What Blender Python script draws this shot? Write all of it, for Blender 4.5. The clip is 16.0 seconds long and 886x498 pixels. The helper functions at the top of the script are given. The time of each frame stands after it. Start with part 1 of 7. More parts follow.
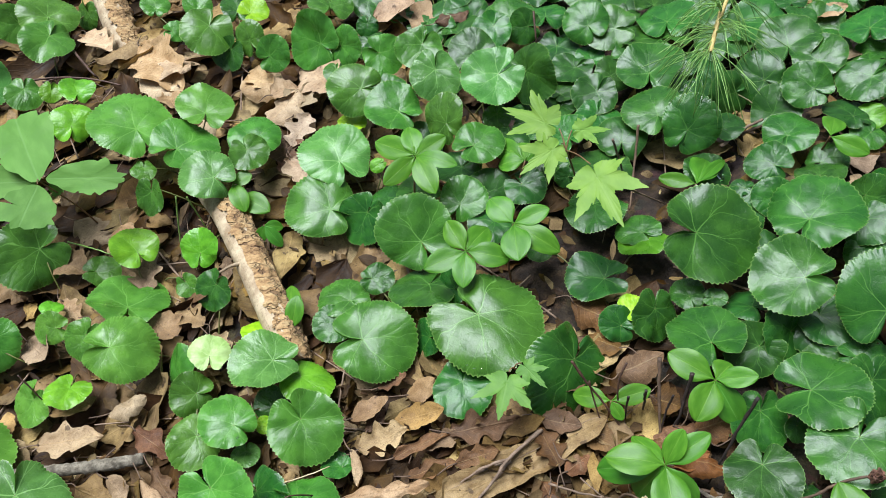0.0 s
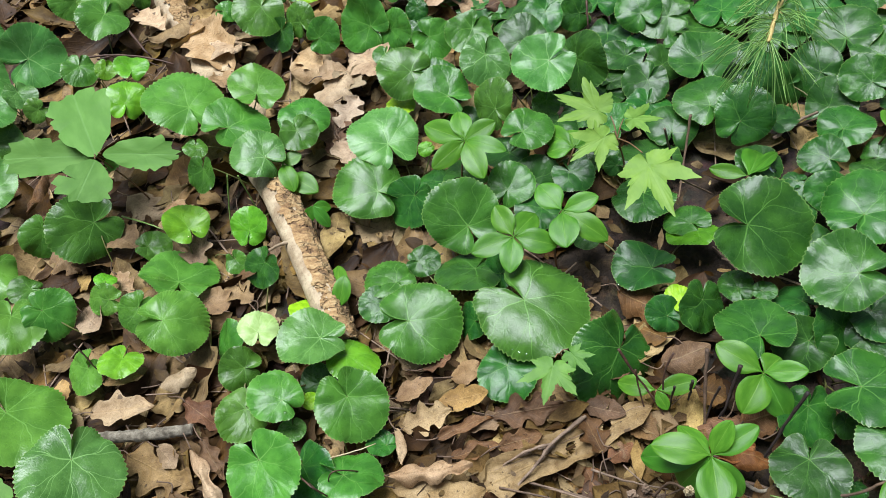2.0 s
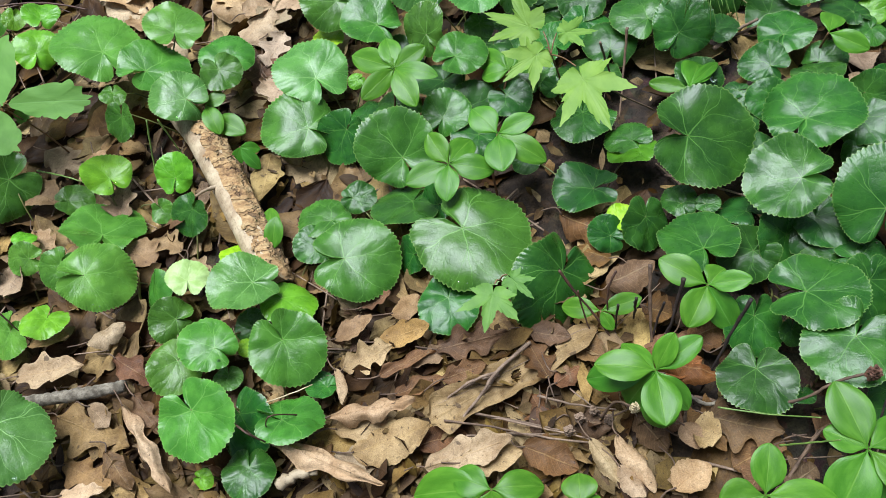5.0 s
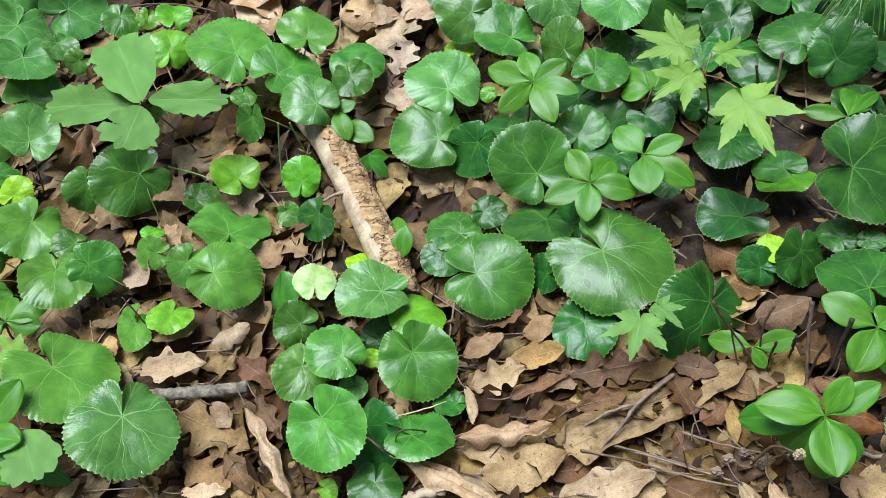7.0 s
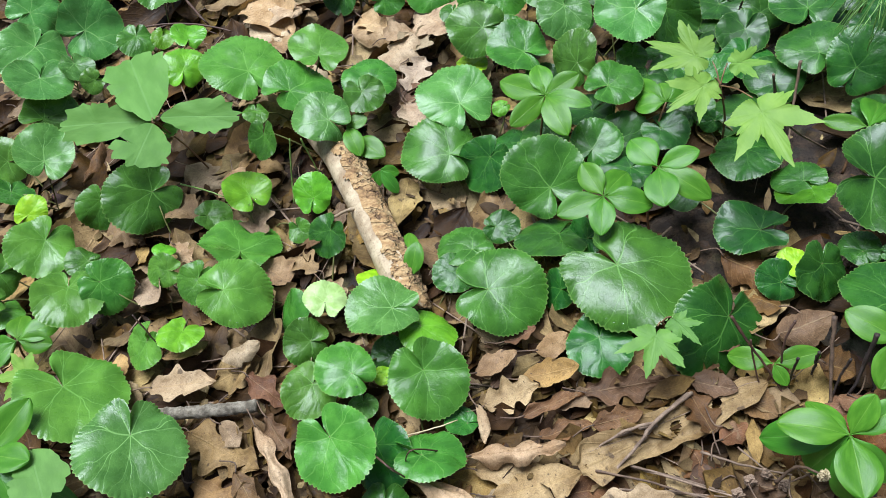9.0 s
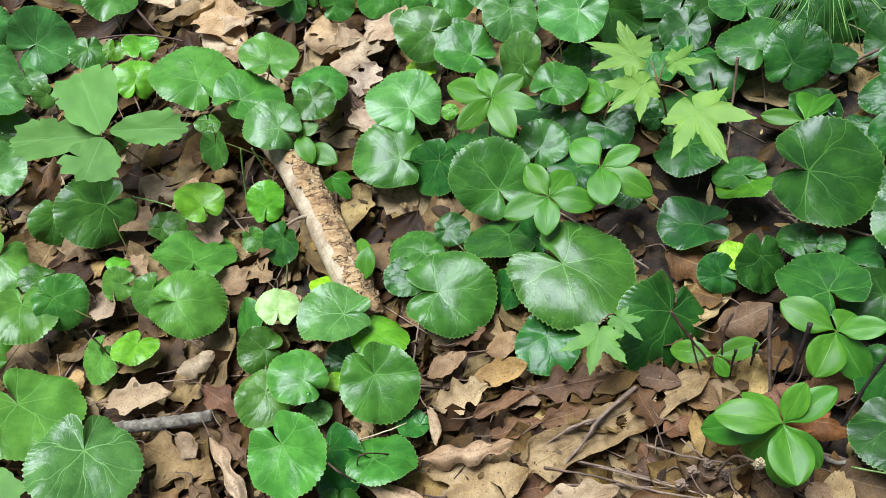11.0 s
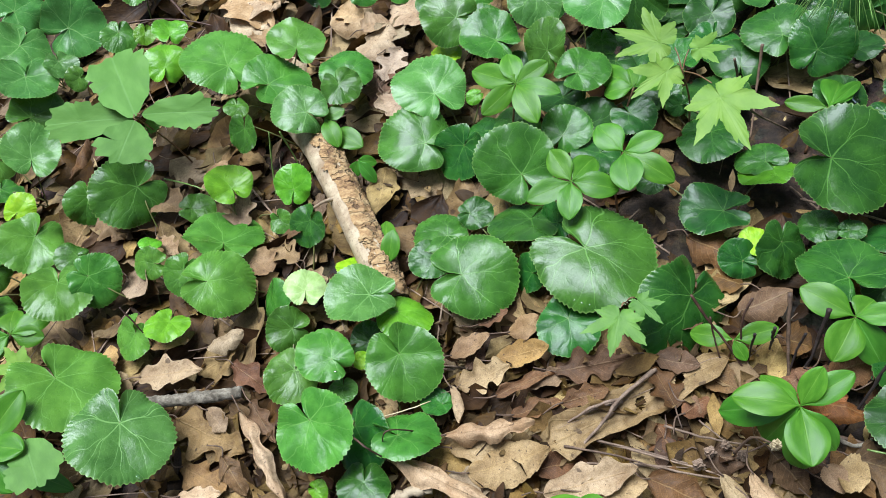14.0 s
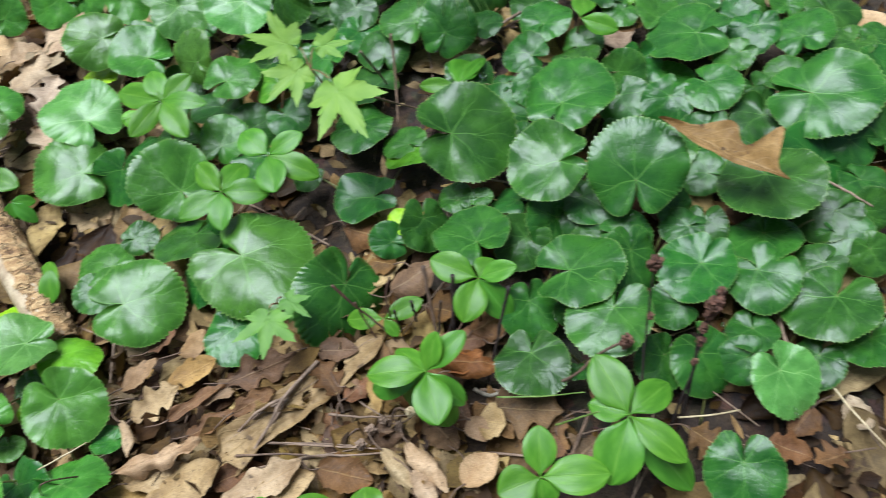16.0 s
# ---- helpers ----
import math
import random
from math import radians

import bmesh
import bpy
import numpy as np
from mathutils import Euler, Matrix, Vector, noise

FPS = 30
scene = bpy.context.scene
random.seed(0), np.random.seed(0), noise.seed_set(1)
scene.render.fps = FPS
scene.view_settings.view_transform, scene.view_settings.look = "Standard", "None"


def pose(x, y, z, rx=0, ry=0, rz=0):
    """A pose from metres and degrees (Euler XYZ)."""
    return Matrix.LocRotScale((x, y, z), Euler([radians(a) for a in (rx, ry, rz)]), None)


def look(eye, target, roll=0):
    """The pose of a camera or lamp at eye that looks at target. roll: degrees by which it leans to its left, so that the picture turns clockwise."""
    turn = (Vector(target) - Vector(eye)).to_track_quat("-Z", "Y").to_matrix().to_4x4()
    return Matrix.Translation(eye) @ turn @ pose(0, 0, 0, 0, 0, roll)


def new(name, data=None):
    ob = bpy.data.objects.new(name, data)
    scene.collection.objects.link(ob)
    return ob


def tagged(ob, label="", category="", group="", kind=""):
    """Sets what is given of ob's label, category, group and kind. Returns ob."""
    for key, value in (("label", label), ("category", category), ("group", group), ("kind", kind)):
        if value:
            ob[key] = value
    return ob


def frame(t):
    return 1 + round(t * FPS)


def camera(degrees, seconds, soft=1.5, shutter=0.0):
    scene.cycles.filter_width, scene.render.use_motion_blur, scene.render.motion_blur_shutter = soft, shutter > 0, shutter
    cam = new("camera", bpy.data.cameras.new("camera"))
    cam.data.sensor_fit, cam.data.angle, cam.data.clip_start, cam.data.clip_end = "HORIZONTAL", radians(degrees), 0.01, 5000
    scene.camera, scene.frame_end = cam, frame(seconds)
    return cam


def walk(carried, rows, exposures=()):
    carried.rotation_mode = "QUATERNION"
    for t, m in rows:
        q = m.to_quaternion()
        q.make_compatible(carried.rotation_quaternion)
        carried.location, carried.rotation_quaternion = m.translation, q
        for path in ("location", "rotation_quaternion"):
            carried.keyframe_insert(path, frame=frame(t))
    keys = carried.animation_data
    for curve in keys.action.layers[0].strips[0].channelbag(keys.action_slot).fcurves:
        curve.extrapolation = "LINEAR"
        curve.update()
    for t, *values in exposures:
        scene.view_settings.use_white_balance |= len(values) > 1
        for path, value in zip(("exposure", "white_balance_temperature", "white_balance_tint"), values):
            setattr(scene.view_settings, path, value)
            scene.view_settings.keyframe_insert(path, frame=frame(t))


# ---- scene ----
LENS = 61.0
cam = camera(LENS, 16.0, soft=0.70, shutter=0.25)
PATH = [
    (0, (0.0000, 0.0000, 0.6231), (0.0000, 0.4193, 0.0626), -15.60),
    (0.5, (-0.0094, 0.0019, 0.6259), (-0.0184, 0.4180, 0.0631), -16.31),
    (1, (-0.0109, 0.0039, 0.6247), (-0.0227, 0.4159, 0.0588), -15.84),
    (1.5, (-0.0158, 0.0024, 0.6268), (-0.0387, 0.4136, 0.0608), -16.61),
    (2, (-0.0165, -0.0014, 0.6286), (-0.0466, 0.4133, 0.0655), -17.22),
    (2.5, (-0.0087, -0.0059, 0.6237), (-0.0381, 0.4070, 0.0593), -17.52),
    (3, (-0.0031, -0.0055, 0.6111), (-0.0370, 0.3993, 0.0410), -19.08),
    (3.5, (0.0005, -0.0063, 0.6036), (-0.0240, 0.3923, 0.0287), -19.02),
    (3.7, (0.0108, -0.0115, 0.5951), (-0.0089, 0.3819, 0.0164), -18.89),
    (5.8, (0.0021, -0.0095, 0.5834), (-0.0104, 0.3679, -0.0060), -18.91),
    (6, (-0.0023, -0.0120, 0.5828), (-0.0141, 0.3650, -0.0069), -18.54),
    (6.2, (-0.0256, -0.0042, 0.5917), (-0.0349, 0.3692, -0.0003), -17.49),
    (6.5, (-0.0501, 0.0034, 0.5996), (-0.1009, 0.3942, 0.0211), -21.26),
    (7, (-0.0608, 0.0118, 0.5797), (-0.1206, 0.4153, 0.0108), -20.55),
    (7.5, (-0.0577, 0.0123, 0.5734), (-0.1270, 0.4222, 0.0102), -21.27),
    (8, (-0.0575, 0.0117, 0.5705), (-0.1321, 0.4270, 0.0119), -21.84),
    (8.5, (-0.0586, 0.0169, 0.5647), (-0.1402, 0.4340, 0.0085), -22.74),
    (9, (-0.0553, 0.0145, 0.5685), (-0.1287, 0.4344, 0.0132), -22.08),
    (9.5, (-0.0361, 0.0065, 0.5623), (-0.1000, 0.4268, 0.0062), -22.34),
    (9.7, (-0.0255, 0.0031, 0.5615), (-0.0812, 0.4218, 0.0032), -22.29),
    (11.8, (-0.0293, 0.0165, 0.5797), (-0.0906, 0.4302, 0.0184), -22.30),
    (12, (-0.0371, 0.0177, 0.5812), (-0.1107, 0.4307, 0.0208), -23.08),
    (12.5, (-0.0562, 0.0170, 0.5789), (-0.1415, 0.4315, 0.0213), -23.59),
    (13, (-0.0514, 0.0153, 0.5798), (-0.1345, 0.4264, 0.0194), -23.49),
    (13.5, (-0.0406, 0.0070, 0.5846), (-0.1184, 0.4158, 0.0217), -23.24),
    (14, (-0.0295, 0.0016, 0.5817), (-0.1078, 0.4090, 0.0179), -24.25),
    (14.5, (-0.0220, -0.0001, 0.5845), (-0.0988, 0.4072, 0.0203), -25.35),
    (15, (-0.0129, -0.0030, 0.5786), (-0.0845, 0.4018, 0.0120), -25.73),
    (15.2, (0.0057, -0.0135, 0.5713), (-0.0397, 0.3945, 0.0043), -23.13),
    (15.5, (0.0540, -0.0212, 0.5624), (0.0488, 0.3664, -0.0205), -21.68),
    (15.7, (0.0713, -0.0272, 0.5623), (0.0945, 0.3532, -0.0249), -19.54),
    (16, (0.1100, -0.0419, 0.5625), (0.1768, 0.3188, -0.0337), -16.54),
]
EXPOSURE = 0.52
walk(cam, [(t, look(eye, target, roll)) for t, eye, target, roll in PATH], exposures=[(0.0, EXPOSURE, 6800, 10), (3.0, EXPOSURE - 0.10, 6900, 10), (7.0, EXPOSURE, 6500, 10), (14.0, EXPOSURE, 6500, 10), (16.0, EXPOSURE - 0.02, 6500, 10)])

# ---- light: bright overcast sky over open woodland ----
SUN_ELEVATION, SUN_AZIMUTH = radians(76), radians(-25)
world = bpy.data.worlds.new("overcast_sky")
scene.world = world
world.use_nodes = True
wn = world.node_tree.nodes
sky = wn.new("ShaderNodeTexSky")
sky.sky_type, sky.sun_disc = "NISHITA", False
sky.sun_elevation, sky.sun_rotation = SUN_ELEVATION, SUN_AZIMUTH
sky.air_density, sky.dust_density, sky.ozone_density = 1.0, 3.5, 1.0
world.node_tree.links.new(sky.outputs[0], wn["Background"].inputs[0])
wn["Background"].inputs[1].default_value = 0.062
sun = new("sun", bpy.data.lights.new("sun", "SUN"))
sun.data.energy, sun.data.angle, sun.data.color = 4.9, radians(37), (0.91, 1.0, 1.14)
sun_way = Vector((math.sin(SUN_AZIMUTH) * math.cos(SUN_ELEVATION), math.cos(SUN_AZIMUTH) * math.cos(SUN_ELEVATION), math.sin(SUN_ELEVATION)))
sun.matrix_world = look(sun_way * 20, (0, 0, 0))


# ---- materials ----
class Nodes:
    """Short spellings for building one material's node tree."""

    def __init__(self, name):
        self.material = bpy.data.materials.new(name)
        self.material.use_nodes = True
        self.tree = self.material.node_tree
        self.shader = self.tree.nodes["Principled BSDF"]
        self.output = self.tree.nodes["Material Output"]

    def put(self, socket, value):
        if isinstance(value, bpy.types.NodeSocket):
            self.tree.links.new(value, socket)
        elif value is not None:
            socket.default_value = value

    def math(self, op, a, b=None, c=None, clamp=False):
        n = self.tree.nodes.new("ShaderNodeMath")
        n.operation, n.use_clamp = op, clamp
        for socket, value in zip(n.inputs, (a, b, c)):
            self.put(socket, value)
        return n.outputs[0]

    def span(self, value, a, b, c, d, smooth=True):
        n = self.tree.nodes.new("ShaderNodeMapRange")
        n.interpolation_type = "SMOOTHSTEP" if smooth else "LINEAR"
        for socket, v in zip(n.inputs, (value, a, b, c, d)):
            self.put(socket, v)
        return n.outputs[0]

    def mix(self, factor, a, b, blend="MIX"):
        n = self.tree.nodes.new("ShaderNodeMix")
        n.data_type, n.blend_type = "RGBA", blend
        self.put(n.inputs[0], factor), self.put(n.inputs[6], a), self.put(n.inputs[7], b)
        return n.outputs[2]

    def noise(self, vector, scale, detail=4.0, rough=0.55):
        n = self.tree.nodes.new("ShaderNodeTexNoise")
        self.put(n.inputs["Vector"], vector)
        n.inputs["Scale"].default_value, n.inputs["Detail"].default_value, n.inputs["Roughness"].default_value = scale, detail, rough
        return n.outputs["Fac"]

    def cells(self, vector, scale, feature="DISTANCE_TO_EDGE"):
        n = self.tree.nodes.new("ShaderNodeTexVoronoi")
        n.feature = feature
        self.put(n.inputs["Vector"], vector)
        n.inputs["Scale"].default_value = scale
        return n

    def warped(self, vector, scale, amount):
        t = self.tree.nodes.new("ShaderNodeTexNoise")
        self.put(t.inputs["Vector"], vector)
        t.inputs["Scale"].default_value = scale
        n = self.tree.nodes.new("ShaderNodeVectorMath")
        n.operation = "MULTIPLY_ADD"
        self.put(n.inputs[0], t.outputs["Color"]), self.put(n.inputs[2], vector)
        n.inputs[1].default_value = (amount, amount, amount)
        return n.outputs[0]

    def moved(self, vector):
        n = self.tree.nodes.new("ShaderNodeVectorMath")
        n.operation = "ADD"
        self.put(n.inputs[0], vector), self.put(n.inputs[1], self.math("MULTIPLY", self.chance(), 61.0))
        return n.outputs[0]

    def place(self, socket="Object"):
        return self.tree.nodes.new("ShaderNodeTexCoord").outputs[socket]

    def ramp(self, value, *stops):
        n = self.tree.nodes.new("ShaderNodeValToRGB")
        while len(n.color_ramp.elements) < len(stops):
            n.color_ramp.elements.new(0.5)
        for e, (at, colour) in zip(n.color_ramp.elements, stops):
            e.position, e.color = at, (*colour, 1)
        self.put(n.inputs[0], value)
        return n.outputs[0]

    def chance(self):
        return self.tree.nodes.new("ShaderNodeObjectInfo").outputs["Random"]

    def island(self):
        return self.tree.nodes.new("ShaderNodeNewGeometry").outputs["Random Per Island"]

    def shade(self, colour, value, saturation=1.0, hue=0.5):
        n = self.tree.nodes.new("ShaderNodeHueSaturation")
        self.put(n.inputs["Hue"], hue), self.put(n.inputs["Saturation"], saturation), self.put(n.inputs["Value"], value), self.put(n.inputs["Color"], colour)
        return n.outputs[0]

    def bump(self, height, distance, strength=1.0, under=None):
        n = self.tree.nodes.new("ShaderNodeBump")
        n.inputs["Strength"].default_value, n.inputs["Distance"].default_value = strength, distance
        self.put(n.inputs["Height"], height)
        if under is not None:
            self.put(n.inputs["Normal"], under)
        return n.outputs[0]

    def finish(self, colour, rough, normal=None, thin=0.0, thin_colour=None, specular=0.5):
        self.put(self.shader.inputs["Base Color"], colour)
        self.put(self.shader.inputs["Roughness"], rough)
        self.put(self.shader.inputs["Specular IOR Level"], specular)
        if normal is not None:
            self.put(self.shader.inputs["Normal"], normal)
        if thin:
            glow = self.tree.nodes.new("ShaderNodeBsdfTranslucent")
            self.put(glow.inputs[0], thin_colour if thin_colour is not None else colour)
            both = self.tree.nodes.new("ShaderNodeMixShader")
            both.inputs[0].default_value = thin
            self.tree.links.new(self.shader.outputs[0], both.inputs[1])
            self.tree.links.new(glow.outputs[0], both.inputs[2])
            self.tree.links.new(both.outputs[0], self.output.inputs[0])
        return self.material


def galax_material(name, deep, light, vein, vein_amount, rough):
    """Leathery round leaf: palmate forking veins, quilted relief, waxy gloss."""
    n = Nodes(name)
    flat = n.place("UV")
    uv = n.moved(flat)
    split = n.tree.nodes.new("ShaderNodeSeparateXYZ")
    n.put(split.inputs[0], flat)
    x, y = split.outputs[0], split.outputs[1]
    r = n.math("SQRT", n.math("ADD", n.math("MULTIPLY", x, x), n.math("MULTIPLY", y, y)))
    wander = n.math("MULTIPLY", n.math("SUBTRACT", n.noise(uv, 1.8, 1.0), 0.5), 0.5)
    bearing = n.math("ARCTAN2", x, y)
    bend = n.math("MULTIPLY", n.math("SINE", n.math("MULTIPLY_ADD", bearing, 2.0, n.math("MULTIPLY", n.chance(), 40.0))), 0.16)
    theta = n.math("ADD", n.math("ADD", bearing, wander), bend)
    step = 2 * math.pi / 7
    near = n.math("ABSOLUTE", n.math("WRAP", theta, step / 2, -step / 2))
    d1 = n.math("MULTIPLY", near, r)
    w1 = n.span(r, 0.0, 1.1, 0.014, 0.004, False)
    m1 = n.span(n.math("DIVIDE", d1, w1), 0.3, 1.3, 1.0, 0.0)
    fork = n.math("MULTIPLY", n.math("MAXIMUM", n.math("SUBTRACT", r, 0.34), 0.0), 0.44)
    d2 = n.math("MULTIPLY", n.math("ABSOLUTE", n.math("SUBTRACT", near, fork)), r)
    m2 = n.math("MULTIPLY", n.span(d2, 0.001, 0.010, 1.0, 0.0), n.span(r, 0.34, 0.45, 0.0, 0.7))
    veins = n.math("MAXIMUM", m1, m2)
    net = n.cells(n.warped(uv, 6.0, 0.12), 9.0).outputs["Distance"]
    fine = n.noise(uv, 34.0, 3.0, 0.6)
    mottled = n.noise(uv, 2.2, 5.0)
    colour = n.mix(n.span(mottled, 0.35, 0.68, 0.0, 1.0), (*deep, 1), (*light, 1))
    chance = n.chance()
    colour = n.shade(colour, n.span(chance, 0, 1, 0.80, 1.22, False), 1.0, n.span(n.math("FRACT", n.math("MULTIPLY", chance, 7.31)), 0, 1, 0.487, 0.513, False))
    lace = n.math("MULTIPLY", n.span(net, 0.0, 0.022, 1.0, 0.0), 0.34)
    colour = n.mix(n.math("MULTIPLY", n.math("MAXIMUM", veins, lace), vein_amount), colour, (*vein, 1))
    edge = n.tree.nodes.new("ShaderNodeUVMap")
    edge.uv_map = "rim"
    rim = n.tree.nodes.new("ShaderNodeSeparateXYZ")
    n.put(rim.inputs[0], edge.outputs[0])
    colour = n.mix(n.span(rim.outputs[0], 0.972, 1.0, 0.0, 0.42), colour, (0.26, 0.42, 0.11, 1))
    specks = n.span(n.noise(uv, 60.0, 1.0), 0.80, 0.84, 0.0, 0.3)
    colour = n.mix(specks, colour, (0.16, 0.17, 0.05, 1))
    swell = n.math("MULTIPLY", n.span(n.math("MINIMUM", d1, n.math("ADD", d2, n.span(r, 0.3, 0.45, 0.1, 0.0))), 0.0, 0.13, 0.0, 1.0), n.span(r, 0.05, 0.45, 0.15, 1.0))
    quilt = n.noise(uv, 3.6, 2.0, 0.4)
    soft = n.bump(quilt, 0.0011, 0.6, n.bump(swell, 0.00020, 0.8))
    height = n.math("ADD", n.math("MULTIPLY", n.span(net, 0, 0.14, 0, 1), 0.26), n.math("MULTIPLY", fine, 0.75))
    height = n.math("SUBTRACT", height, n.math("MULTIPLY", veins, 0.30))
    normal = n.bump(height, 0.00030, 0.45, soft)
    gloss = n.math("ADD", n.math("MULTIPLY", n.noise(uv, 4.0, 3.0), 0.20), rough - 0.09)
    back = n.mix(0.5, colour, (0.16, 0.30, 0.03, 1))
    return n.finish(colour, gloss, normal, 0.15, back, 0.34)


GALAX = {
    # d and n are darkened to carry the right-hand shade in the leaf colour
    "d": galax_material("galax_shaded_dark_green", (0.012, 0.060, 0.010), (0.023, 0.100, 0.014), (0.11, 0.27, 0.05), 0.52, 0.30),
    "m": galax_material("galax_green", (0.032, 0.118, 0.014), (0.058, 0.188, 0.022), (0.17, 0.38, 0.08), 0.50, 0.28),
    "n": galax_material("galax_shaded_deep_green", (0.015, 0.078, 0.012), (0.031, 0.130, 0.016), (0.13, 0.32, 0.06), 0.50, 0.28),
    # lighter copy of m, with the left side's stronger light in the colour
    "v": galax_material("galax_lit_green", (0.048, 0.163, 0.019), (0.085, 0.246, 0.031), (0.19, 0.42, 0.09), 0.50, 0.28),
    "l": galax_material("galax_light_veined", (0.049, 0.165, 0.031), (0.083, 0.240, 0.049), (0.24, 0.47, 0.14), 0.62, 0.26),
    "b": galax_material("galax_young_green", (0.070, 0.220, 0.011), (0.120, 0.325, 0.018), (0.20, 0.46, 0.07), 0.5, 0.29),
    "y": galax_material("galax_yellow_green", (0.16, 0.38, 0.010), (0.26, 0.50, 0.018), (0.3, 0.55, 0.06), 0.4, 0.36),
    "p": galax_material("galax_pale_yellow", (0.34, 0.50, 0.14), (0.46, 0.62, 0.24), (0.52, 0.66, 0.3), 0.4, 0.38),
}


def blade_material(name, deep, light, vein, rough, thin=0.2, side=9.0, amount=0.5, specular=0.36):
    """Smooth leaf with one midrib and slanting side veins; UV: x across -1..1, y along 0..1."""
    n = Nodes(name)
    uv = n.place("UV")
    split = n.tree.nodes.new("ShaderNodeSeparateXYZ")
    n.put(split.inputs[0], uv)
    x, y = n.math("ABSOLUTE", split.outputs[0]), split.outputs[1]
    mid = n.span(x, 0.012, 0.045, 1.0, 0.0)
    slant = n.math("SUBTRACT", n.math("MULTIPLY", y, side), n.math("MULTIPLY", x, 1.6))
    ribs = n.span(n.math("ABSOLUTE", n.math("SUBTRACT", n.math("FRACT", slant), 0.5)), 0.0, 0.07, 0.10, 0.0)
    veins = n.math("MAXIMUM", mid, ribs)
    blotch = n.noise(uv, 2.5, 5.0)
    colour = n.mix(n.span(blotch, 0.35, 0.7, 0, 1), (*deep, 1), (*light, 1))
    chance = n.chance()
    colour = n.shade(colour, n.span(chance, 0, 1, 0.88, 1.14, False), 1.0, n.span(n.math("FRACT", n.math("MULTIPLY", chance, 5.7)), 0, 1, 0.497, 0.51, False))
    colour = n.mix(n.math("MULTIPLY", veins, amount), colour, (*vein, 1))
    height = n.math("SUBTRACT", n.math("MULTIPLY", n.noise(uv, 14.0, 3.0), 0.35), n.math("MULTIPLY", veins, 0.3))
    gloss = n.math("ADD", n.math("MULTIPLY", n.noise(uv, 5.0, 3.0), 0.2), rough - 0.1)
    return n.finish(colour, gloss, n.bump(height, 0.0008, 0.5), thin, n.mix(0.5, colour, (0.25, 0.4, 0.03, 1)), specular)


SHRUB = blade_material("shrub_leaf_green", (0.052, 0.172, 0.013), (0.092, 0.245, 0.022), (0.19, 0.36, 0.06), 0.34, 0.2, 9.0, 0.34, 0.25)
SHRUB_DARK = blade_material("shrub_leaf_shaded_green", (0.045, 0.190, 0.016), (0.080, 0.270, 0.026), (0.18, 0.38, 0.1), 0.34, 0.2, 9.0, 0.32, 0.45)
MAPLE = blade_material("maple_leaf_yellow_green", (0.135, 0.260, 0.040), (0.195, 0.330, 0.060), (0.27, 0.4, 0.13), 0.5, 0.2, 7.0, 0.14, 0.18)
MAPLE_GREEN = blade_material("maple_leaf_green", (0.085, 0.205, 0.035), (0.130, 0.275, 0.052), (0.22, 0.36, 0.12), 0.5, 0.2, 7.0, 0.14, 0.18)
LOBED = blade_material("matt_leaf_green", (0.090, 0.215, 0.040), (0.130, 0.280, 0.060), (0.2, 0.37, 0.13), 0.62, 0.2, 6.0, 0.22, 0.2)


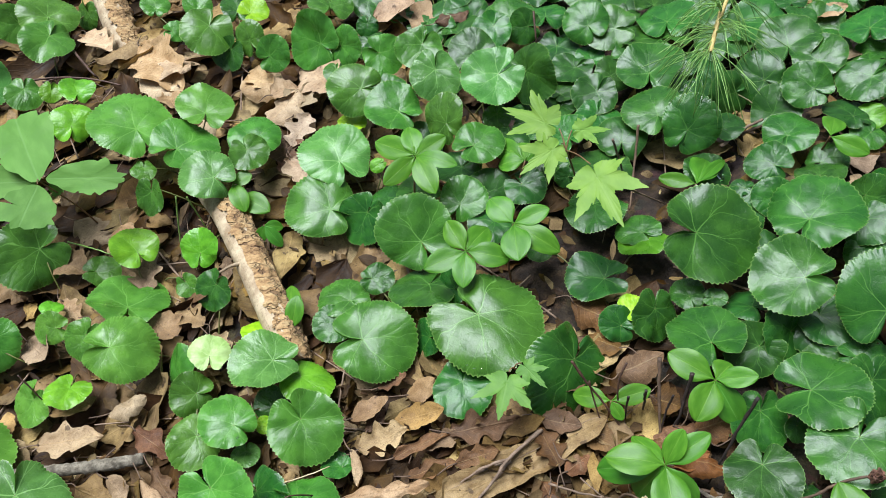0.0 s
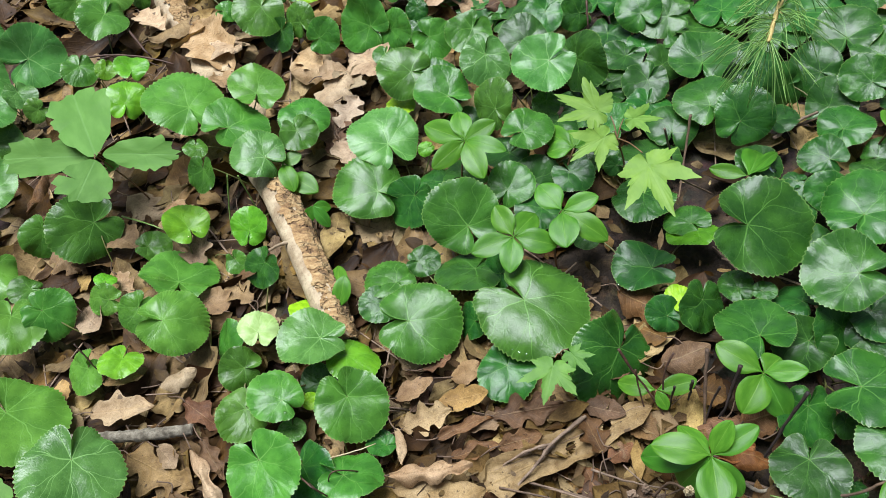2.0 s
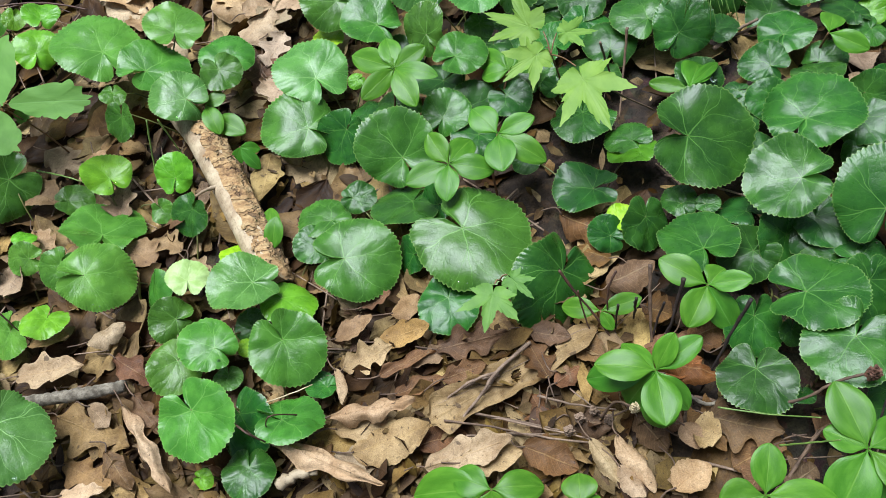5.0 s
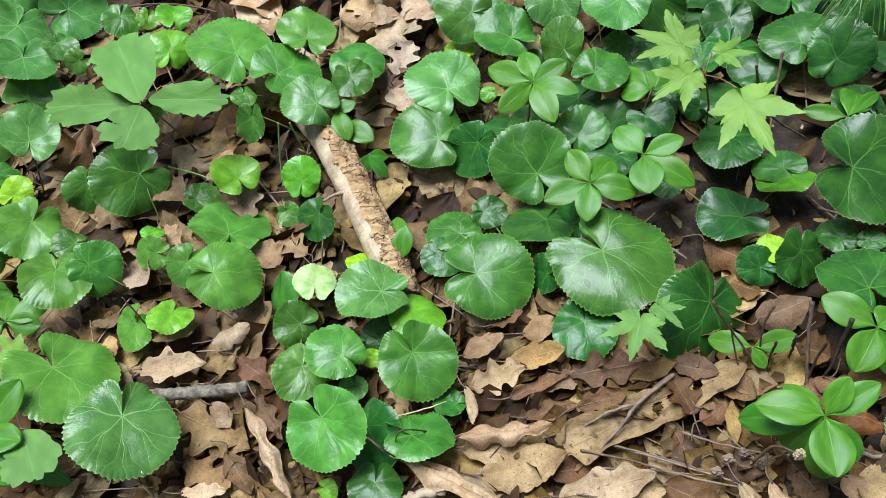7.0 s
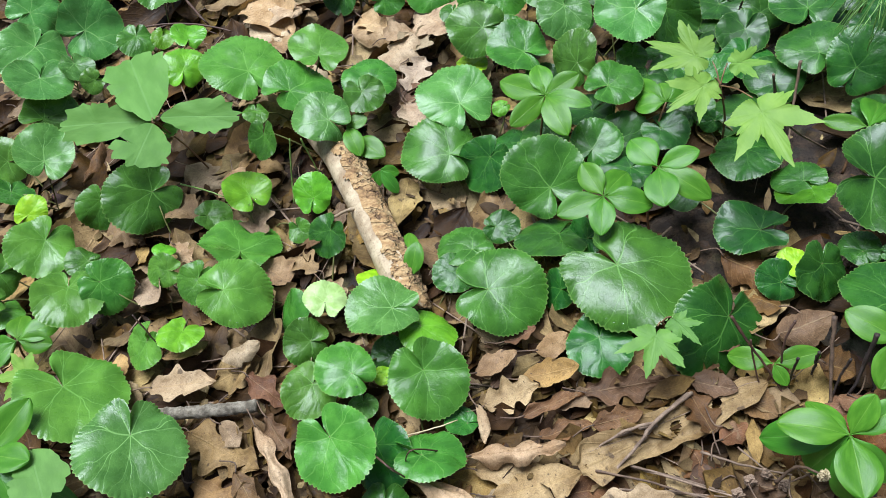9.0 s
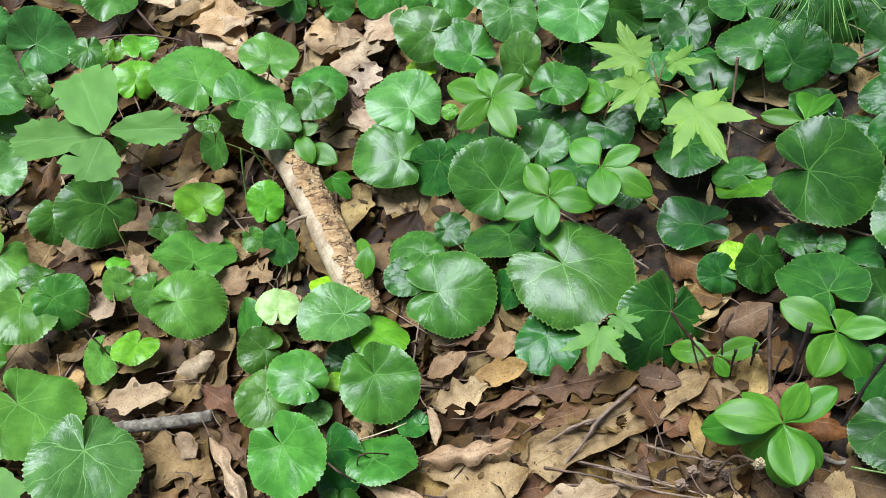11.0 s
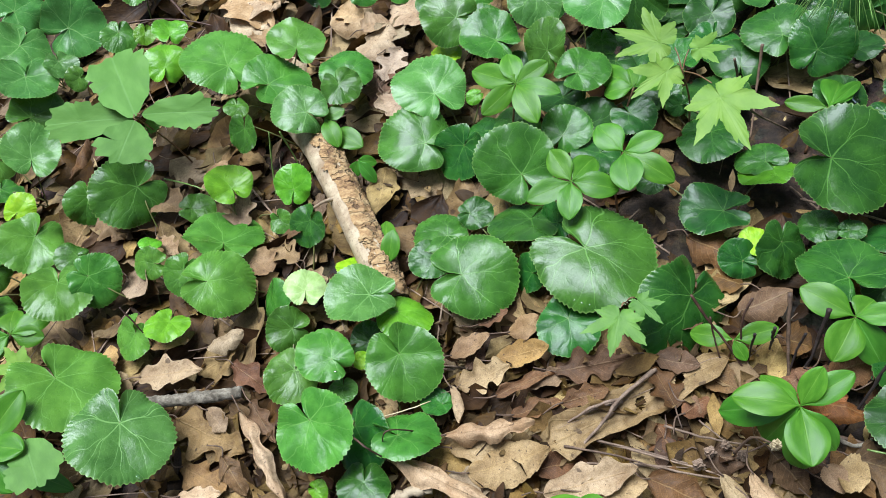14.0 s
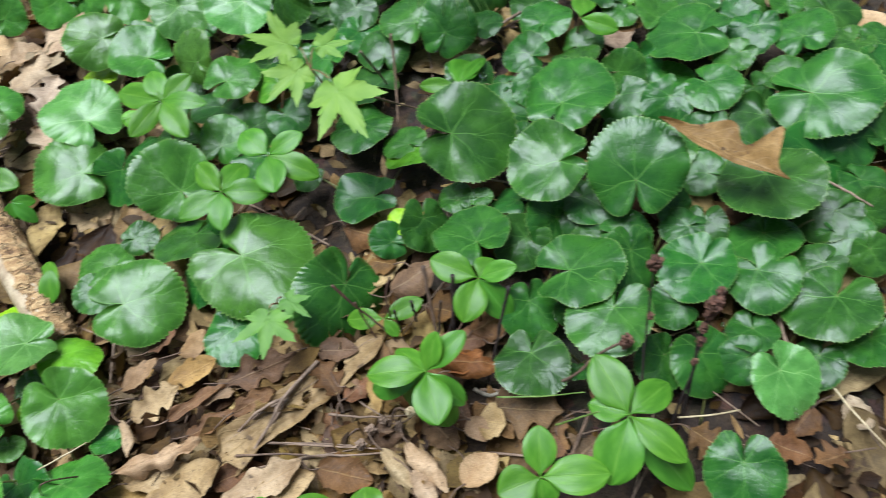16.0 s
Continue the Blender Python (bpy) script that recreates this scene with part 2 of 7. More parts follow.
def dead_material(name, dark, light, rough=0.7, island=False):
    """Dry leaf: streaked browns, dark spots, pale midrib, papery relief."""
    n = Nodes(name)
    uv = n.place("UV")
    split = n.tree.nodes.new("ShaderNodeSeparateXYZ")
    n.put(split.inputs[0], uv)
    x, y = n.math("ABSOLUTE", split.outputs[0]), split.outputs[1]
    where = n.place("Object")
    mid = n.span(x, 0.015, 0.06, 1.0, 0.0)
    slant = n.math("SUBTRACT", n.math("MULTIPLY", y, 9.0), n.math("MULTIPLY", x, 2.2))
    ribs = n.span(n.math("ABSOLUTE", n.math("SUBTRACT", n.math("FRACT", slant), 0.5)), 0.0, 0.09, 0.6, 0.0)
    broad, small, grain = n.noise(where, 34.0, 6.0, 0.62), n.noise(where, 260.0, 4.0, 0.6), n.noise(where, 1100.0, 3.0, 0.6)
    colour = n.mix(n.span(broad, 0.3, 0.68, 0, 1), (*dark, 1), (*light, 1))
    colour = n.mix(n.math("MULTIPLY", n.math("MAXIMUM", mid, ribs), 0.30), colour, (0.40, 0.28, 0.155, 1))
    chance = n.island() if island else n.chance()
    if island:
        own = n.ramp(n.math("FRACT", n.math("MULTIPLY", chance, 29.3)), (0.0, (0.11, 0.078, 0.055)), (0.30, (0.27, 0.205, 0.155)), (0.58, (0.58, 0.54, 0.46)), (0.80, (1.0, 0.98, 0.9)), (1.0, (1.6, 1.62, 1.6)))
        colour = n.mix(1.0, colour, own, "MULTIPLY")
    else:
        colour = n.shade(colour, n.span(chance, 0, 1, 0.75, 1.2, False))
    colour = n.shade(colour, 1.0, n.span(n.math("FRACT", n.math("MULTIPLY", chance, 13.7)), 0, 1, 0.92, 1.22, False), n.span(n.math("FRACT", n.math("MULTIPLY", chance, 5.3)), 0, 1, 0.490, 0.510, False))
    colour = n.mix(n.span(small, 0.5, 0.72, 0, 0.4), colour, (0.07, 0.038, 0.02, 1))
    colour = n.shade(colour, n.span(grain, 0.3, 0.7, 0.78, 1.2, False))
    spots = n.math("MAXIMUM", n.span(n.noise(where, 90.0, 2.0), 0.66, 0.72, 0.0, 0.7), n.span(n.noise(where, 330.0, 2.0), 0.68, 0.73, 0.0, 0.7))
    colour = n.mix(spots, colour, (0.035, 0.02, 0.014, 1))
    height = n.math("ADD", n.math("MULTIPLY", broad, 0.8), n.math("ADD", n.math("MULTIPLY", small, 0.35), n.math("MULTIPLY", n.math("MAXIMUM", mid, ribs), 0.2)))
    return n.finish(colour, n.span(small, 0.3, 0.7, rough - 0.2, rough + 0.1, False), n.bump(height, 0.0018, 0.8), 0.10, None, 0.24)


DEAD = {
    "tan": dead_material("dry_leaf_tan", (0.165, 0.105, 0.056), (0.42, 0.305, 0.182)),
    "pale": dead_material("dry_leaf_pale", (0.30, 0.20, 0.11), (0.58, 0.44, 0.28)),
    "brown": dead_material("dry_leaf_brown", (0.060, 0.034, 0.018), (0.19, 0.108, 0.055)),
    "rust": dead_material("dry_leaf_rust", (0.09, 0.043, 0.022), (0.23, 0.122, 0.06)),
    "grey": dead_material("dry_leaf_greyish", (0.24, 0.17, 0.105), (0.46, 0.36, 0.24)),
    "ochre": dead_material("dry_leaf_ochre", (0.15, 0.090, 0.042), (0.37, 0.25, 0.125)),
    "orange": dead_material("dry_leaf_orange", (0.115, 0.062, 0.024), (0.23, 0.138, 0.062)),
}
LITTER = dead_material("dry_leaf_mix", (0.100, 0.062, 0.027), (0.335, 0.240, 0.118), 0.7, True)


def plain_material(name, dark, light, scale, rough, depth, stretch=(1, 1, 1)):
    n = Nodes(name)
    m = n.tree.nodes.new("ShaderNodeMapping")
    n.put(m.inputs[0], n.place("Object"))
    m.inputs["Scale"].default_value = stretch
    a, b = n.noise(m.outputs[0], scale, 6.0, 0.6), n.noise(m.outputs[0], scale * 7, 4.0)
    colour = n.mix(n.span(a, 0.32, 0.68, 0, 1), (*dark, 1), (*light, 1))
    colour = n.mix(n.span(b, 0.5, 0.72, 0, 0.6), colour, tuple(c * 0.45 for c in dark) + (1,))
    colour = n.shade(colour, n.span(n.chance(), 0, 1, 0.85, 1.15, False))
    return n.finish(colour, rough, n.bump(n.math("ADD", a, n.math("MULTIPLY", b, 0.4)), depth, 0.8))


TWIG = {
    "tan": plain_material("twig_tan_bark", (0.13, 0.085, 0.055), (0.27, 0.19, 0.13), 120, 0.75, 0.0012),
    "grey": plain_material("twig_grey_bark", (0.075, 0.062, 0.042), (0.25, 0.22, 0.165), 150, 0.85, 0.0022),
    "dark": plain_material("twig_dark_red_brown", (0.035, 0.016, 0.010), (0.085, 0.04, 0.024), 120, 0.6, 0.0008),
    "brown": plain_material("twig_brown", (0.07, 0.042, 0.026), (0.16, 0.10, 0.06), 120, 0.7, 0.001),
    "black": plain_material("stalk_blackened", (0.010, 0.007, 0.006), (0.034, 0.021, 0.016), 160, 0.7, 0.001),
    "straw": plain_material("straw_pale", (0.36, 0.28, 0.15), (0.55, 0.46, 0.28), 90, 0.6, 0.0006),
    "green": plain_material("stem_green", (0.09, 0.17, 0.03), (0.17, 0.27, 0.06), 90, 0.45, 0.0005),
    "pale": plain_material("wood_bare_pale", (0.25, 0.175, 0.10), (0.44, 0.355, 0.23), 60, 0.7, 0.001),
}
PETIOLE = plain_material("leaf_stalk_red_green", (0.10, 0.085, 0.03), (0.14, 0.17, 0.04), 50, 0.45, 0.0004)
SHRUB_STEM = plain_material("shrub_stem_reddish", (0.10, 0.045, 0.02), (0.2, 0.11, 0.05), 70, 0.55, 0.0006)
NEEDLE = plain_material("pine_needle_green", (0.115, 0.25, 0.045), (0.20, 0.37, 0.09), 40, 0.42, 0.0002)
PINE_TWIG = plain_material("pine_twig_straw_brown", (0.40, 0.30, 0.09), (0.62, 0.50, 0.19), 160, 0.6, 0.001)
BUD = plain_material("seed_head_brown", (0.055, 0.024, 0.014), (0.17, 0.075, 0.045), 200, 0.75, 0.0015)


def bark_material():
    """Rotten branch: rough yellow-brown bark, fibrous along its length, pitted."""
    n = Nodes("rotten_yellow_brown_bark")
    p = n.place("Object")
    m = n.tree.nodes.new("ShaderNodeMapping")
    n.put(m.inputs[0], p)
    m.inputs["Rotation"].default_value = (0, 0, radians(57))
    m.inputs["Scale"].default_value = (0.3, 1, 1)
    along = m.outputs[0]
    broad, fibre, grit = n.noise(along, 55, 6.0, 0.7), n.noise(along, 260, 5.0, 0.65), n.noise(p, 420, 4.0, 0.6)
    tone = n.math("ADD", n.math("MULTIPLY", broad, 0.6), n.math("MULTIPLY", fibre, 0.4))
    colour = n.ramp(tone, (0.36, (0.13, 0.065, 0.026)), (0.48, (0.37, 0.225, 0.095)), (0.64, (0.58, 0.42, 0.21)))
    pits = n.span(n.noise(p, 75, 3.0, 0.6), 0.58, 0.66, 0.0, 1.0)
    colour = n.mix(n.math("MULTIPLY", pits, 0.6), colour, (0.075, 0.034, 0.016, 1))
    colour = n.mix(n.span(grit, 0.5, 0.7, 0, 0.45), colour, (0.12, 0.06, 0.03, 1))
    plates = n.cells(n.warped(along, 90.0, 0.020), 62.0).outputs["Distance"]
    cracks = n.math("MULTIPLY", n.span(plates, 0.0, 0.06, 1.0, 0.0), n.span(broad, 0.36, 0.52, 0.25, 1.0))
    colour = n.mix(n.math("MULTIPLY", cracks, 0.3), colour, (0.085, 0.04, 0.017, 1))
    height = n.math("SUBTRACT", n.math("ADD", tone, n.math("MULTIPLY", grit, 0.3)), n.math("MULTIPLY", n.math("MAXIMUM", pits, n.math("MULTIPLY", cracks, 0.6)), 0.7))
    return n.finish(colour, 0.8, n.bump(height, 0.005, 1.0))


BARK = bark_material()


def soil_material():
    """Dark humus with crumbs of broken leaf."""
    n = Nodes("forest_humus")
    p = n.place("Object")
    big, mid, small = n.noise(p, 9, 5.0), n.noise(p, 60, 6.0, 0.65), n.noise(p, 420, 4.0)
    crumbs = n.cells(p, 85.0, "F1")
    colour = n.ramp(mid, (0.3, (0.010, 0.006, 0.004)), (0.5, (0.028, 0.017, 0.009)), (0.72, (0.085, 0.052, 0.027)))
    colour = n.mix(n.span(big, 0.4, 0.65, 0.0, 0.5), colour, crumbs.outputs["Color"], "SOFT_LIGHT")
    colour = n.mix(n.span(small, 0.5, 0.7, 0, 0.6), colour, (0.02, 0.012, 0.008, 1))
    height = n.math("ADD", n.math("ADD", mid, n.math("MULTIPLY", small, 0.3)), n.math("MULTIPLY", crumbs.outputs["Distance"], -0.5))
    return n.finish(colour, 0.9, n.bump(height, 0.006, 1.0))


SOIL = soil_material()


# ---- mesh tools ----
def mesh_of(name, verts, faces, material, uvs=None, smooth=True, rim=None):
    me = bpy.data.meshes.new(name)
    me.from_pydata([tuple(v) for v in verts], [], faces)
    if smooth:
        me.shade_smooth()
    if uvs is not None:
        layer = me.uv_layers.new(name="UVMap")
        index = np.empty(len(me.loops), dtype=np.int32)
        me.loops.foreach_get("vertex_index", index)
        layer.data.foreach_set("uv", np.asarray(uvs, dtype=np.float32)[index].ravel())
        if rim is not None:
            both = np.stack([np.asarray(rim, dtype=np.float32)] * 2, -1)
            me.uv_layers.new(name="rim").data.foreach_set("uv", both[index].ravel())
            me.uv_layers.active_index = 0
    me.materials.append(material)
    return me


def part(name, me, parent, label="", matrix=None):
    """One mesh object under a thing or a part, posed in its parent's space."""
    ob = new(name, me)
    ob.parent = parent
    if matrix is not None:
        ob.matrix_basis = matrix
    return tagged(ob, label)


def base(name, x, y, z, label, category, group=""):
    """An Empty at a thing's foot."""
    ob = new(name)
    ob.empty_display_size = 0.02
    ob.location = (x, y, z)
    return tagged(ob, label, category, group)


def basis(origin, ahead, normal):
    """Matrix with y along ahead and z near normal."""
    y = Vector(ahead).normalized()
    x = y.cross(Vector(normal)).normalized()
    z = x.cross(y)
    return Matrix.Translation(origin) @ Matrix((x, y, z)).transposed().to_4x4()


def smooth_line(points, steps):
    """Points on a smooth curve through the given ones."""
    pts = [Vector(p) for p in points]
    if len(pts) == 2:
        return [pts[0].lerp(pts[1], i / steps) for i in range(steps + 1)]
    line = []
    for i in range(len(pts) - 1):
        a, b, c, d = pts[max(i - 1, 0)], pts[i], pts[i + 1], pts[min(i + 2, len(pts) - 1)]
        for k in range(steps):
            s = k / steps
            line.append(0.5 * ((2 * b) + (c - a) * s + (2 * a - 5 * b + 4 * c - d) * s * s + (3 * b - a - 3 * c + d) * s ** 3))
    return line + [pts[-1]]


def tube_data(points, radii, sides=6, rough=0.0, rng=None):
    """Verts and faces of a tapered tube along points, closed at both ends."""
    verts, faces, count = [], [], len(points)
    side = None
    for i, p in enumerate(points):
        way = (points[min(i + 1, count - 1)] - points[max(i - 1, 0)]).normalized()
        if side is None:
            side = way.orthogonal().normalized()
        side = (side - way * side.dot(way)).normalized()
        other = way.cross(side)
        for k in range(sides):
            a = 2 * math.pi * k / sides
            r = radii[i] * (1 + (rng.uniform(-rough, rough) if rng else 0))
            verts.append(p + (side * math.cos(a) + other * math.sin(a)) * r)
    for i in range(count - 1):
        for k in range(sides):
            j = (k + 1) % sides
            faces.append((i * sides + k, i * sides + j, (i + 1) * sides + j, (i + 1) * sides + k))
    faces += [tuple(reversed(range(sides))), tuple(range((count - 1) * sides, count * sides))]
    return verts, faces


def tube(name, points, radius, material, steps=6, sides=6, taper=0.6, rough=0.0, rng=None):
    line = smooth_line(points, steps)
    radii = [radius * (1 - (1 - taper) * i / (len(line) - 1)) for i in range(len(line))]
    return mesh_of(name, *tube_data(line, radii, sides, rough, rng), material)


def polar_blade(name, theta, reach, rings, lift, material, closed, scale, uv_scale=None, teeth=None):
    """A leaf blade round its palmate point: reach(theta) is its outline, lift(r, theta, x, y) its relief, all in units of scale."""
    theta = np.asarray(theta)
    rho = reach(theta)
    n = len(theta)
    pts, uv, rim = [(0.0, 0.0, 0.0)], [(0.0, 0.0)], [0.0]
    for f in rings:
        x, y = rho * f * np.sin(theta), rho * f * np.cos(theta)
        z = lift(f, theta, x, y)
        if teeth is not None:
            grown = 1 + teeth(theta) * f ** 14
            x, y = x * grown, y * grown
        pts += list(zip(x * scale, y * scale, z * scale))
        uv += list(zip(x, y))
        rim += [f] * n
    faces = []
    last = n if closed else n - 1
    for k in range(last):
        j = (k + 1) % n
        faces.append((0, 1 + j, 1 + k))
        for i in range(len(rings) - 1):
            a = 1 + i * n
            faces.append((a + k, a + j, a + n + j, a + n + k))
    if uv_scale is not None:
        uv = [(u * uv_scale[0], v * uv_scale[1] + uv_scale[2]) for u, v in uv]
    return mesh_of(name, pts, faces, material, uv, True, rim)


def strip_blade(length, half, along, across, curl, droop, twist, wrinkle, rng, ragged=0.0):
    """A long leaf blade as arrays: half(s) gives its half width along it. Returns verts, faces, uvs."""
    s = np.linspace(0, 1, along + 1)[:, None] * np.ones((1, across + 1))
    u = np.linspace(-1, 1, across + 1)[None, :] * np.ones((along + 1, 1))
    w = half(s, u)
    if ragged:
        seed = rng.uniform(0, 90)
        edge = np.array([[noise.noise(Vector((k * 7.0 / along, side * 7.0, seed))) + 0.45 * noise.noise(Vector((k * 19.0 / along, side * 7.0, seed + 3))) for side in (0, 1)] for k in range(along + 1)])
        w = w * (1 + ragged * np.where(u < 0, edge[:, :1], edge[:, 1:]))
    if abs(curl) > 1e-3:
        a = u * curl
        x, z = w * np.sin(a) / curl, w * (1 - np.cos(a)) / curl
    else:
        x, z = w * u, 0 * u
    p1, p2, p3 = rng.uniform(0, 6.3), rng.uniform(0, 6.3), rng.uniform(0, 6.3)
    z = z + wrinkle * length * (np.sin(s * 11 + p1 + u * 1.7) * 0.5 + np.sin(s * 6 + p2 - u * 2.4) * 0.6 + np.sin(u * 5 + p3 + s * 3) * 0.35)
    if ragged:
        z = z + wrinkle * length * 1.6 * np.array([[noise.noise(Vector((i * 5.0 / along, k * 3.2 / across, seed))) + 0.5 * noise.noise(Vector((i * 12.0 / along, k * 8.0 / across, seed + 9))) for k in range(across + 1)] for i in range(along + 1)])
    c, d = np.cos(twist * (s - 0.5)), np.sin(twist * (s - 0.5))
    x, z = x * c - z * d, x * d + z * c
    y = s * length
    if abs(droop) > 1e-3:
        bent = droop * s
        y, z = length * np.sin(bent) / droop - z * np.sin(bent) * 0, z - length * (1 - np.cos(bent)) / droop
    verts = np.stack([x, y, z], -1).reshape(-1, 3)
    m = across + 1
    faces = [(i * m + k, i * m + k + 1, (i + 1) * m + k + 1, (i + 1) * m + k) for i in range(along) for k in range(across)]
    uvs = np.stack([u, s], -1).reshape(-1, 2)
    return verts, faces, uvs


# ---- ground ----
def ground_height(x, y):
    """Soft humps of the forest floor, in metres; flat far off."""
    v = Vector((x * 6.0, y * 6.0, 0.3))
    w = Vector((x * 25.0, y * 25.0, 4.0))
    fade = 1.0 if x * x + y * y < 4 else 4 / (x * x + y * y)
    return (noise.noise(v) * 0.010 + noise.noise(w) * 0.0035) * fade - 0.016


def build_ground():
    n = 150
    line = [math.sinh(k / n * 2 * 4.6 - 4.6) for k in range(n + 1)]
    size = 60.0 / line[-1]
    verts = [(x * size + 0.0, y * size + 0.4, ground_height(x * size, y * size + 0.4)) for y in line for x in line]
    m = n + 1
    faces = [(j * m + i, j * m + i + 1, (j + 1) * m + i + 1, (j + 1) * m + i) for j in range(n) for i in range(n)]
    ob = new("ground", mesh_of("ground", verts, faces, SOIL))
    return tagged(ob, "dark brown forest soil with humus and leaf crumbs", "ground", "", "structure")


build_ground()


def oak_half(width, lobes, phase, depth):
    """Half width of a fallen leaf along it: smooth and oval with no lobes, else lobed like an oak's."""
    def half(s, u):
        shape = np.clip(np.sin(np.pi * np.clip(s, 0, 1) ** 0.85), 0, 1) ** 0.72
        wavy = np.sin(s * lobes * 6.28 + phase + np.sign(u) * 0.5)
        return width / 2 * shape * (1 - depth + depth * np.sign(wavy) * np.abs(wavy) ** 0.7) + 0.0006
    return half


def build_litter():
    """The mat of old fallen leaves, too many to count."""
    rng = random.Random(11)
    verts, faces, uvs, count = [], [], [], 0
    for k in range(3900):
        x, y = rng.uniform(-0.95, 0.85), rng.uniform(-0.12, 1.45)
        if x > 0.02 and y > 0.3 and rng.random() < 0.72:
            continue
        if 0.07 < x < 0.34 and 0.03 < y < 0.28 and rng.random() < 0.9:
            continue
        if -0.14 < x < 0.10 and 0.10 < y < 0.31 and rng.random() < 0.5:
            continue
        if k > 3600:
            x, y = rng.gauss(0, 1.2), rng.gauss(0.5, 1.2)
        length = rng.choice((0.022, 0.035, 0.05, 0.065, 0.08, 0.10) if k < 3500 else (0.06, 0.08, 0.11)) * rng.uniform(0.8, 1.25)
        lobed = rng.random() < 0.3
        v, f, t = strip_blade(length, oak_half(length * rng.uniform(0.36, 0.62), rng.choice((2, 3)), rng.uniform(0, 6), rng.uniform(0.12, 0.3) if lobed else 0.02), 16 if length > 0.04 else 8, 8 if length > 0.04 else 5,
                              rng.choice((-1, 1, 1)) * rng.uniform(0.05, 1.25) ** 1.3, rng.uniform(-0.6, 0.6), rng.uniform(-0.6, 0.6), rng.uniform(0.008, 0.026), rng, 0.28)
        m = np.array(Euler((rng.gauss(0, 0.010 / max(length, 0.03)), rng.gauss(0, 0.3 if x < 0.05 else 0.12), rng.uniform(0, 6.28))).to_matrix())
        v = (v - [0, length / 2, 0]) @ m.T + [x, y, ground_height(x, y) + rng.uniform(0.001, 0.019 if x < 0.05 else 0.008)]
        verts.append(v), uvs.append(t)
        faces += [tuple(i + count for i in q) for q in f]
        count += len(v)
    for k in range(1700):
        x, y = rng.uniform(-0.95, 0.06), rng.uniform(-0.1, 1.35)
        if k > 1500:
            x, y = rng.uniform(-0.2, 0.1), rng.uniform(0.05, 0.3)
        length = rng.uniform(0.045, 0.09)
        v, f, t = strip_blade(length, oak_half(length * rng.uniform(0.4, 0.65), 3, rng.uniform(0, 6), rng.choice((0.02, 0.03, 0.2))), 12, 6, rng.uniform(-0.5, 0.5), rng.uniform(-0.3, 0.3), rng.uniform(-0.3, 0.3), 0.016, rng, 0.3)
        m = np.array(Euler((rng.gauss(0, 0.1), rng.gauss(0, 0.1), rng.uniform(0, 6.28))).to_matrix())
        v = (v - [0, length / 2, 0]) @ m.T + [x, y, ground_height(x, y) + rng.uniform(0.001, 0.008)]
        verts.append(v), uvs.append(t)
        faces += [tuple(i + count for i in q) for q in f]
        count += len(v)
    for k in range(6600):
        x, y = (rng.uniform(-0.85, 0.75), rng.uniform(-0.08, 1.3)) if k < 4200 else (rng.uniform(-0.35, 0.11), rng.uniform(-0.08, 0.34))
        length = rng.uniform(0.006, 0.022) if k < 5200 else rng.uniform(0.02, 0.045)
        v, f, t = strip_blade(length, oak_half(length * rng.uniform(0.2, 0.9), 2, rng.uniform(0, 6), 0.2), 3, 2, rng.uniform(-1.2, 1.2), rng.uniform(-1, 1), rng.uniform(-1, 1), 0.03, rng)
        m = np.array(Euler((rng.gauss(0, 0.4), rng.gauss(0, 0.4), rng.uniform(0, 6.28))).to_matrix())
        v = (v - [0, length / 2, 0]) @ m.T + [x, y, ground_height(x, y) + rng.uniform(0.006, 0.02)]
        verts.append(v), uvs.append(t)
        faces += [tuple(i + count for i in q) for q in f]
        count += len(v)
    for k in range(2600):
        far, a = rng.uniform(0.9, 4.5) ** 1.0, rng.uniform(0, 6.28)
        x, y = math.cos(a) * far, 0.5 + math.sin(a) * far
        length = rng.uniform(0.05, 0.11)
        v, f, t = strip_blade(length, oak_half(length * rng.uniform(0.35, 0.8), 2, rng.uniform(0, 6), 0.2), 4, 2, rng.uniform(-1.2, 1.2), rng.uniform(-1, 1), rng.uniform(-1, 1), 0.03, rng)
        m = np.array(Euler((rng.gauss(0, 0.2), rng.gauss(0, 0.2), rng.uniform(0, 6.28))).to_matrix())
        v = (v - [0, length / 2, 0]) @ m.T + [x, y, ground_height(x, y) + rng.uniform(0.002, 0.014)]
        verts.append(v), uvs.append(t)
        faces += [tuple(i + count for i in q) for q in f]
        count += len(v)
    ob = new("leaf_litter", mesh_of("leaf_litter", np.concatenate(verts), faces, LITTER, np.concatenate(uvs)))
    tagged(ob, "mat of dry brown fallen leaves on the soil", "leaf litter", "", "stuff")
    verts, faces, count = [], [], 0
    for k in range(620):
        x, y, a = rng.uniform(-0.95, 0.85), rng.uniform(-0.12, 1.4), rng.uniform(0, 6.28)
        reach = rng.uniform(0.015, 0.075)
        z = ground_height(x, y) + rng.uniform(0.004, 0.014)
        mid = Vector((x + rng.uniform(-0.004, 0.004), y + rng.uniform(-0.004, 0.004), z + rng.uniform(0, 0.005)))
        way = Vector((math.cos(a), math.sin(a), rng.uniform(-0.12, 0.12))) * reach
        r = rng.uniform(0.0003, 0.0012)
        v, f = tube_data(smooth_line([mid - way, mid + Vector((0, 0, 0.002)), mid + way], 3), [r] * 7, 5)
        verts += v
        faces += [tuple(i + count for i in q) for q in f]
        count += len(v)
    ob = new("twig_litter", mesh_of("twig_litter", verts, faces, TWIG["tan"]))
    tagged(ob, "thin dry twigs and stems strewn over the leaf litter", "twigs", "", "stuff")


build_litter()

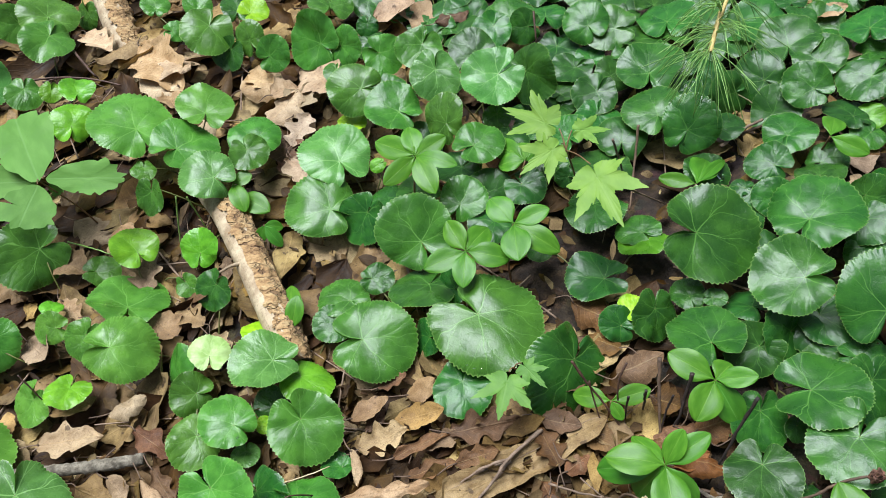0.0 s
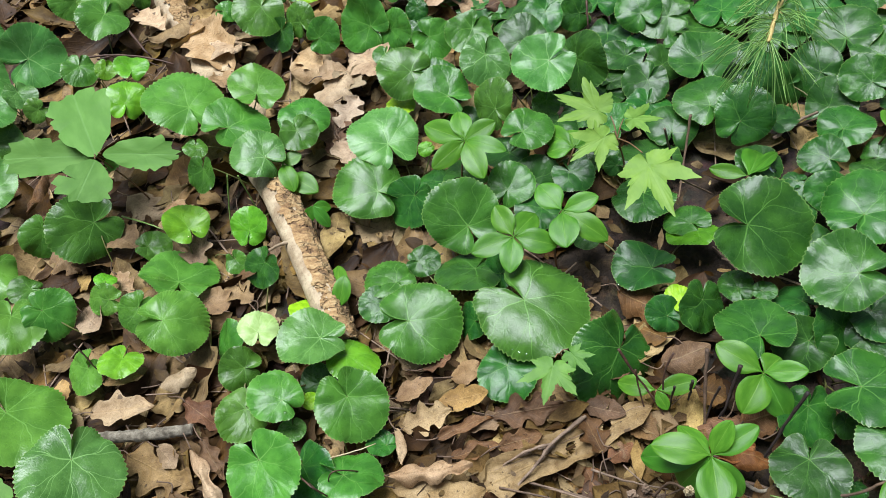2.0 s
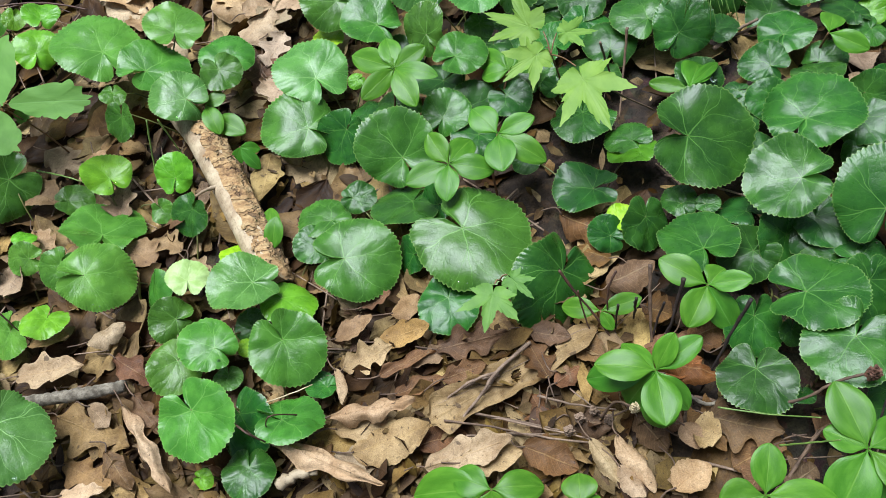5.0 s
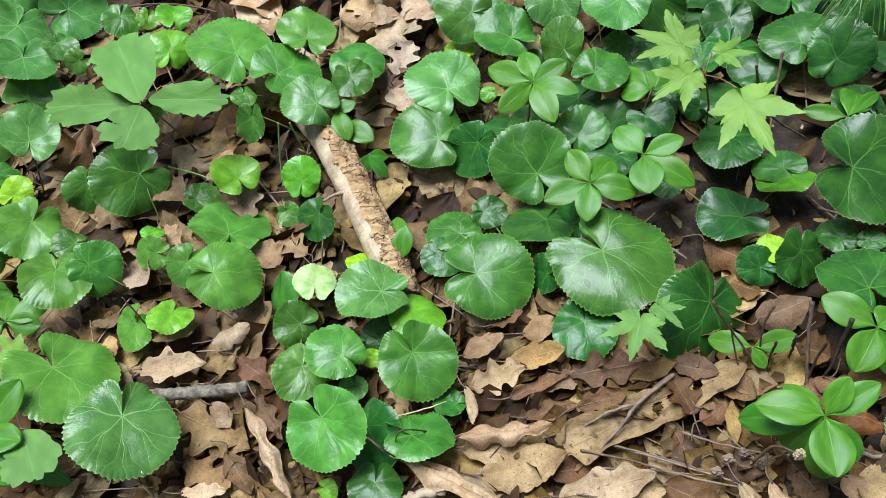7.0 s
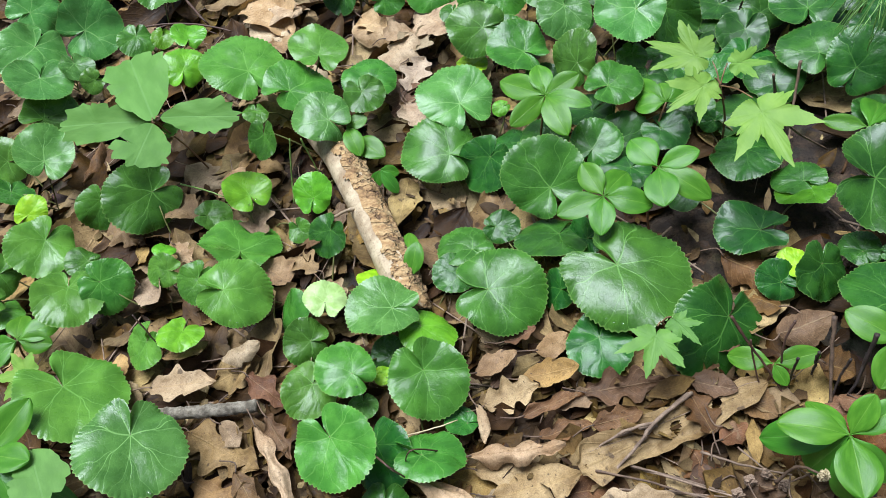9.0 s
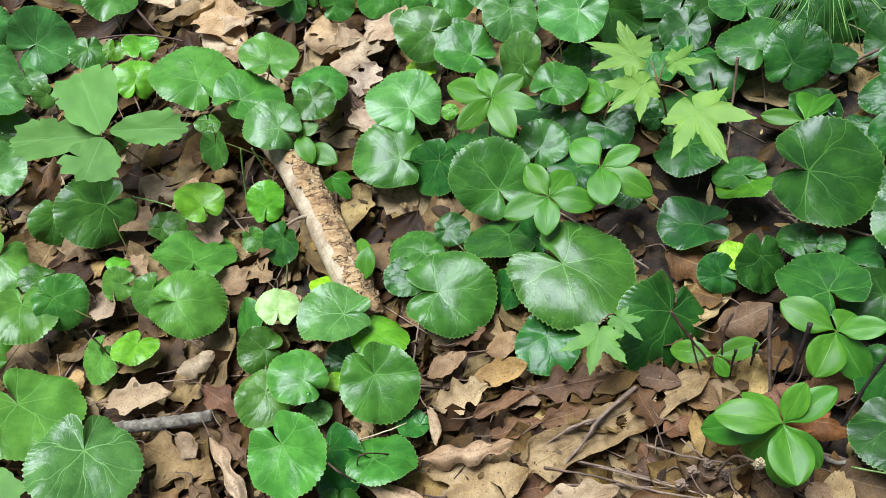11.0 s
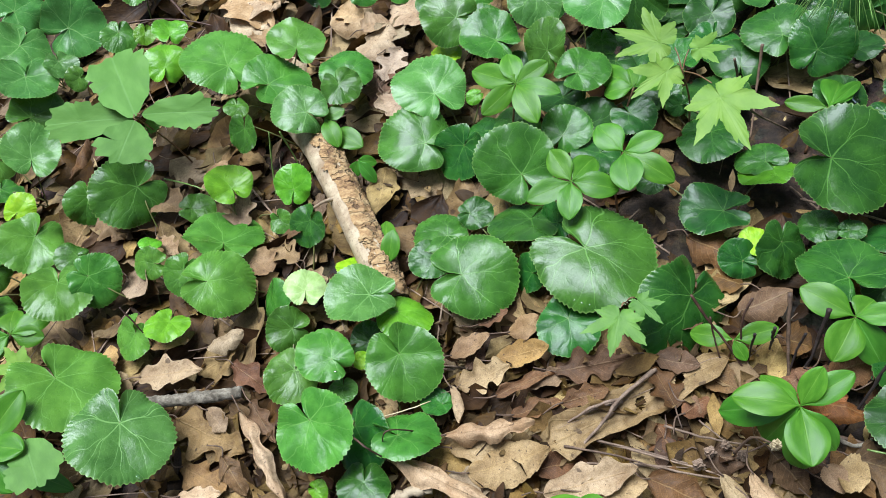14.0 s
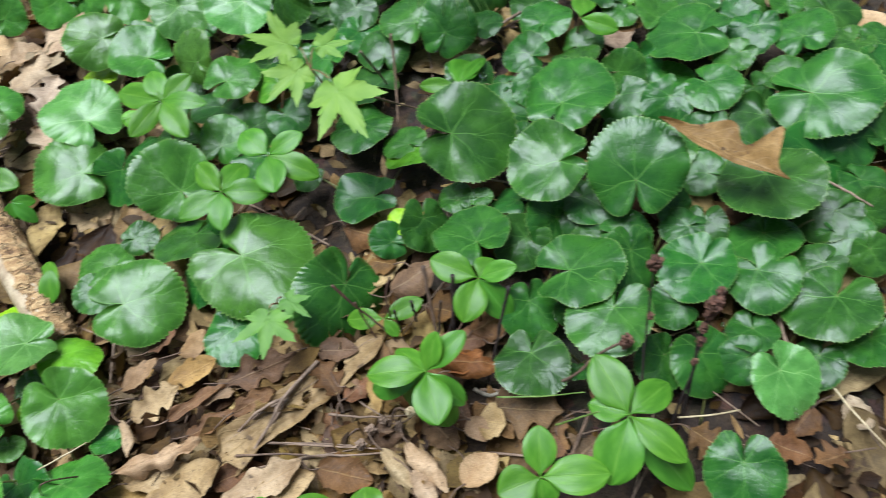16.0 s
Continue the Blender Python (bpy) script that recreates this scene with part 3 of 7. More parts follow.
# ---- dead leaves lying on the litter ----
dead_rng = random.Random(5)
DEAD_LABEL = {
    "tan": "dry tan oak leaf curled on the forest floor",
    "pale": "pale dry papery leaf lying on the litter",
    "brown": "dark brown dead leaf lying on the litter",
    "rust": "reddish brown dead leaf curled on the ground",
    "grey": "greyish tan dry leaf lying on the litter",
    "ochre": "rotting yellow ochre leaf flat on the ground",
    "orange": "orange brown fallen oak leaf caught on green leaves",
}


def dead_leaf(foot, tip, width, curl, colour):
    rng = dead_rng
    a, b = Vector(foot), Vector(tip)
    length = (b - a).length
    v, f, t = strip_blade(length, oak_half(width * 1.1, rng.choice((2, 3, 3)), rng.uniform(0, 6), rng.choice((0.02, 0.04, 0.18, 0.28))), 30, 12,
                          (-1 if curl > 1.5 else rng.choice((-1, 1, 1))) * (0.25 + curl * rng.uniform(0.4, 0.62)), rng.uniform(-0.5, 0.6), rng.uniform(-0.5, 0.5) * (0.5 + curl), 0.017 + 0.006 * curl, rng, 0.24)
    lean = Vector((rng.gauss(0, 0.15), rng.gauss(0, 0.15), 1))
    ob = new("dead_leaf", mesh_of("dead_leaf", v, f, DEAD[colour], t))
    ob.matrix_world = basis(a, b - a, lean)
    tail = [(0, 0.002, 0.0004), (rng.uniform(-0.004, 0.004), -0.006, 0.001), (rng.uniform(-0.008, 0.008), -0.016, 0.002)]
    part("leaf_stalk", tube("leaf_stalk", tail, 0.0007, TWIG["brown"], 3, 5, 0.8), ob)
    return tagged(ob, DEAD_LABEL[colour], "dead leaf", "fallen leaves")


def folded_oak_leaf(foot, tip, width):
    """A fallen oak leaf folded along its midrib, so that the lobes of one half stand out."""
    rng = random.Random(14)
    a, b = Vector(foot), Vector(tip)

    def half(s, u):
        lobes = 0.5 * np.exp(-((s - 0.45) / 0.12) ** 2) + 1.0 * np.exp(-((s - 0.76) / 0.085) ** 2) + 0.28 * np.sin(np.pi * s) ** 0.7
        return np.where(u < 0, width * lobes, width * 0.16 * np.sin(np.pi * s)) + 0.0006

    v, f, t = strip_blade((b - a).length, half, 40, 16, 0.35, -0.25, 0.3, 0.012, rng, 0.12)
    ob = new("oak_leaf", mesh_of("oak_leaf", v, f, DEAD["orange"], t))
    ob.matrix_world = basis(a, b - a, (0.1, -0.25, 1))
    return tagged(ob, DEAD_LABEL["orange"], "dead leaf", "fallen leaves")


folded_oak_leaf((0.364, 0.271, 0.085), (0.411, 0.175, 0.070), 0.034)


def long_torn_leaf(foot, tip, width):
    """A long flat strip of a big old leaf, with ragged ends and three holes eaten through it."""
    rng = random.Random(23)
    a, b = Vector(foot), Vector(tip)
    length = (b - a).length

    def half(s, u):
        ends = np.clip(s / 0.10, 0, 1) ** 0.6 * np.clip((1 - s) / 0.05, 0.3, 1)
        return width / 2 * (0.70 + 0.42 * s + 0.10 * np.sin(s * 9 + u * 2) + 0.06 * np.sin(s * 23 + u)) * ends + 0.0006

    v, f, t = strip_blade(length, half, 110, 40, 0.4, -0.1, 0.25, 0.009, rng, 0.2)
    holes = ((0.27, 0.1, 0.026, 0.34), (0.40, 0.25, 0.034, 0.2), (0.50, -0.1, 0.028, 0.4))
    mid = [np.mean(t[list(q)], 0) for q in f]
    f = [q for q, (u, s) in zip(f, mid) if all(((s - hs + 0.04 * (u - hu)) / ds) ** 2 + ((u - hu) / du) ** 2 > 1 + 0.7 * noise.noise(Vector((s * 60, u * 9, 0))) for hs, hu, ds, du in holes)]
    ob = new("torn_leaf", mesh_of("torn_leaf", v, f, DEAD["tan"], t))
    ob.matrix_world = basis(a, b - a, (-0.12, -0.1, 1))
    part("midrib", tube("midrib", [Vector(v[i * 41 + 28]) for i in range(3, 108, 7)], 0.00035, TWIG["tan"], 3, 5, 0.6), ob)
    return tagged(ob, "long flat tan torn leaf with holes on the litter", "dead leaf", "fallen leaves")


long_torn_leaf((0.095, 0.240, 0.014), (-0.056, 0.204, 0.012), 0.030)
dead_leaf((0.110, 0.218, 0.008), (0.126, 0.179, 0.008), 0.0278, 0.8, "brown")
dead_leaf((0.050, 0.175, 0.008), (0.079, 0.161, 0.008), 0.0236, 0.8, "brown")
dead_leaf((0.111, 0.162, 0.008), (0.129, 0.147, 0.008), 0.0268, 0.8, "brown")
dead_leaf((0.073, 0.240, 0.008), (0.092, 0.213, 0.008), 0.0249, 0.8, "brown")
dead_leaf((0.150, 0.217, 0.009), (0.121, 0.206, 0.009), 0.0204, 0.8, "rust")
dead_leaf((0.181, 0.107, 0.008), (0.152, 0.090, 0.008), 0.0282, 0.8, "brown")
dead_leaf((0.098, 0.164, 0.008), (0.111, 0.132, 0.008), 0.0252, 0.8, "brown")
dead_leaf((0.215, 0.114, 0.008), (0.248, 0.121, 0.008), 0.0248, 0.8, "brown")
dead_leaf((0.041, 0.253, 0.016), (0.072, 0.237, 0.016), 0.0212, 0.8, "brown")
dead_leaf((-0.662, 0.838, 0.012), (-0.614, 0.808, 0.012), 0.0520, 1.0, "tan")
dead_leaf((-0.402, 0.641, 0.012), (-0.358, 0.600, 0.012), 0.0501, 1.0, "tan")
dead_leaf((-0.345, 0.612, 0.012), (-0.324, 0.548, 0.012), 0.0420, 1.0, "pale")
dead_leaf((-0.317, 0.507, 0.012), (-0.305, 0.557, 0.012), 0.0422, 1.0, "tan")
dead_leaf((-0.487, 0.585, 0.012), (-0.456, 0.551, 0.012), 0.0368, 1.0, "tan")
dead_leaf((-0.419, 0.587, 0.012), (-0.383, 0.559, 0.012), 0.0366, 1.0, "tan")
dead_leaf((-0.133, 0.578, 0.012), (-0.124, 0.511, 0.012), 0.0396, 1.0, "tan")
dead_leaf((-0.144, 0.644, 0.012), (-0.119, 0.590, 0.012), 0.0420, 1.0, "pale")
dead_leaf((-0.438, 0.825, 0.012), (-0.397, 0.797, 0.012), 0.0430, 1.0, "pale")
dead_leaf((-0.373, 0.488, 0.012), (-0.341, 0.458, 0.012), 0.0337, 1.0, "tan")
dead_leaf((-0.268, 0.507, 0.012), (-0.245, 0.471, 0.012), 0.0279, 1.0, "brown")
dead_leaf((-0.562, 0.537, 0.012), (-0.517, 0.509, 0.012), 0.0420, 1.0, "tan")
dead_leaf((-0.442, 0.487, 0.012), (-0.408, 0.450, 0.012), 0.0338, 1.0, "tan")
dead_leaf((-0.247, 0.430, 0.012), (-0.227, 0.393, 0.012), 0.0365, 1.0, "tan")
dead_leaf((-0.261, 0.761, 0.012), (-0.242, 0.674, 0.012), 0.0454, 1.0, "grey")
dead_leaf((-0.496, 0.686, 0.040), (-0.502, 0.613, 0.040), 0.0163, 2.0, "brown")
dead_leaf((-0.193, 0.782, 0.015), (-0.140, 0.803, 0.015), 0.0625, 1.0, "pale")
dead_leaf((-0.163, 0.711, 0.015), (-0.118, 0.749, 0.015), 0.0602, 1.0, "grey")
dead_leaf((-0.327, 0.866, 0.015), (-0.269, 0.803, 0.015), 0.0424, 1.0, "pale")
dead_leaf((-0.139, 0.660, 0.013), (-0.112, 0.712, 0.013), 0.0392, 1.0, "grey")
dead_leaf((-0.055, 0.635, 0.013), (-0.058, 0.694, 0.013), 0.0320, 1.0, "grey")
dead_leaf((-0.142, 0.196, 0.014), (-0.102, 0.188, 0.014), 0.0240, 0.6, "tan")
dead_leaf((-0.253, 0.447, 0.010), (-0.282, 0.483, 0.010), 0.0284, 0.8, "tan")
dead_leaf((-0.282, 0.442, 0.010), (-0.306, 0.469, 0.010), 0.0339, 0.6, "tan")
dead_leaf((-0.406, 0.526, 0.014), (-0.385, 0.498, 0.014), 0.0233, 0.8, "pale")
dead_leaf((-0.160, 0.218, 0.012), (-0.137, 0.198, 0.012), 0.0214, 1.0, "ochre")
dead_leaf((0.103, 0.359, 0.009), (0.135, 0.321, 0.009), 0.0367, 1.0, "brown")
dead_leaf((0.116, 0.275, 0.014), (0.160, 0.279, 0.014), 0.0304, 1.0, "rust")
dead_leaf((0.138, 0.246, 0.012), (0.156, 0.232, 0.012), 0.0274, 1.0, "brown")
dead_leaf((-0.105, 0.354, 0.010), (-0.085, 0.326, 0.010), 0.0288, 0.0, "tan")
dead_leaf((0.047, 0.203, 0.016), (0.071, 0.214, 0.016), 0.0165, 1.0, "rust")
dead_leaf((0.031, 0.179, 0.010), (0.027, 0.205, 0.010), 0.0250, 1.0, "brown")
dead_leaf((-0.327, 0.934, 0.018), (-0.271, 0.813, 0.018), 0.0730, 1.0, "pale")
dead_leaf((-0.305, 0.916, 0.014), (-0.250, 0.820, 0.014), 0.0589, 1.0, "grey")
dead_leaf((-0.412, 0.995, 0.020), (-0.367, 0.936, 0.020), 0.0470, 1.0, "pale")
dead_leaf((-0.389, 0.918, 0.022), (-0.318, 0.950, 0.022), 0.0395, 1.0, "tan")
dead_leaf((-0.155, 0.756, 0.016), (-0.118, 0.763, 0.016), 0.0397, 1.0, "pale")
dead_leaf((-0.181, 0.812, 0.016), (-0.153, 0.777, 0.016), 0.0358, 1.0, "pale")
dead_leaf((-0.131, 0.719, 0.012), (-0.096, 0.769, 0.012), 0.0500, 1.0, "grey")
dead_leaf((-0.007, 0.854, 0.018), (0.053, 0.839, 0.018), 0.0519, 1.0, "tan")
dead_leaf((0.041, 0.860, 0.016), (0.064, 0.787, 0.016), 0.0504, 1.0, "pale")
dead_leaf((0.068, 0.801, 0.022), (0.115, 0.811, 0.022), 0.0334, 2.0, "brown")
dead_leaf((-0.107, 0.814, 0.008), (-0.074, 0.721, 0.008), 0.0625, 0.0, "grey")
dead_leaf((-0.142, 0.682, 0.012), (-0.153, 0.630, 0.012), 0.0456, 1.0, "brown")
dead_leaf((-0.279, 0.783, 0.018), (-0.294, 0.834, 0.018), 0.0296, 1.0, "tan")
dead_leaf((0.429, 0.460, 0.009), (0.446, 0.429, 0.009), 0.0450, 0.0, "brown")
dead_leaf((0.484, 0.634, 0.014), (0.521, 0.628, 0.014), 0.0260, 1.0, "pale")
dead_leaf((0.477, 0.584, 0.014), (0.501, 0.558, 0.014), 0.0247, 1.0, "tan")
dead_leaf((0.405, 0.410, 0.012), (0.405, 0.379, 0.012), 0.0215, 1.0, "pale")
dead_leaf((0.159, 0.210, 0.012), (0.197, 0.209, 0.012), 0.0277, 1.0, "rust")
dead_leaf((0.123, 0.195, 0.024), (0.169, 0.170, 0.024), 0.0259, 2.0, "rust")
dead_leaf((0.146, 0.147, 0.010), (0.193, 0.118, 0.010), 0.0421, 0.4, "brown")
dead_leaf((0.191, 0.115, 0.008), (0.150, 0.108, 0.008), 0.0416, 0.0, "brown")
dead_leaf((0.167, 0.199, 0.010), (0.135, 0.217, 0.010), 0.0273, 1.0, "rust")
dead_leaf((0.127, 0.145, 0.016), (0.131, 0.124, 0.016), 0.0166, 1.0, "pale")
dead_leaf((0.102, 0.102, 0.016), (0.134, 0.113, 0.016), 0.0247, 1.0, "pale")
dead_leaf((0.078, 0.151, 0.018), (0.089, 0.104, 0.018), 0.0186, 2.0, "pale")
dead_leaf((0.425, 0.461, 0.009), (0.419, 0.409, 0.009), 0.0441, 0.0, "tan")
dead_leaf((0.621, 0.338, 0.009), (0.613, 0.282, 0.009), 0.0516, 0.0, "pale")
dead_leaf((0.594, 0.367, 0.008), (0.564, 0.388, 0.008), 0.0277, 0.0, "tan")
dead_leaf((0.350, 0.041, 0.010), (0.324, 0.031, 0.010), 0.0238, 1.0, "brown")
dead_leaf((0.350, 0.005, 0.010), (0.323, 0.006, 0.010), 0.0232, 1.0, "brown")
dead_leaf((0.373, 0.011, 0.010), (0.376, 0.037, 0.010), 0.0202, 1.0, "pale")
dead_leaf((0.309, 0.035, 0.008), (0.328, 0.012, 0.008), 0.0235, 1.0, "rust")
dead_leaf((0.266, 0.067, 0.008), (0.281, 0.041, 0.008), 0.0279, 1.0, "brown")
dead_leaf((0.244, 0.069, 0.008), (0.241, 0.030, 0.008), 0.0196, 1.0, "rust")
dead_leaf((0.059, 0.280, 0.012), (0.093, 0.286, 0.012), 0.0287, 1.0, "brown")
dead_leaf((0.129, 0.299, 0.009), (0.105, 0.319, 0.009), 0.0296, 0.0, "brown")
dead_leaf((0.008, 0.165, 0.012), (0.043, 0.137, 0.012), 0.0292, 1.0, "brown")
dead_leaf((0.044, 0.209, 0.016), (0.037, 0.245, 0.016), 0.0273, 1.0, "brown")
dead_leaf((0.058, 0.155, 0.016), (0.072, 0.112, 0.016), 0.0163, 2.0, "pale")
dead_leaf((0.071, 0.130, 0.014), (0.081, 0.102, 0.014), 0.0186, 2.0, "pale")
dead_leaf((0.110, 0.119, 0.010), (0.111, 0.094, 0.010), 0.0202, 1.0, "tan")
dead_leaf((0.128, 0.140, 0.009), (0.175, 0.139, 0.009), 0.0379, 0.4, "brown")
dead_leaf((0.178, 0.083, 0.007), (0.207, 0.091, 0.007), 0.0282, 0.0, "brown")
dead_leaf((-0.117, 0.273, 0.013), (-0.069, 0.276, 0.013), 0.0315, 0.6, "tan")
dead_leaf((-0.120, 0.301, 0.014), (-0.080, 0.305, 0.014), 0.0219, 0.8, "tan")
dead_leaf((-0.083, 0.288, 0.012), (-0.034, 0.285, 0.012), 0.0205, 0.5, "ochre")
dead_leaf((-0.089, 0.254, 0.017), (-0.036, 0.266, 0.017), 0.0159, 1.2, "rust")
dead_leaf((-0.067, 0.309, 0.013), (-0.037, 0.314, 0.013), 0.0220, 0.6, "tan")
dead_leaf((-0.133, 0.222, 0.014), (-0.070, 0.205, 0.014), 0.0211, 0.6, "tan")
dead_leaf((-0.134, 0.229, 0.026), (-0.060, 0.218, 0.026), 0.0295, 2.2, "pale")
dead_leaf((-0.121, 0.268, 0.027), (-0.118, 0.233, 0.027), 0.0117, 2.0, "pale")
dead_leaf((-0.155, 0.224, 0.010), (-0.116, 0.204, 0.010), 0.0300, 0.4, "ochre")
dead_leaf((-0.123, 0.199, 0.014), (-0.054, 0.198, 0.014), 0.0339, 0.4, "tan")
dead_leaf((-0.071, 0.190, 0.011), (-0.030, 0.190, 0.011), 0.0214, 0.5, "brown")
dead_leaf((-0.069, 0.170, 0.014), (0.005, 0.170, 0.014), 0.0299, 0.4, "grey")
dead_leaf((-0.184, 0.225, 0.035), (-0.100, 0.160, 0.030), 0.0230, 1.7, "pale")
dead_leaf((-0.038, 0.265, 0.010), (0.026, 0.261, 0.010), 0.0309, 0.6, "brown")
dead_leaf((-0.062, 0.257, 0.012), (-0.014, 0.265, 0.012), 0.0169, 0.8, "ochre")
dead_leaf((-0.039, 0.235, 0.017), (0.001, 0.235, 0.017), 0.0193, 0.7, "rust")
dead_leaf((-0.080, 0.238, 0.009), (-0.038, 0.240, 0.009), 0.0177, 0.9, "brown")
dead_leaf((0.135, 0.248, 0.012), (0.154, 0.228, 0.012), 0.0171, 0.9, "brown")
dead_leaf((0.053, 0.214, 0.016), (0.068, 0.203, 0.016), 0.0121, 0.6, "orange")
dead_leaf((0.128, 0.185, 0.017), (0.160, 0.185, 0.017), 0.0178, 0.8, "rust")
dead_leaf((0.029, 0.193, 0.009), (0.027, 0.157, 0.009), 0.0182, 0.4, "brown")
dead_leaf((0.133, 0.141, 0.014), (0.150, 0.129, 0.014), 0.0255, 0.5, "tan")
dead_leaf((-0.040, 0.165, 0.015), (0.007, 0.159, 0.015), 0.0224, 0.5, "tan")
dead_leaf((-0.091, 0.325, 0.012), (-0.061, 0.326, 0.012), 0.0181, 0.8, "brown")
dead_leaf((-0.108, 0.288, 0.009), (-0.090, 0.307, 0.009), 0.0136, 1.0, "brown")
dead_leaf((-0.417, 0.363, 0.012), (-0.353, 0.355, 0.012), 0.0330, 0.5, "grey")
dead_leaf((-0.341, 0.366, 0.026), (-0.305, 0.376, 0.026), 0.0258, 1.7, "pale")
dead_leaf((-0.340, 0.335, 0.013), (-0.315, 0.369, 0.013), 0.0084, 0.9, "ochre")
dead_leaf((-0.321, 0.350, 0.014), (-0.288, 0.316, 0.014), 0.0253, 0.6, "rust")
dead_leaf((-0.308, 0.296, 0.025), (-0.275, 0.211, 0.025), 0.0212, 1.8, "pale")
dead_leaf((-0.302, 0.306, 0.016), (-0.280, 0.262, 0.016), 0.0189, 0.8, "rust")
dead_leaf((-0.344, 0.310, 0.016), (-0.327, 0.285, 0.016), 0.0171, 0.7, "tan")
dead_leaf((-0.376, 0.311, 0.010), (-0.312, 0.264, 0.010), 0.0448, 0.3, "ochre")
dead_leaf((-0.369, 0.265, 0.011), (-0.328, 0.235, 0.011), 0.0320, 0.4, "ochre")
dead_leaf((-0.364, 0.234, 0.022), (-0.321, 0.224, 0.022), 0.0159, 0.6, "pale")
dead_leaf((-0.331, 0.265, 0.012), (-0.311, 0.227, 0.012), 0.0204, 0.6, "brown")
dead_leaf((-0.407, 0.392, 0.013), (-0.367, 0.391, 0.013), 0.0210, 0.8, "tan")
dead_leaf((-0.365, 0.331, 0.010), (-0.322, 0.321, 0.010), 0.0221, 0.7, "brown")

# ---- branch and twigs ----
twig_rng = random.Random(8)
TWIG_LABEL = {
    "tan": "thin dry tan twig on the leaf litter",
    "grey": "short grey weathered stick on the leaf litter",
    "dark": "thin dark red brown dry stem",
    "brown": "brown dry twig among the leaves",
    "black": "blackened dry flower stalk standing among green leaves",
    "straw": "pale straw coloured grass stem",
    "green": "thin green leaf stalk near the ground",
    "pale": "short bare pale broken side twig",
}


def twig(tone, points, radius):
    """A dry stem: thickened at a few nodes, a little crooked, rough at the surface."""
    rng = twig_rng
    stick = tone == "grey"
    line = smooth_line(points, 12 if stick else 8)
    count = len(line)
    phase = rng.uniform(0, 40)
    radii = []
    for i, q in enumerate(line):
        q += Vector((noise.noise(Vector((i * 0.5, phase, 0))), noise.noise(Vector((i * 0.5, phase, 5))), 0)) * radius * (0.25 if stick else 0.7) * math.sin(math.pi * i / (count - 1))
        node = max(0, noise.noise(Vector((i * 0.8, phase, 9)))) * 0.5
        radii.append(radius * (0.8 if tone == "black" else 1.0) * (1 - (0.12 if stick else 0.4) * i / (count - 1)) * (1 + (0.0 if stick else node) + 0.1 * noise.noise(Vector((i * 0.4, phase, 3)))))
    if tone in ("black", "brown", "dark"):
        radii[-1] *= 0.5
    me = mesh_of("twig", *tube_data(line, radii, 14 if stick else 8, 0.16, rng), TWIG[tone])
    ob = new({"straw": "grass_stem", "green": "green_stem", "black": "flower_stalk", "grey": "stick"}.get(tone, "twig"), me)
    return tagged(ob, TWIG_LABEL[tone], {"straw": "grass", "green": "stem", "black": "stalk", "grey": "stick"}.get(tone, "twig"), "twigs on the ground")


def fallen_branch(points, radius):
    """A long rotten branch: bark on most of its round, a bare pale strip along one side."""
    rng = random.Random(3)
    line = smooth_line(points, 26)
    sides, count = 44, len(line)
    thing = base("fallen_branch", *line[0][:2], 0, "rotten yellow brown branch with peeling bark and bare pale wood", "branch")
    thing.location = line[0]
    for name, first, last, grow, material in (("bark", 0, 32, 1.06, BARK), ("bare_wood", 0, sides, 0.97, TWIG["pale"])):
        verts, faces = [], []
        for i, p in enumerate(line):
            way = (line[min(i + 1, count - 1)] - line[max(i - 1, 0)]).normalized()
            right = way.cross(Vector((0, 0, 1))).normalized()
            over = right.cross(way)
            thin = 1.0 - 0.3 * i / count
            for k in range(sides + 1):
                a = 2 * math.pi * k / sides + 1.0 + (0 if name == "bare_wood" else 0.06 * math.sin(i * 0.7))
                bump = 1 + (0.07 * noise.noise(Vector((i * 0.25, k * 0.3, 2.0))) + 0.06 * noise.noise(Vector((i * 0.8, k * 0.95, 7.0)))) * (2.6 if name == "bark" else 0.4)
                verts.append(p + (right * math.cos(a) + over * math.sin(a)) * radius * thin * grow * bump - line[0])
        m = sides + 1
        for i in range(count - 1):
            for k in range(first, last):
                if name == "bark" and not 1.2 + 1.4 * noise.noise(Vector((i * 0.24, 0, 1.0))) < k / 2 < 13.2 + 2.2 * noise.noise(Vector((i * 0.2, 9.0, 1.0))):
                    continue
                faces.append((i * m + k, (i + 1) * m + k, (i + 1) * m + k + 1, i * m + k + 1))
        part(name, mesh_of(name, verts, faces, material), thing, "flaking yellow brown bark" if name == "bark" else "bare pale wood")
    return thing


fallen_branch([(-0.402, 1.162, 0.024), (-0.377, 1.052, 0.018), (-0.359, 0.978, 0.000), (-0.330, 0.896, -0.022), (-0.277, 0.735, -0.018), (-0.238, 0.630, 0.008), (-0.221, 0.588, 0.016), (-0.197, 0.507, 0.017), (-0.174, 0.419, 0.015), (-0.165, 0.373, 0.006)], 0.0231)
twig("pale", [(-0.199, 0.499, 0.026), (-0.213, 0.494, 0.032), (-0.226, 0.488, 0.034)], 0.0021)
twig("grey", [(-0.435, 0.336, 0.016), (-0.386, 0.328, 0.018), (-0.345, 0.321, 0.018), (-0.310, 0.318, 0.016)], 0.0060)
twig("tan", [(0.038, 0.244, 0.015), (0.010, 0.228, 0.020), (-0.005, 0.216, 0.018), (-0.032, 0.203, 0.010)], 0.0017)
twig("tan", [(0.007, 0.223, 0.020), (-0.018, 0.222, 0.022), (-0.034, 0.217, 0.012)], 0.0013)
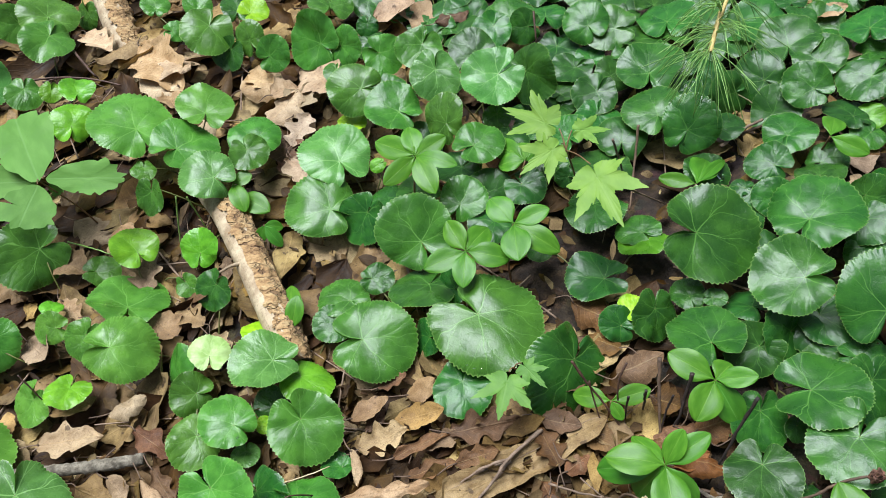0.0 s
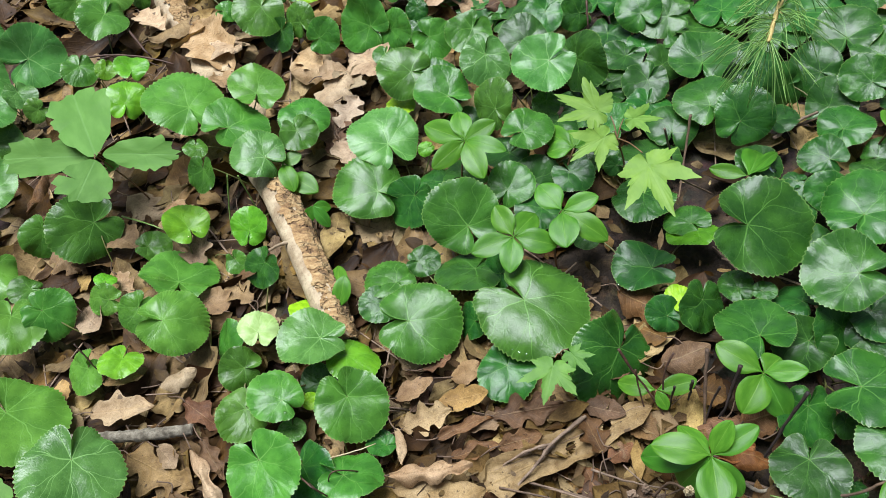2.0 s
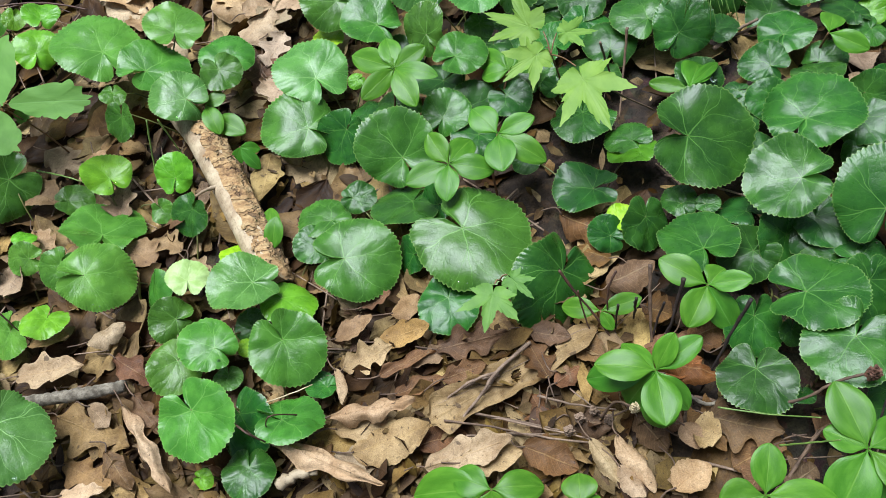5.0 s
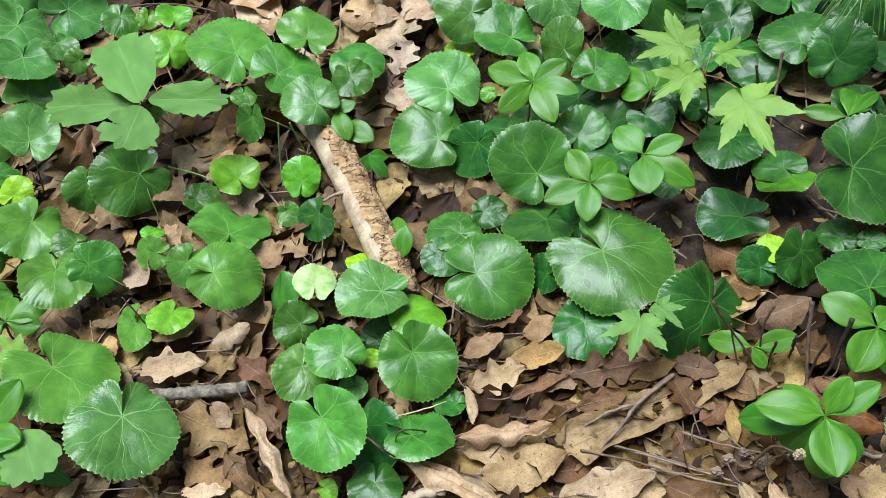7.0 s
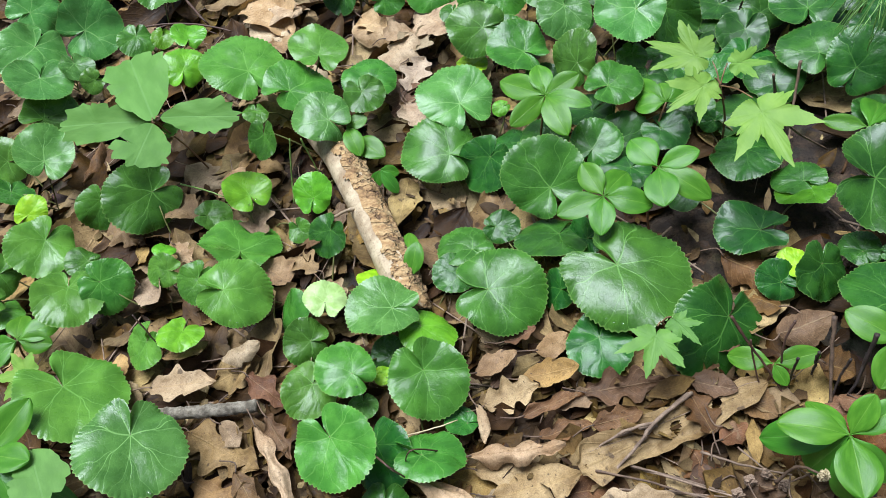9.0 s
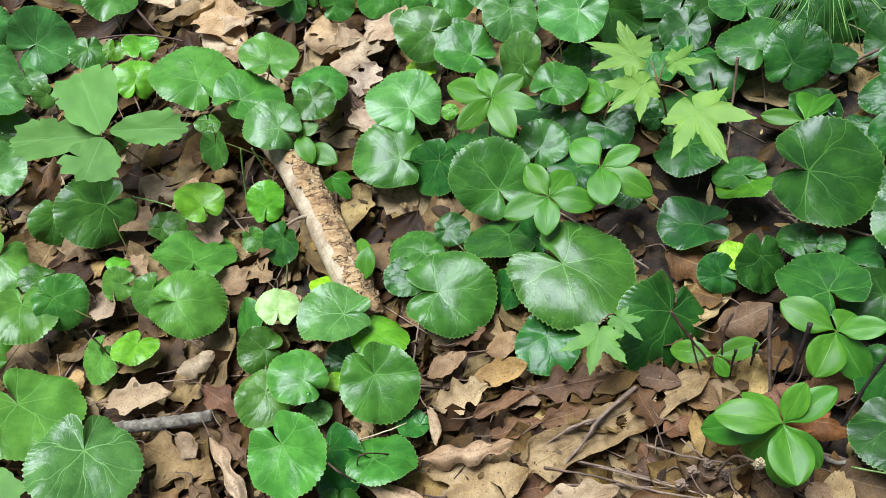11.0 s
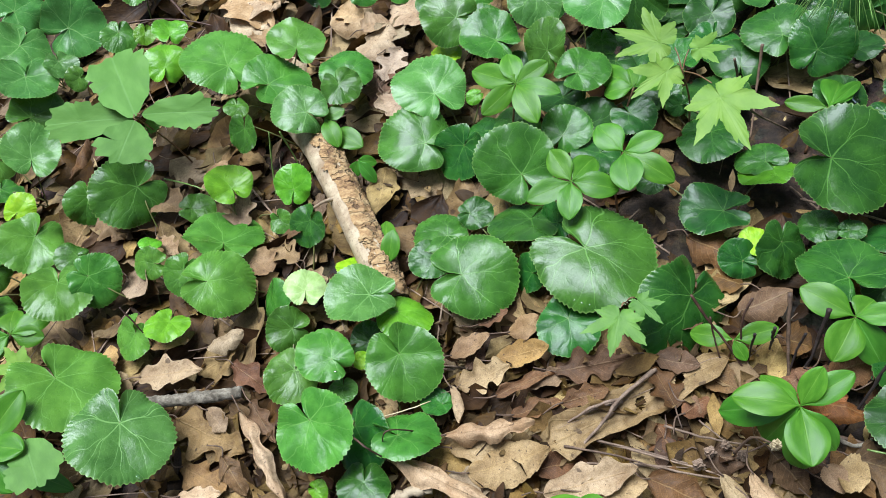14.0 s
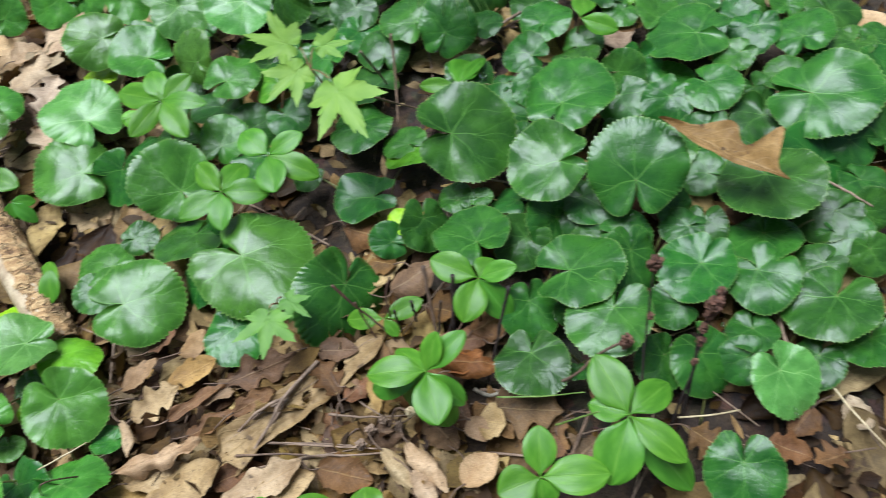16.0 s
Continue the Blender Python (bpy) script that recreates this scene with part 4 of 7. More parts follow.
twig("tan", [(-0.020, 0.200, 0.015), (0.009, 0.185, 0.014), (0.039, 0.169, 0.010)], 0.0010)
twig("tan", [(0.031, 0.199, 0.015), (0.056, 0.183, 0.016), (0.085, 0.171, 0.012)], 0.0010)
twig("tan", [(-0.032, 0.186, 0.012), (-0.002, 0.177, 0.012), (0.039, 0.166, 0.010)], 0.0009)
twig("straw", [(-0.171, 0.241, 0.060), (-0.149, 0.240, 0.064), (-0.133, 0.244, 0.060)], 0.0006)
twig("dark", [(0.076, 0.273, 0.065), (0.085, 0.259, 0.045), (0.096, 0.244, 0.024), (0.106, 0.225, 0.002)], 0.0012)
twig("dark", [(0.119, 0.263, 0.055), (0.109, 0.254, 0.040), (0.103, 0.236, 0.002)], 0.0010)
twig("dark", [(0.086, 0.259, 0.050), (0.087, 0.250, 0.030), (0.090, 0.234, 0.002)], 0.0008)
twig("brown", [(0.147, 0.262, 0.050), (0.139, 0.239, 0.025), (0.132, 0.214, 0.000)], 0.0017)
twig("black", [(0.192, 0.195, 0.085), (0.175, 0.185, 0.045), (0.153, 0.169, 0.000)], 0.0017)
twig("black", [(0.147, 0.232, 0.040), (0.141, 0.228, 0.020), (0.132, 0.218, 0.000)], 0.0013)
twig("black", [(0.159, 0.234, 0.040), (0.148, 0.220, 0.020), (0.138, 0.216, 0.000)], 0.0013)
twig("brown", [(0.145, 0.165, 0.006), (0.175, 0.146, 0.012), (0.206, 0.132, 0.035), (0.228, 0.131, 0.055), (0.246, 0.126, 0.070)], 0.0014)
twig("black", [(0.229, 0.071, -0.005), (0.248, 0.106, 0.050), (0.262, 0.127, 0.090), (0.271, 0.140, 0.125)], 0.0012)
twig("black", [(0.248, 0.066, -0.005), (0.261, 0.079, 0.015), (0.278, 0.091, 0.050), (0.290, 0.103, 0.080), (0.300, 0.110, 0.105)], 0.0014)
twig("black", [(0.266, 0.077, 0.005), (0.277, 0.088, 0.035), (0.286, 0.101, 0.070), (0.292, 0.107, 0.090)], 0.0011)
twig("black", [(0.258, 0.070, -0.004), (0.272, 0.084, 0.030), (0.288, 0.102, 0.075), (0.304, 0.112, 0.110)], 0.0011)
twig("tan", [(0.458, 0.187, 0.040), (0.465, 0.161, 0.044), (0.474, 0.143, 0.040)], 0.0012)
twig("straw", [(0.369, 0.048, 0.015), (0.367, 0.019, 0.020), (0.376, -0.013, 0.010)], 0.0007)
twig("straw", [(0.262, 0.076, 0.015), (0.282, 0.066, 0.020), (0.303, 0.061, 0.015)], 0.0008)
twig("green", [(0.152, 0.145, 0.030), (0.180, 0.127, 0.040), (0.204, 0.110, 0.060)], 0.0007)
twig("green", [(0.180, 0.107, 0.030), (0.192, 0.099, 0.050), (0.204, 0.091, 0.070)], 0.0008)
twig("brown", [(0.181, 0.088, 0.006), (0.208, 0.107, 0.020), (0.220, 0.111, 0.030)], 0.0015)
twig("dark", [(-0.147, 0.236, 0.020), (-0.171, 0.229, 0.060), (-0.187, 0.225, 0.010)], 0.0007)
twig("dark", [(-0.199, 0.233, 0.060), (-0.186, 0.218, 0.065), (-0.178, 0.215, 0.040)], 0.0009)
twig("dark", [(-0.412, 0.413, 0.060), (-0.405, 0.401, 0.040), (-0.404, 0.395, 0.015)], 0.0008)
twig("dark", [(-0.458, 0.894, 0.030), (-0.417, 0.887, 0.030), (-0.372, 0.858, 0.020)], 0.0012)
twig("dark", [(-0.503, 0.908, 0.030), (-0.445, 0.895, 0.032), (-0.390, 0.872, 0.030), (-0.351, 0.854, 0.020)], 0.0016)
twig("dark", [(-0.419, 0.946, 0.030), (-0.391, 0.890, 0.030), (-0.384, 0.881, 0.020)], 0.0019)
twig("green", [(-0.383, 0.572, 0.050), (-0.351, 0.548, 0.055), (-0.334, 0.538, 0.050)], 0.0009)
twig("green", [(-0.259, 0.584, 0.060), (-0.273, 0.564, 0.020), (-0.277, 0.546, 0.005)], 0.0009)
twig("green", [(-0.247, 0.579, 0.060), (-0.246, 0.574, 0.030), (-0.243, 0.566, 0.005)], 0.0009)
twig("brown", [(0.222, 0.505, 0.060), (0.212, 0.485, 0.030), (0.193, 0.447, 0.004)], 0.0014)
twig("brown", [(0.161, 0.415, 0.100), (0.192, 0.433, 0.050), (0.226, 0.439, 0.010)], 0.0012)
twig("tan", [(0.185, 0.478, 0.080), (0.198, 0.490, 0.030), (0.204, 0.494, 0.005)], 0.0013)
twig("tan", [(0.305, 0.486, 0.015), (0.330, 0.495, 0.020), (0.359, 0.505, 0.016)], 0.0022)
twig("brown", [(0.320, 0.498, 0.010), (0.345, 0.499, 0.012), (0.360, 0.502, 0.010)], 0.0018)
twig("dark", [(0.168, 0.683, 0.090), (0.163, 0.660, 0.070), (0.167, 0.657, 0.030), (0.166, 0.646, 0.005)], 0.0012)
twig("tan", [(-0.049, 0.174, 0.010), (-0.002, 0.177, 0.015), (0.038, 0.160, 0.015), (0.062, 0.152, 0.008)], 0.0011)
twig("tan", [(-0.019, 0.200, 0.012), (0.013, 0.181, 0.015), (0.055, 0.158, 0.010)], 0.0011)
twig("black", [(0.126, 0.238, 0.050), (0.125, 0.237, 0.035), (0.124, 0.235, 0.020)], 0.0016)
twig("black", [(0.111, 0.237, 0.050), (0.110, 0.237, 0.030), (0.110, 0.237, 0.005)], 0.0013)
twig("black", [(0.163, 0.237, 0.060), (0.155, 0.228, 0.030), (0.147, 0.219, 0.000)], 0.0020)
twig("brown", [(0.108, 0.165, 0.020), (0.096, 0.168, 0.016), (0.081, 0.167, 0.012), (0.068, 0.173, 0.012)], 0.0008)
twig("tan", [(0.057, 0.197, 0.014), (0.064, 0.184, 0.016), (0.073, 0.173, 0.012)], 0.0007)
twig("grey", [(0.141, 0.165, 0.012), (0.150, 0.153, 0.016), (0.165, 0.156, 0.010)], 0.0015)

twig("tan", [(0.039, 0.242, 0.020), (0.005, 0.223, 0.026), (-0.011, 0.210, 0.024), (-0.035, 0.196, 0.016)], 0.0016)
twig("tan", [(0.005, 0.223, 0.026), (-0.016, 0.221, 0.028), (-0.040, 0.217, 0.018)], 0.0013)
twig("brown", [(-0.045, 0.200, 0.020), (-0.008, 0.182, 0.022), (0.019, 0.167, 0.018)], 0.0009)

def seed_head(x, y, z, size, seed, material=BUD, label="withered brown seed head on a dry stalk"):
    rng = random.Random(seed)
    bm = bmesh.new()
    bmesh.ops.create_icosphere(bm, subdivisions=4, radius=size * 1.1, matrix=Matrix.Diagonal((0.8, 0.75, 1.3, 1)))
    drift = rng.uniform(0, 50)
    for v in bm.verts:
        knob = abs(noise.noise(v.co * (1.6 / size) + Vector((drift, 0, 0)))) * 1.5 + 0.4 * noise.noise(v.co * (4.5 / size))
        v.co *= 0.72 + 0.42 * knob
    me = bpy.data.meshes.new("seed_head")
    bm.to_mesh(me), bm.free()
    me.materials.append(material)
    ob = new("seed_head", me)
    ob.location = (x, y, z)
    return tagged(ob, label, "seed head")


seed_head(*(0.273, 0.142, 0.130), 0.006, 1)
seed_head(*(0.296, 0.107, 0.110), 0.007, 2)
seed_head(*(0.289, 0.103, 0.090), 0.004, 5)
seed_head(*(0.246, 0.125, 0.070), 0.006, 3)
seed_head(*(0.262, 0.125, 0.095), 0.003, 6)
seed_head(*(0.294, 0.106, 0.100), 0.0045, 8)
seed_head(*(0.286, 0.099, 0.080), 0.004, 9)
seed_head(*(0.279, 0.093, 0.065), 0.003, 10)
seed_head(*(0.303, 0.111, 0.115), 0.004, 11)
twig("brown", [(0.071, 0.166, 0.020), (0.082, 0.166, 0.045), (0.091, 0.153, 0.060)], 0.0012)
twig("pale", [(-0.183, 0.189, 0.022), (-0.166, 0.191, 0.024), (-0.150, 0.190, 0.022)], 0.0048)
seed_head(*(0.091, 0.153, 0.060), 0.0045, 4, TWIG["straw"], "pale papery dried bud on a bent stem")
for spot, size in (((0.056, 0.172, 0.014), 0.005), ((0.068, 0.174, 0.016), 0.004), ((0.077, 0.165, 0.014), 0.0045), ((0.045, 0.165, 0.014), 0.005)):
    seed_head(*spot, size, int(size * 9000) + 7, TWIG["tan"], "crumpled tan dry flower remains on the litter")

# ---- galax ----
galax_rng = random.Random(21)
SPREAD = []


def galax_blade(radius, rng):
    """Round toothed blade, heart-shaped at the stalk: its two lobes nearly meet or overlap there."""
    notch = rng.choice((-0.10, -0.04, 0.0, 0.03, 0.08)) + rng.uniform(0, 0.05)
    end = math.pi - notch
    teeth = rng.randint(58, 68) if radius > 0.028 else rng.randint(40, 50)
    theta = np.linspace(-end, end, teeth * 5 + 1)
    p = [rng.uniform(0, 6.28) for _ in range(8)]
    wob = rng.uniform(0.012, 0.035)
    off = 0.31 + rng.uniform(-0.05, 0.06)
    wide = rng.uniform(1.0, 1.07)

    def reach(a):
        rho = off * np.cos(a) + np.sqrt(1 - (off * np.sin(a)) ** 2)
        gap = end - np.abs(a)
        rho = rho * (1 - 0.50 * np.exp(-(gap / 0.13) ** 1.5)) * (1 + 0.16 * np.exp(-((gap - 0.50) / 0.34) ** 2)) * (1 + (wide - 1) * np.sin(a) ** 2)
        return rho * (1 + wob * np.sin(2 * a + p[0]) + wob * 0.8 * np.sin(3 * a + p[1]) + 0.007 * np.sin(9 * a + p[4]) + 0.004 * np.sin(14 * a + p[6]))

    def saw(a):
        tooth = np.abs(((a / end) * teeth / 2 + 0.12 * np.sin(a * 7 + p[4])) % 1 - 0.5) * 2
        return (0.037 + 0.011 * np.sin(5 * a + p[5])) * (tooth ** 0.9 - 0.5)

    cup = rng.choice((-0.18, -0.13, -0.08, -0.04, 0.05)) + rng.uniform(-0.04, 0.04)
    wave, fold = rng.uniform(0.055, 0.11) * (0.85 if radius > 0.046 else 1.0), rng.uniform(0.02, 0.15)
    side, roll_edge = rng.uniform(-0.06, 0.06), rng.uniform(-0.06, 0.0)
    lap = rng.choice((-1, 1)) * rng.uniform(0.03, 0.06)

    def lift(f, a, x, y):
        r2 = x * x + y * y
        gap = end - np.abs(a)
        z = cup * r2 + 0.045 * (1 - np.exp(-r2 / 0.12)) + fold * (np.sqrt(x * x + 0.03) - 0.173) * (0.5 + 0.5 * np.clip(y + 0.6, 0, 1)) + side * x
        z = z + wave * f ** 2.2 * (0.7 * np.sin(2 * a + p[5]) + 0.9 * np.sin(3 * a + p[2]) + 0.5 * np.sin(5 * a + p[3]))
        z = z + 0.016 * f ** 5 * (np.sin(9 * a + p[6]) + 0.7 * np.sin(13 * a + p[7])) + 0.10 * np.exp(-gap / 0.6) * f + lap * np.sign(a) * np.exp(-gap / 0.25) * f
        swell = np.array([noise.noise(Vector((u * 1.9 + p[0] * 9, v * 1.9, p[1]))) for u, v in zip(x, y)])
        return z + 0.085 * f * swell + roll_edge * f ** 7

    rings = (0.1, 0.22, 0.36, 0.5, 0.62, 0.73, 0.82, 0.89, 0.95, 1.0)
    return theta, lambda a: 0.95 * reach(a), rings, lift, saw


GALAX_NAMES = {"d": "shaded dark green", "v": "lit light green", "n": "shaded deep green glossy", "m": "glossy green", "l": "light-veined green", "b": "fresh bright green", "y": "yellow-green", "p": "pale yellow-green"}


def galax_plant(x, y, tones):
    words = GALAX_NAMES[max(tones, key=lambda c: "mvlndbyp".index(c)) if len(tones) == 1 else tones[-1] if tones[-1] in "yp" else "m"]
    extra = " with yellowing young leaf" if ("y" in tones or "p" in tones) and len(tones) > 1 else ""
    first = "glossy green" if extra else words
    return base("galax_plant", x, y, ground_height(x, y), f"{first} galax plant with round toothed leaves{extra}", "galax plant", "galax plants on the forest floor")


def galax_leaf(plant, centre, normal, ahead, radius, tone):
    rng = galax_rng
    theta, reach, rings, lift, saw = galax_blade(radius, rng)
    me = polar_blade("leaf", theta, reach, rings, lift, GALAX[tone], False, radius, None, saw)
    SPREAD.append((centre[0], centre[1], radius))
    way = Vector(ahead).normalized()
    joint = Vector(centre) - way * radius * 0.30
    m = basis(joint, way, normal)
    local = Matrix.Translation(plant.location).inverted() @ m
    leaf = part("leaf", me, plant, {"y": "yellow-green young leaf", "p": "pale yellow leaf", "b": "bright green young leaf"}.get(tone, ""), local)
    foot = Vector((plant.location.x + rng.uniform(-0.012, 0.012), plant.location.y + rng.uniform(-0.012, 0.012), plant.location.z))
    flat = (joint - foot) * Vector((1, 1, 0))
    if flat.length > 0.05:
        foot += flat * (1 - 0.05 / flat.length)
        foot.z = ground_height(foot.x, foot.y)
    knee = foot.lerp(joint, 0.5) + Vector((rng.uniform(-0.006, 0.006), rng.uniform(-0.006, 0.006), 0.008))
    down = joint - Vector(normal).normalized() * 0.007 + way * -0.003
    back = m.inverted()
    part("leaf_stalk", tube("leaf_stalk", [back @ q for q in (foot, knee, down, joint)], 0.00085, PETIOLE, 4, 6, 0.9), leaf)
    return leaf


p = galax_plant(-0.637, 0.997, "l")
galax_leaf(p, (-0.637, 0.997, 0.048), (0.586, -0.427, 0.688), (0.708, 0.684, -0.178), 0.0383, "l")
p = galax_plant(-0.580, 0.850, "lm")
galax_leaf(p, (-0.613, 0.873, 0.059), (0.607, -0.198, 0.770), (-0.302, -0.953, -0.007), 0.0446, "l")
galax_leaf(p, (-0.597, 0.819, 0.047), (0.581, 0.034, 0.813), (0.146, -0.987, -0.064), 0.0417, "l")
galax_leaf(p, (-0.559, 0.850, 0.036), (0.570, -0.131, 0.811), (0.374, -0.838, -0.398), 0.0222, "l")
galax_leaf(p, (-0.542, 0.923, 0.042), (0.125, -0.802, 0.584), (0.973, 0.214, 0.086), 0.0453, "l")
galax_leaf(p, (-0.591, 0.786, 0.022), (0.568, -0.454, 0.686), (0.754, 0.622, -0.212), 0.0362, "m")
p = galax_plant(-0.460, 0.869, "bmv")
galax_leaf(p, (-0.481, 0.877, 0.032), (0.520, -0.252, 0.817), (-0.051, -0.963, -0.264), 0.0243, "m")
galax_leaf(p, (-0.441, 0.861, 0.033), (0.473, -0.437, 0.765), (-0.157, -0.896, -0.415), 0.0148, "b")
galax_leaf(p, (-0.445, 0.951, 0.052), (0.523, -0.112, 0.845), (-0.278, -0.960, 0.044), 0.0370, "v")
galax_leaf(p, (-0.402, 0.846, 0.037), (0.476, -0.087, 0.875), (-0.010, 0.995, 0.104), 0.0225, "b")
galax_leaf(p, (-0.529, 0.807, 0.038), (0.001, -0.741, 0.672), (-0.983, -0.124, -0.135), 0.0162, "v")
p = galax_plant(-0.575, 0.649, "lmvy")
galax_leaf(p, (-0.555, 0.673, 0.056), (0.595, -0.193, 0.780), (-0.009, 0.969, 0.246), 0.0351, "l")
galax_leaf(p, (-0.620, 0.660, 0.021), (0.542, 0.272, 0.795), (0.299, -0.947, 0.120), 0.0269, "m")
galax_leaf(p, (-0.568, 0.603, 0.041), (0.109, -0.633, 0.767), (0.747, 0.561, 0.356), 0.0195, "y")
galax_leaf(p, (-0.639, 0.713, 0.031), (0.111, -0.683, 0.722), (-0.960, 0.114, 0.256), 0.0294, "v")
galax_leaf(p, (-0.493, 0.596, 0.026), (0.479, -0.635, 0.606), (-0.270, -0.763, -0.587), 0.0258, "m")
p = galax_plant(-0.550, 0.503, "mv")
galax_leaf(p, (-0.544, 0.544, 0.041), (0.595, -0.279, 0.754), (-0.421, -0.907, -0.003), 0.0345, "v")
galax_leaf(p, (-0.503, 0.525, 0.026), (0.547, 0.058, 0.835), (-0.827, -0.121, 0.550), 0.0185, "m")
galax_leaf(p, (-0.591, 0.517, 0.045), (0.590, -0.552, 0.590), (-0.787, -0.557, 0.266), 0.0260, "v")
galax_leaf(p, (-0.584, 0.483, 0.051), (0.634, -0.155, 0.758), (-0.773, -0.150, 0.616), 0.0171, "v")
galax_leaf(p, (-0.580, 0.479, 0.030), (0.555, 0.240, 0.796), (0.284, -0.955, 0.090), 0.0209, "v")
galax_leaf(p, (-0.498, 0.471, 0.042), (0.529, 0.201, 0.825), (0.225, -0.970, 0.092), 0.0344, "v")
p = galax_plant(-0.400, 0.779, "b")
galax_leaf(p, (-0.400, 0.779, 0.044), (0.448, -0.463, 0.765), (0.173, 0.884, 0.434), 0.0269, "b")
p = galax_plant(-0.271, 0.688, "v")
galax_leaf(p, (-0.308, 0.715, 0.071), (0.419, -0.205, 0.884), (-0.315, 0.881, 0.354), 0.0484, "v")
galax_leaf(p, (-0.304, 0.654, 0.045), (0.413, -0.024, 0.910), (-0.003, -1.000, -0.025), 0.0144, "v")
galax_leaf(p, (-0.250, 0.667, 0.055), (0.368, -0.117, 0.922), (0.755, 0.616, -0.223), 0.0388, "v")
galax_leaf(p, (-0.223, 0.716, 0.059), (0.345, -0.144, 0.927), (0.089, 0.989, 0.120), 0.0344, "v")
p = galax_plant(-0.223, 0.610, "blm")
galax_leaf(p, (-0.225, 0.607, 0.059), (0.301, -0.393, 0.869), (-0.709, 0.517, 0.479), 0.0306, "l")
galax_leaf(p, (-0.179, 0.629, 0.048), (0.260, -0.368, 0.893), (0.276, -0.858, -0.433), 0.0222, "m")
galax_leaf(p, (-0.249, 0.539, 0.023), (-0.199, -0.581, 0.789), (0.266, 0.743, 0.614), 0.0221, "b")
galax_leaf(p, (-0.295, 0.611, 0.042), (-0.431, -0.530, 0.730), (-0.296, -0.682, -0.669), 0.0219, "m")
galax_leaf(p, (-0.173, 0.667, 0.043), (0.289, -0.165, 0.943), (0.126, 0.983, 0.134), 0.0310, "m")
p = galax_plant(-0.318, 0.522, "bmv")
galax_leaf(p, (-0.315, 0.550, 0.039), (0.415, -0.198, 0.888), (-0.345, 0.869, 0.355), 0.0257, "b")
galax_leaf(p, (-0.362, 0.548, 0.017), (0.448, -0.195, 0.872), (0.893, 0.053, -0.447), 0.0198, "m")
galax_leaf(p, (-0.327, 0.494, 0.024), (0.396, 0.336, 0.855), (-0.159, 0.942, -0.297), 0.0421, "v")
galax_leaf(p, (-0.266, 0.497, 0.017), (-0.129, -0.560, 0.818), (0.301, -0.808, -0.506), 0.0131, "m")
p = galax_plant(-0.253, 0.422, "mnpvy")
galax_leaf(p, (-0.237, 0.477, 0.023), (-0.361, -0.470, 0.806), (-0.726, -0.401, -0.559), 0.0227, "n")
galax_leaf(p, (-0.193, 0.418, 0.017), (0.307, 0.306, 0.901), (-0.011, 0.948, -0.318), 0.0200, "y")
galax_leaf(p, (-0.238, 0.399, 0.035), (0.338, -0.125, 0.933), (0.087, 0.991, 0.101), 0.0195, "p")
galax_leaf(p, (-0.277, 0.395, 0.019), (-0.586, -0.271, 0.763), (-0.402, 0.915, 0.017), 0.0288, "m")
galax_leaf(p, (-0.318, 0.420, 0.049), (0.424, -0.205, 0.882), (0.902, 0.007, -0.432), 0.0344, "v")
p = galax_plant(-0.422, 0.546, "bm")
galax_leaf(p, (-0.437, 0.584, 0.035), (0.436, -0.650, 0.623), (-0.876, -0.466, 0.127), 0.0404, "m")
galax_leaf(p, (-0.407, 0.508, 0.030), (0.470, 0.192, 0.862), (-0.157, 0.979, -0.132), 0.0122, "b")
p = galax_plant(-0.409, 0.444, "bmv")
galax_leaf(p, (-0.370, 0.455, 0.029), (0.037, -0.541, 0.840), (-0.710, -0.606, -0.359), 0.0215, "m")
galax_leaf(p, (-0.406, 0.481, 0.030), (0.037, -0.555, 0.831), (-0.970, 0.181, 0.164), 0.0187, "v")
galax_leaf(p, (-0.383, 0.403, 0.026), (0.435, 0.315, 0.843), (-0.125, -0.907, 0.403), 0.0213, "b")
galax_leaf(p, (-0.426, 0.405, 0.017), (-0.335, -0.363, 0.870), (-0.755, -0.449, -0.478), 0.0233, "v")
galax_leaf(p, (-0.462, 0.476, 0.034), (0.317, -0.567, 0.760), (0.684, -0.418, -0.598), 0.0278, "v")
p = galax_plant(-0.484, 0.366, "v")
galax_leaf(p, (-0.476, 0.358, 0.037), (0.525, 0.226, 0.820), (0.661, -0.716, -0.226), 0.0498, "v")
p = galax_plant(-0.401, 0.283, "l")
galax_leaf(p, (-0.396, 0.280, 0.062), (0.515, 0.054, 0.856), (0.113, -0.994, -0.005), 0.0427, "l")
p = galax_plant(-0.177, 0.348, "blnvy")
galax_leaf(p, (-0.186, 0.367, 0.043), (0.295, 0.045, 0.955), (-0.952, 0.097, 0.289), 0.0322, "l")
galax_leaf(p, (-0.190, 0.338, 0.017), (-0.136, -0.421, 0.897), (-0.317, 0.876, 0.363), 0.0162, "n")
galax_leaf(p, (-0.152, 0.346, 0.024), (0.264, 0.206, 0.942), (0.713, -0.699, -0.046), 0.0258, "b")
galax_leaf(p, (-0.196, 0.317, 0.017), (0.272, -0.145, 0.951), (-0.741, 0.599, 0.303), 0.0087, "y")
galax_leaf(p, (-0.221, 0.316, 0.046), (0.322, -0.067, 0.944), (-0.745, 0.597, 0.297), 0.0262, "v")
galax_leaf(p, (-0.121, 0.402, 0.017), (0.179, -0.216, 0.960), (-0.966, 0.148, 0.213), 0.0210, "n")
p = galax_plant(-0.055, 0.402, "mn")
galax_leaf(p, (-0.082, 0.364, 0.031), (0.120, -0.223, 0.967), (0.970, -0.180, -0.162), 0.0407, "m")
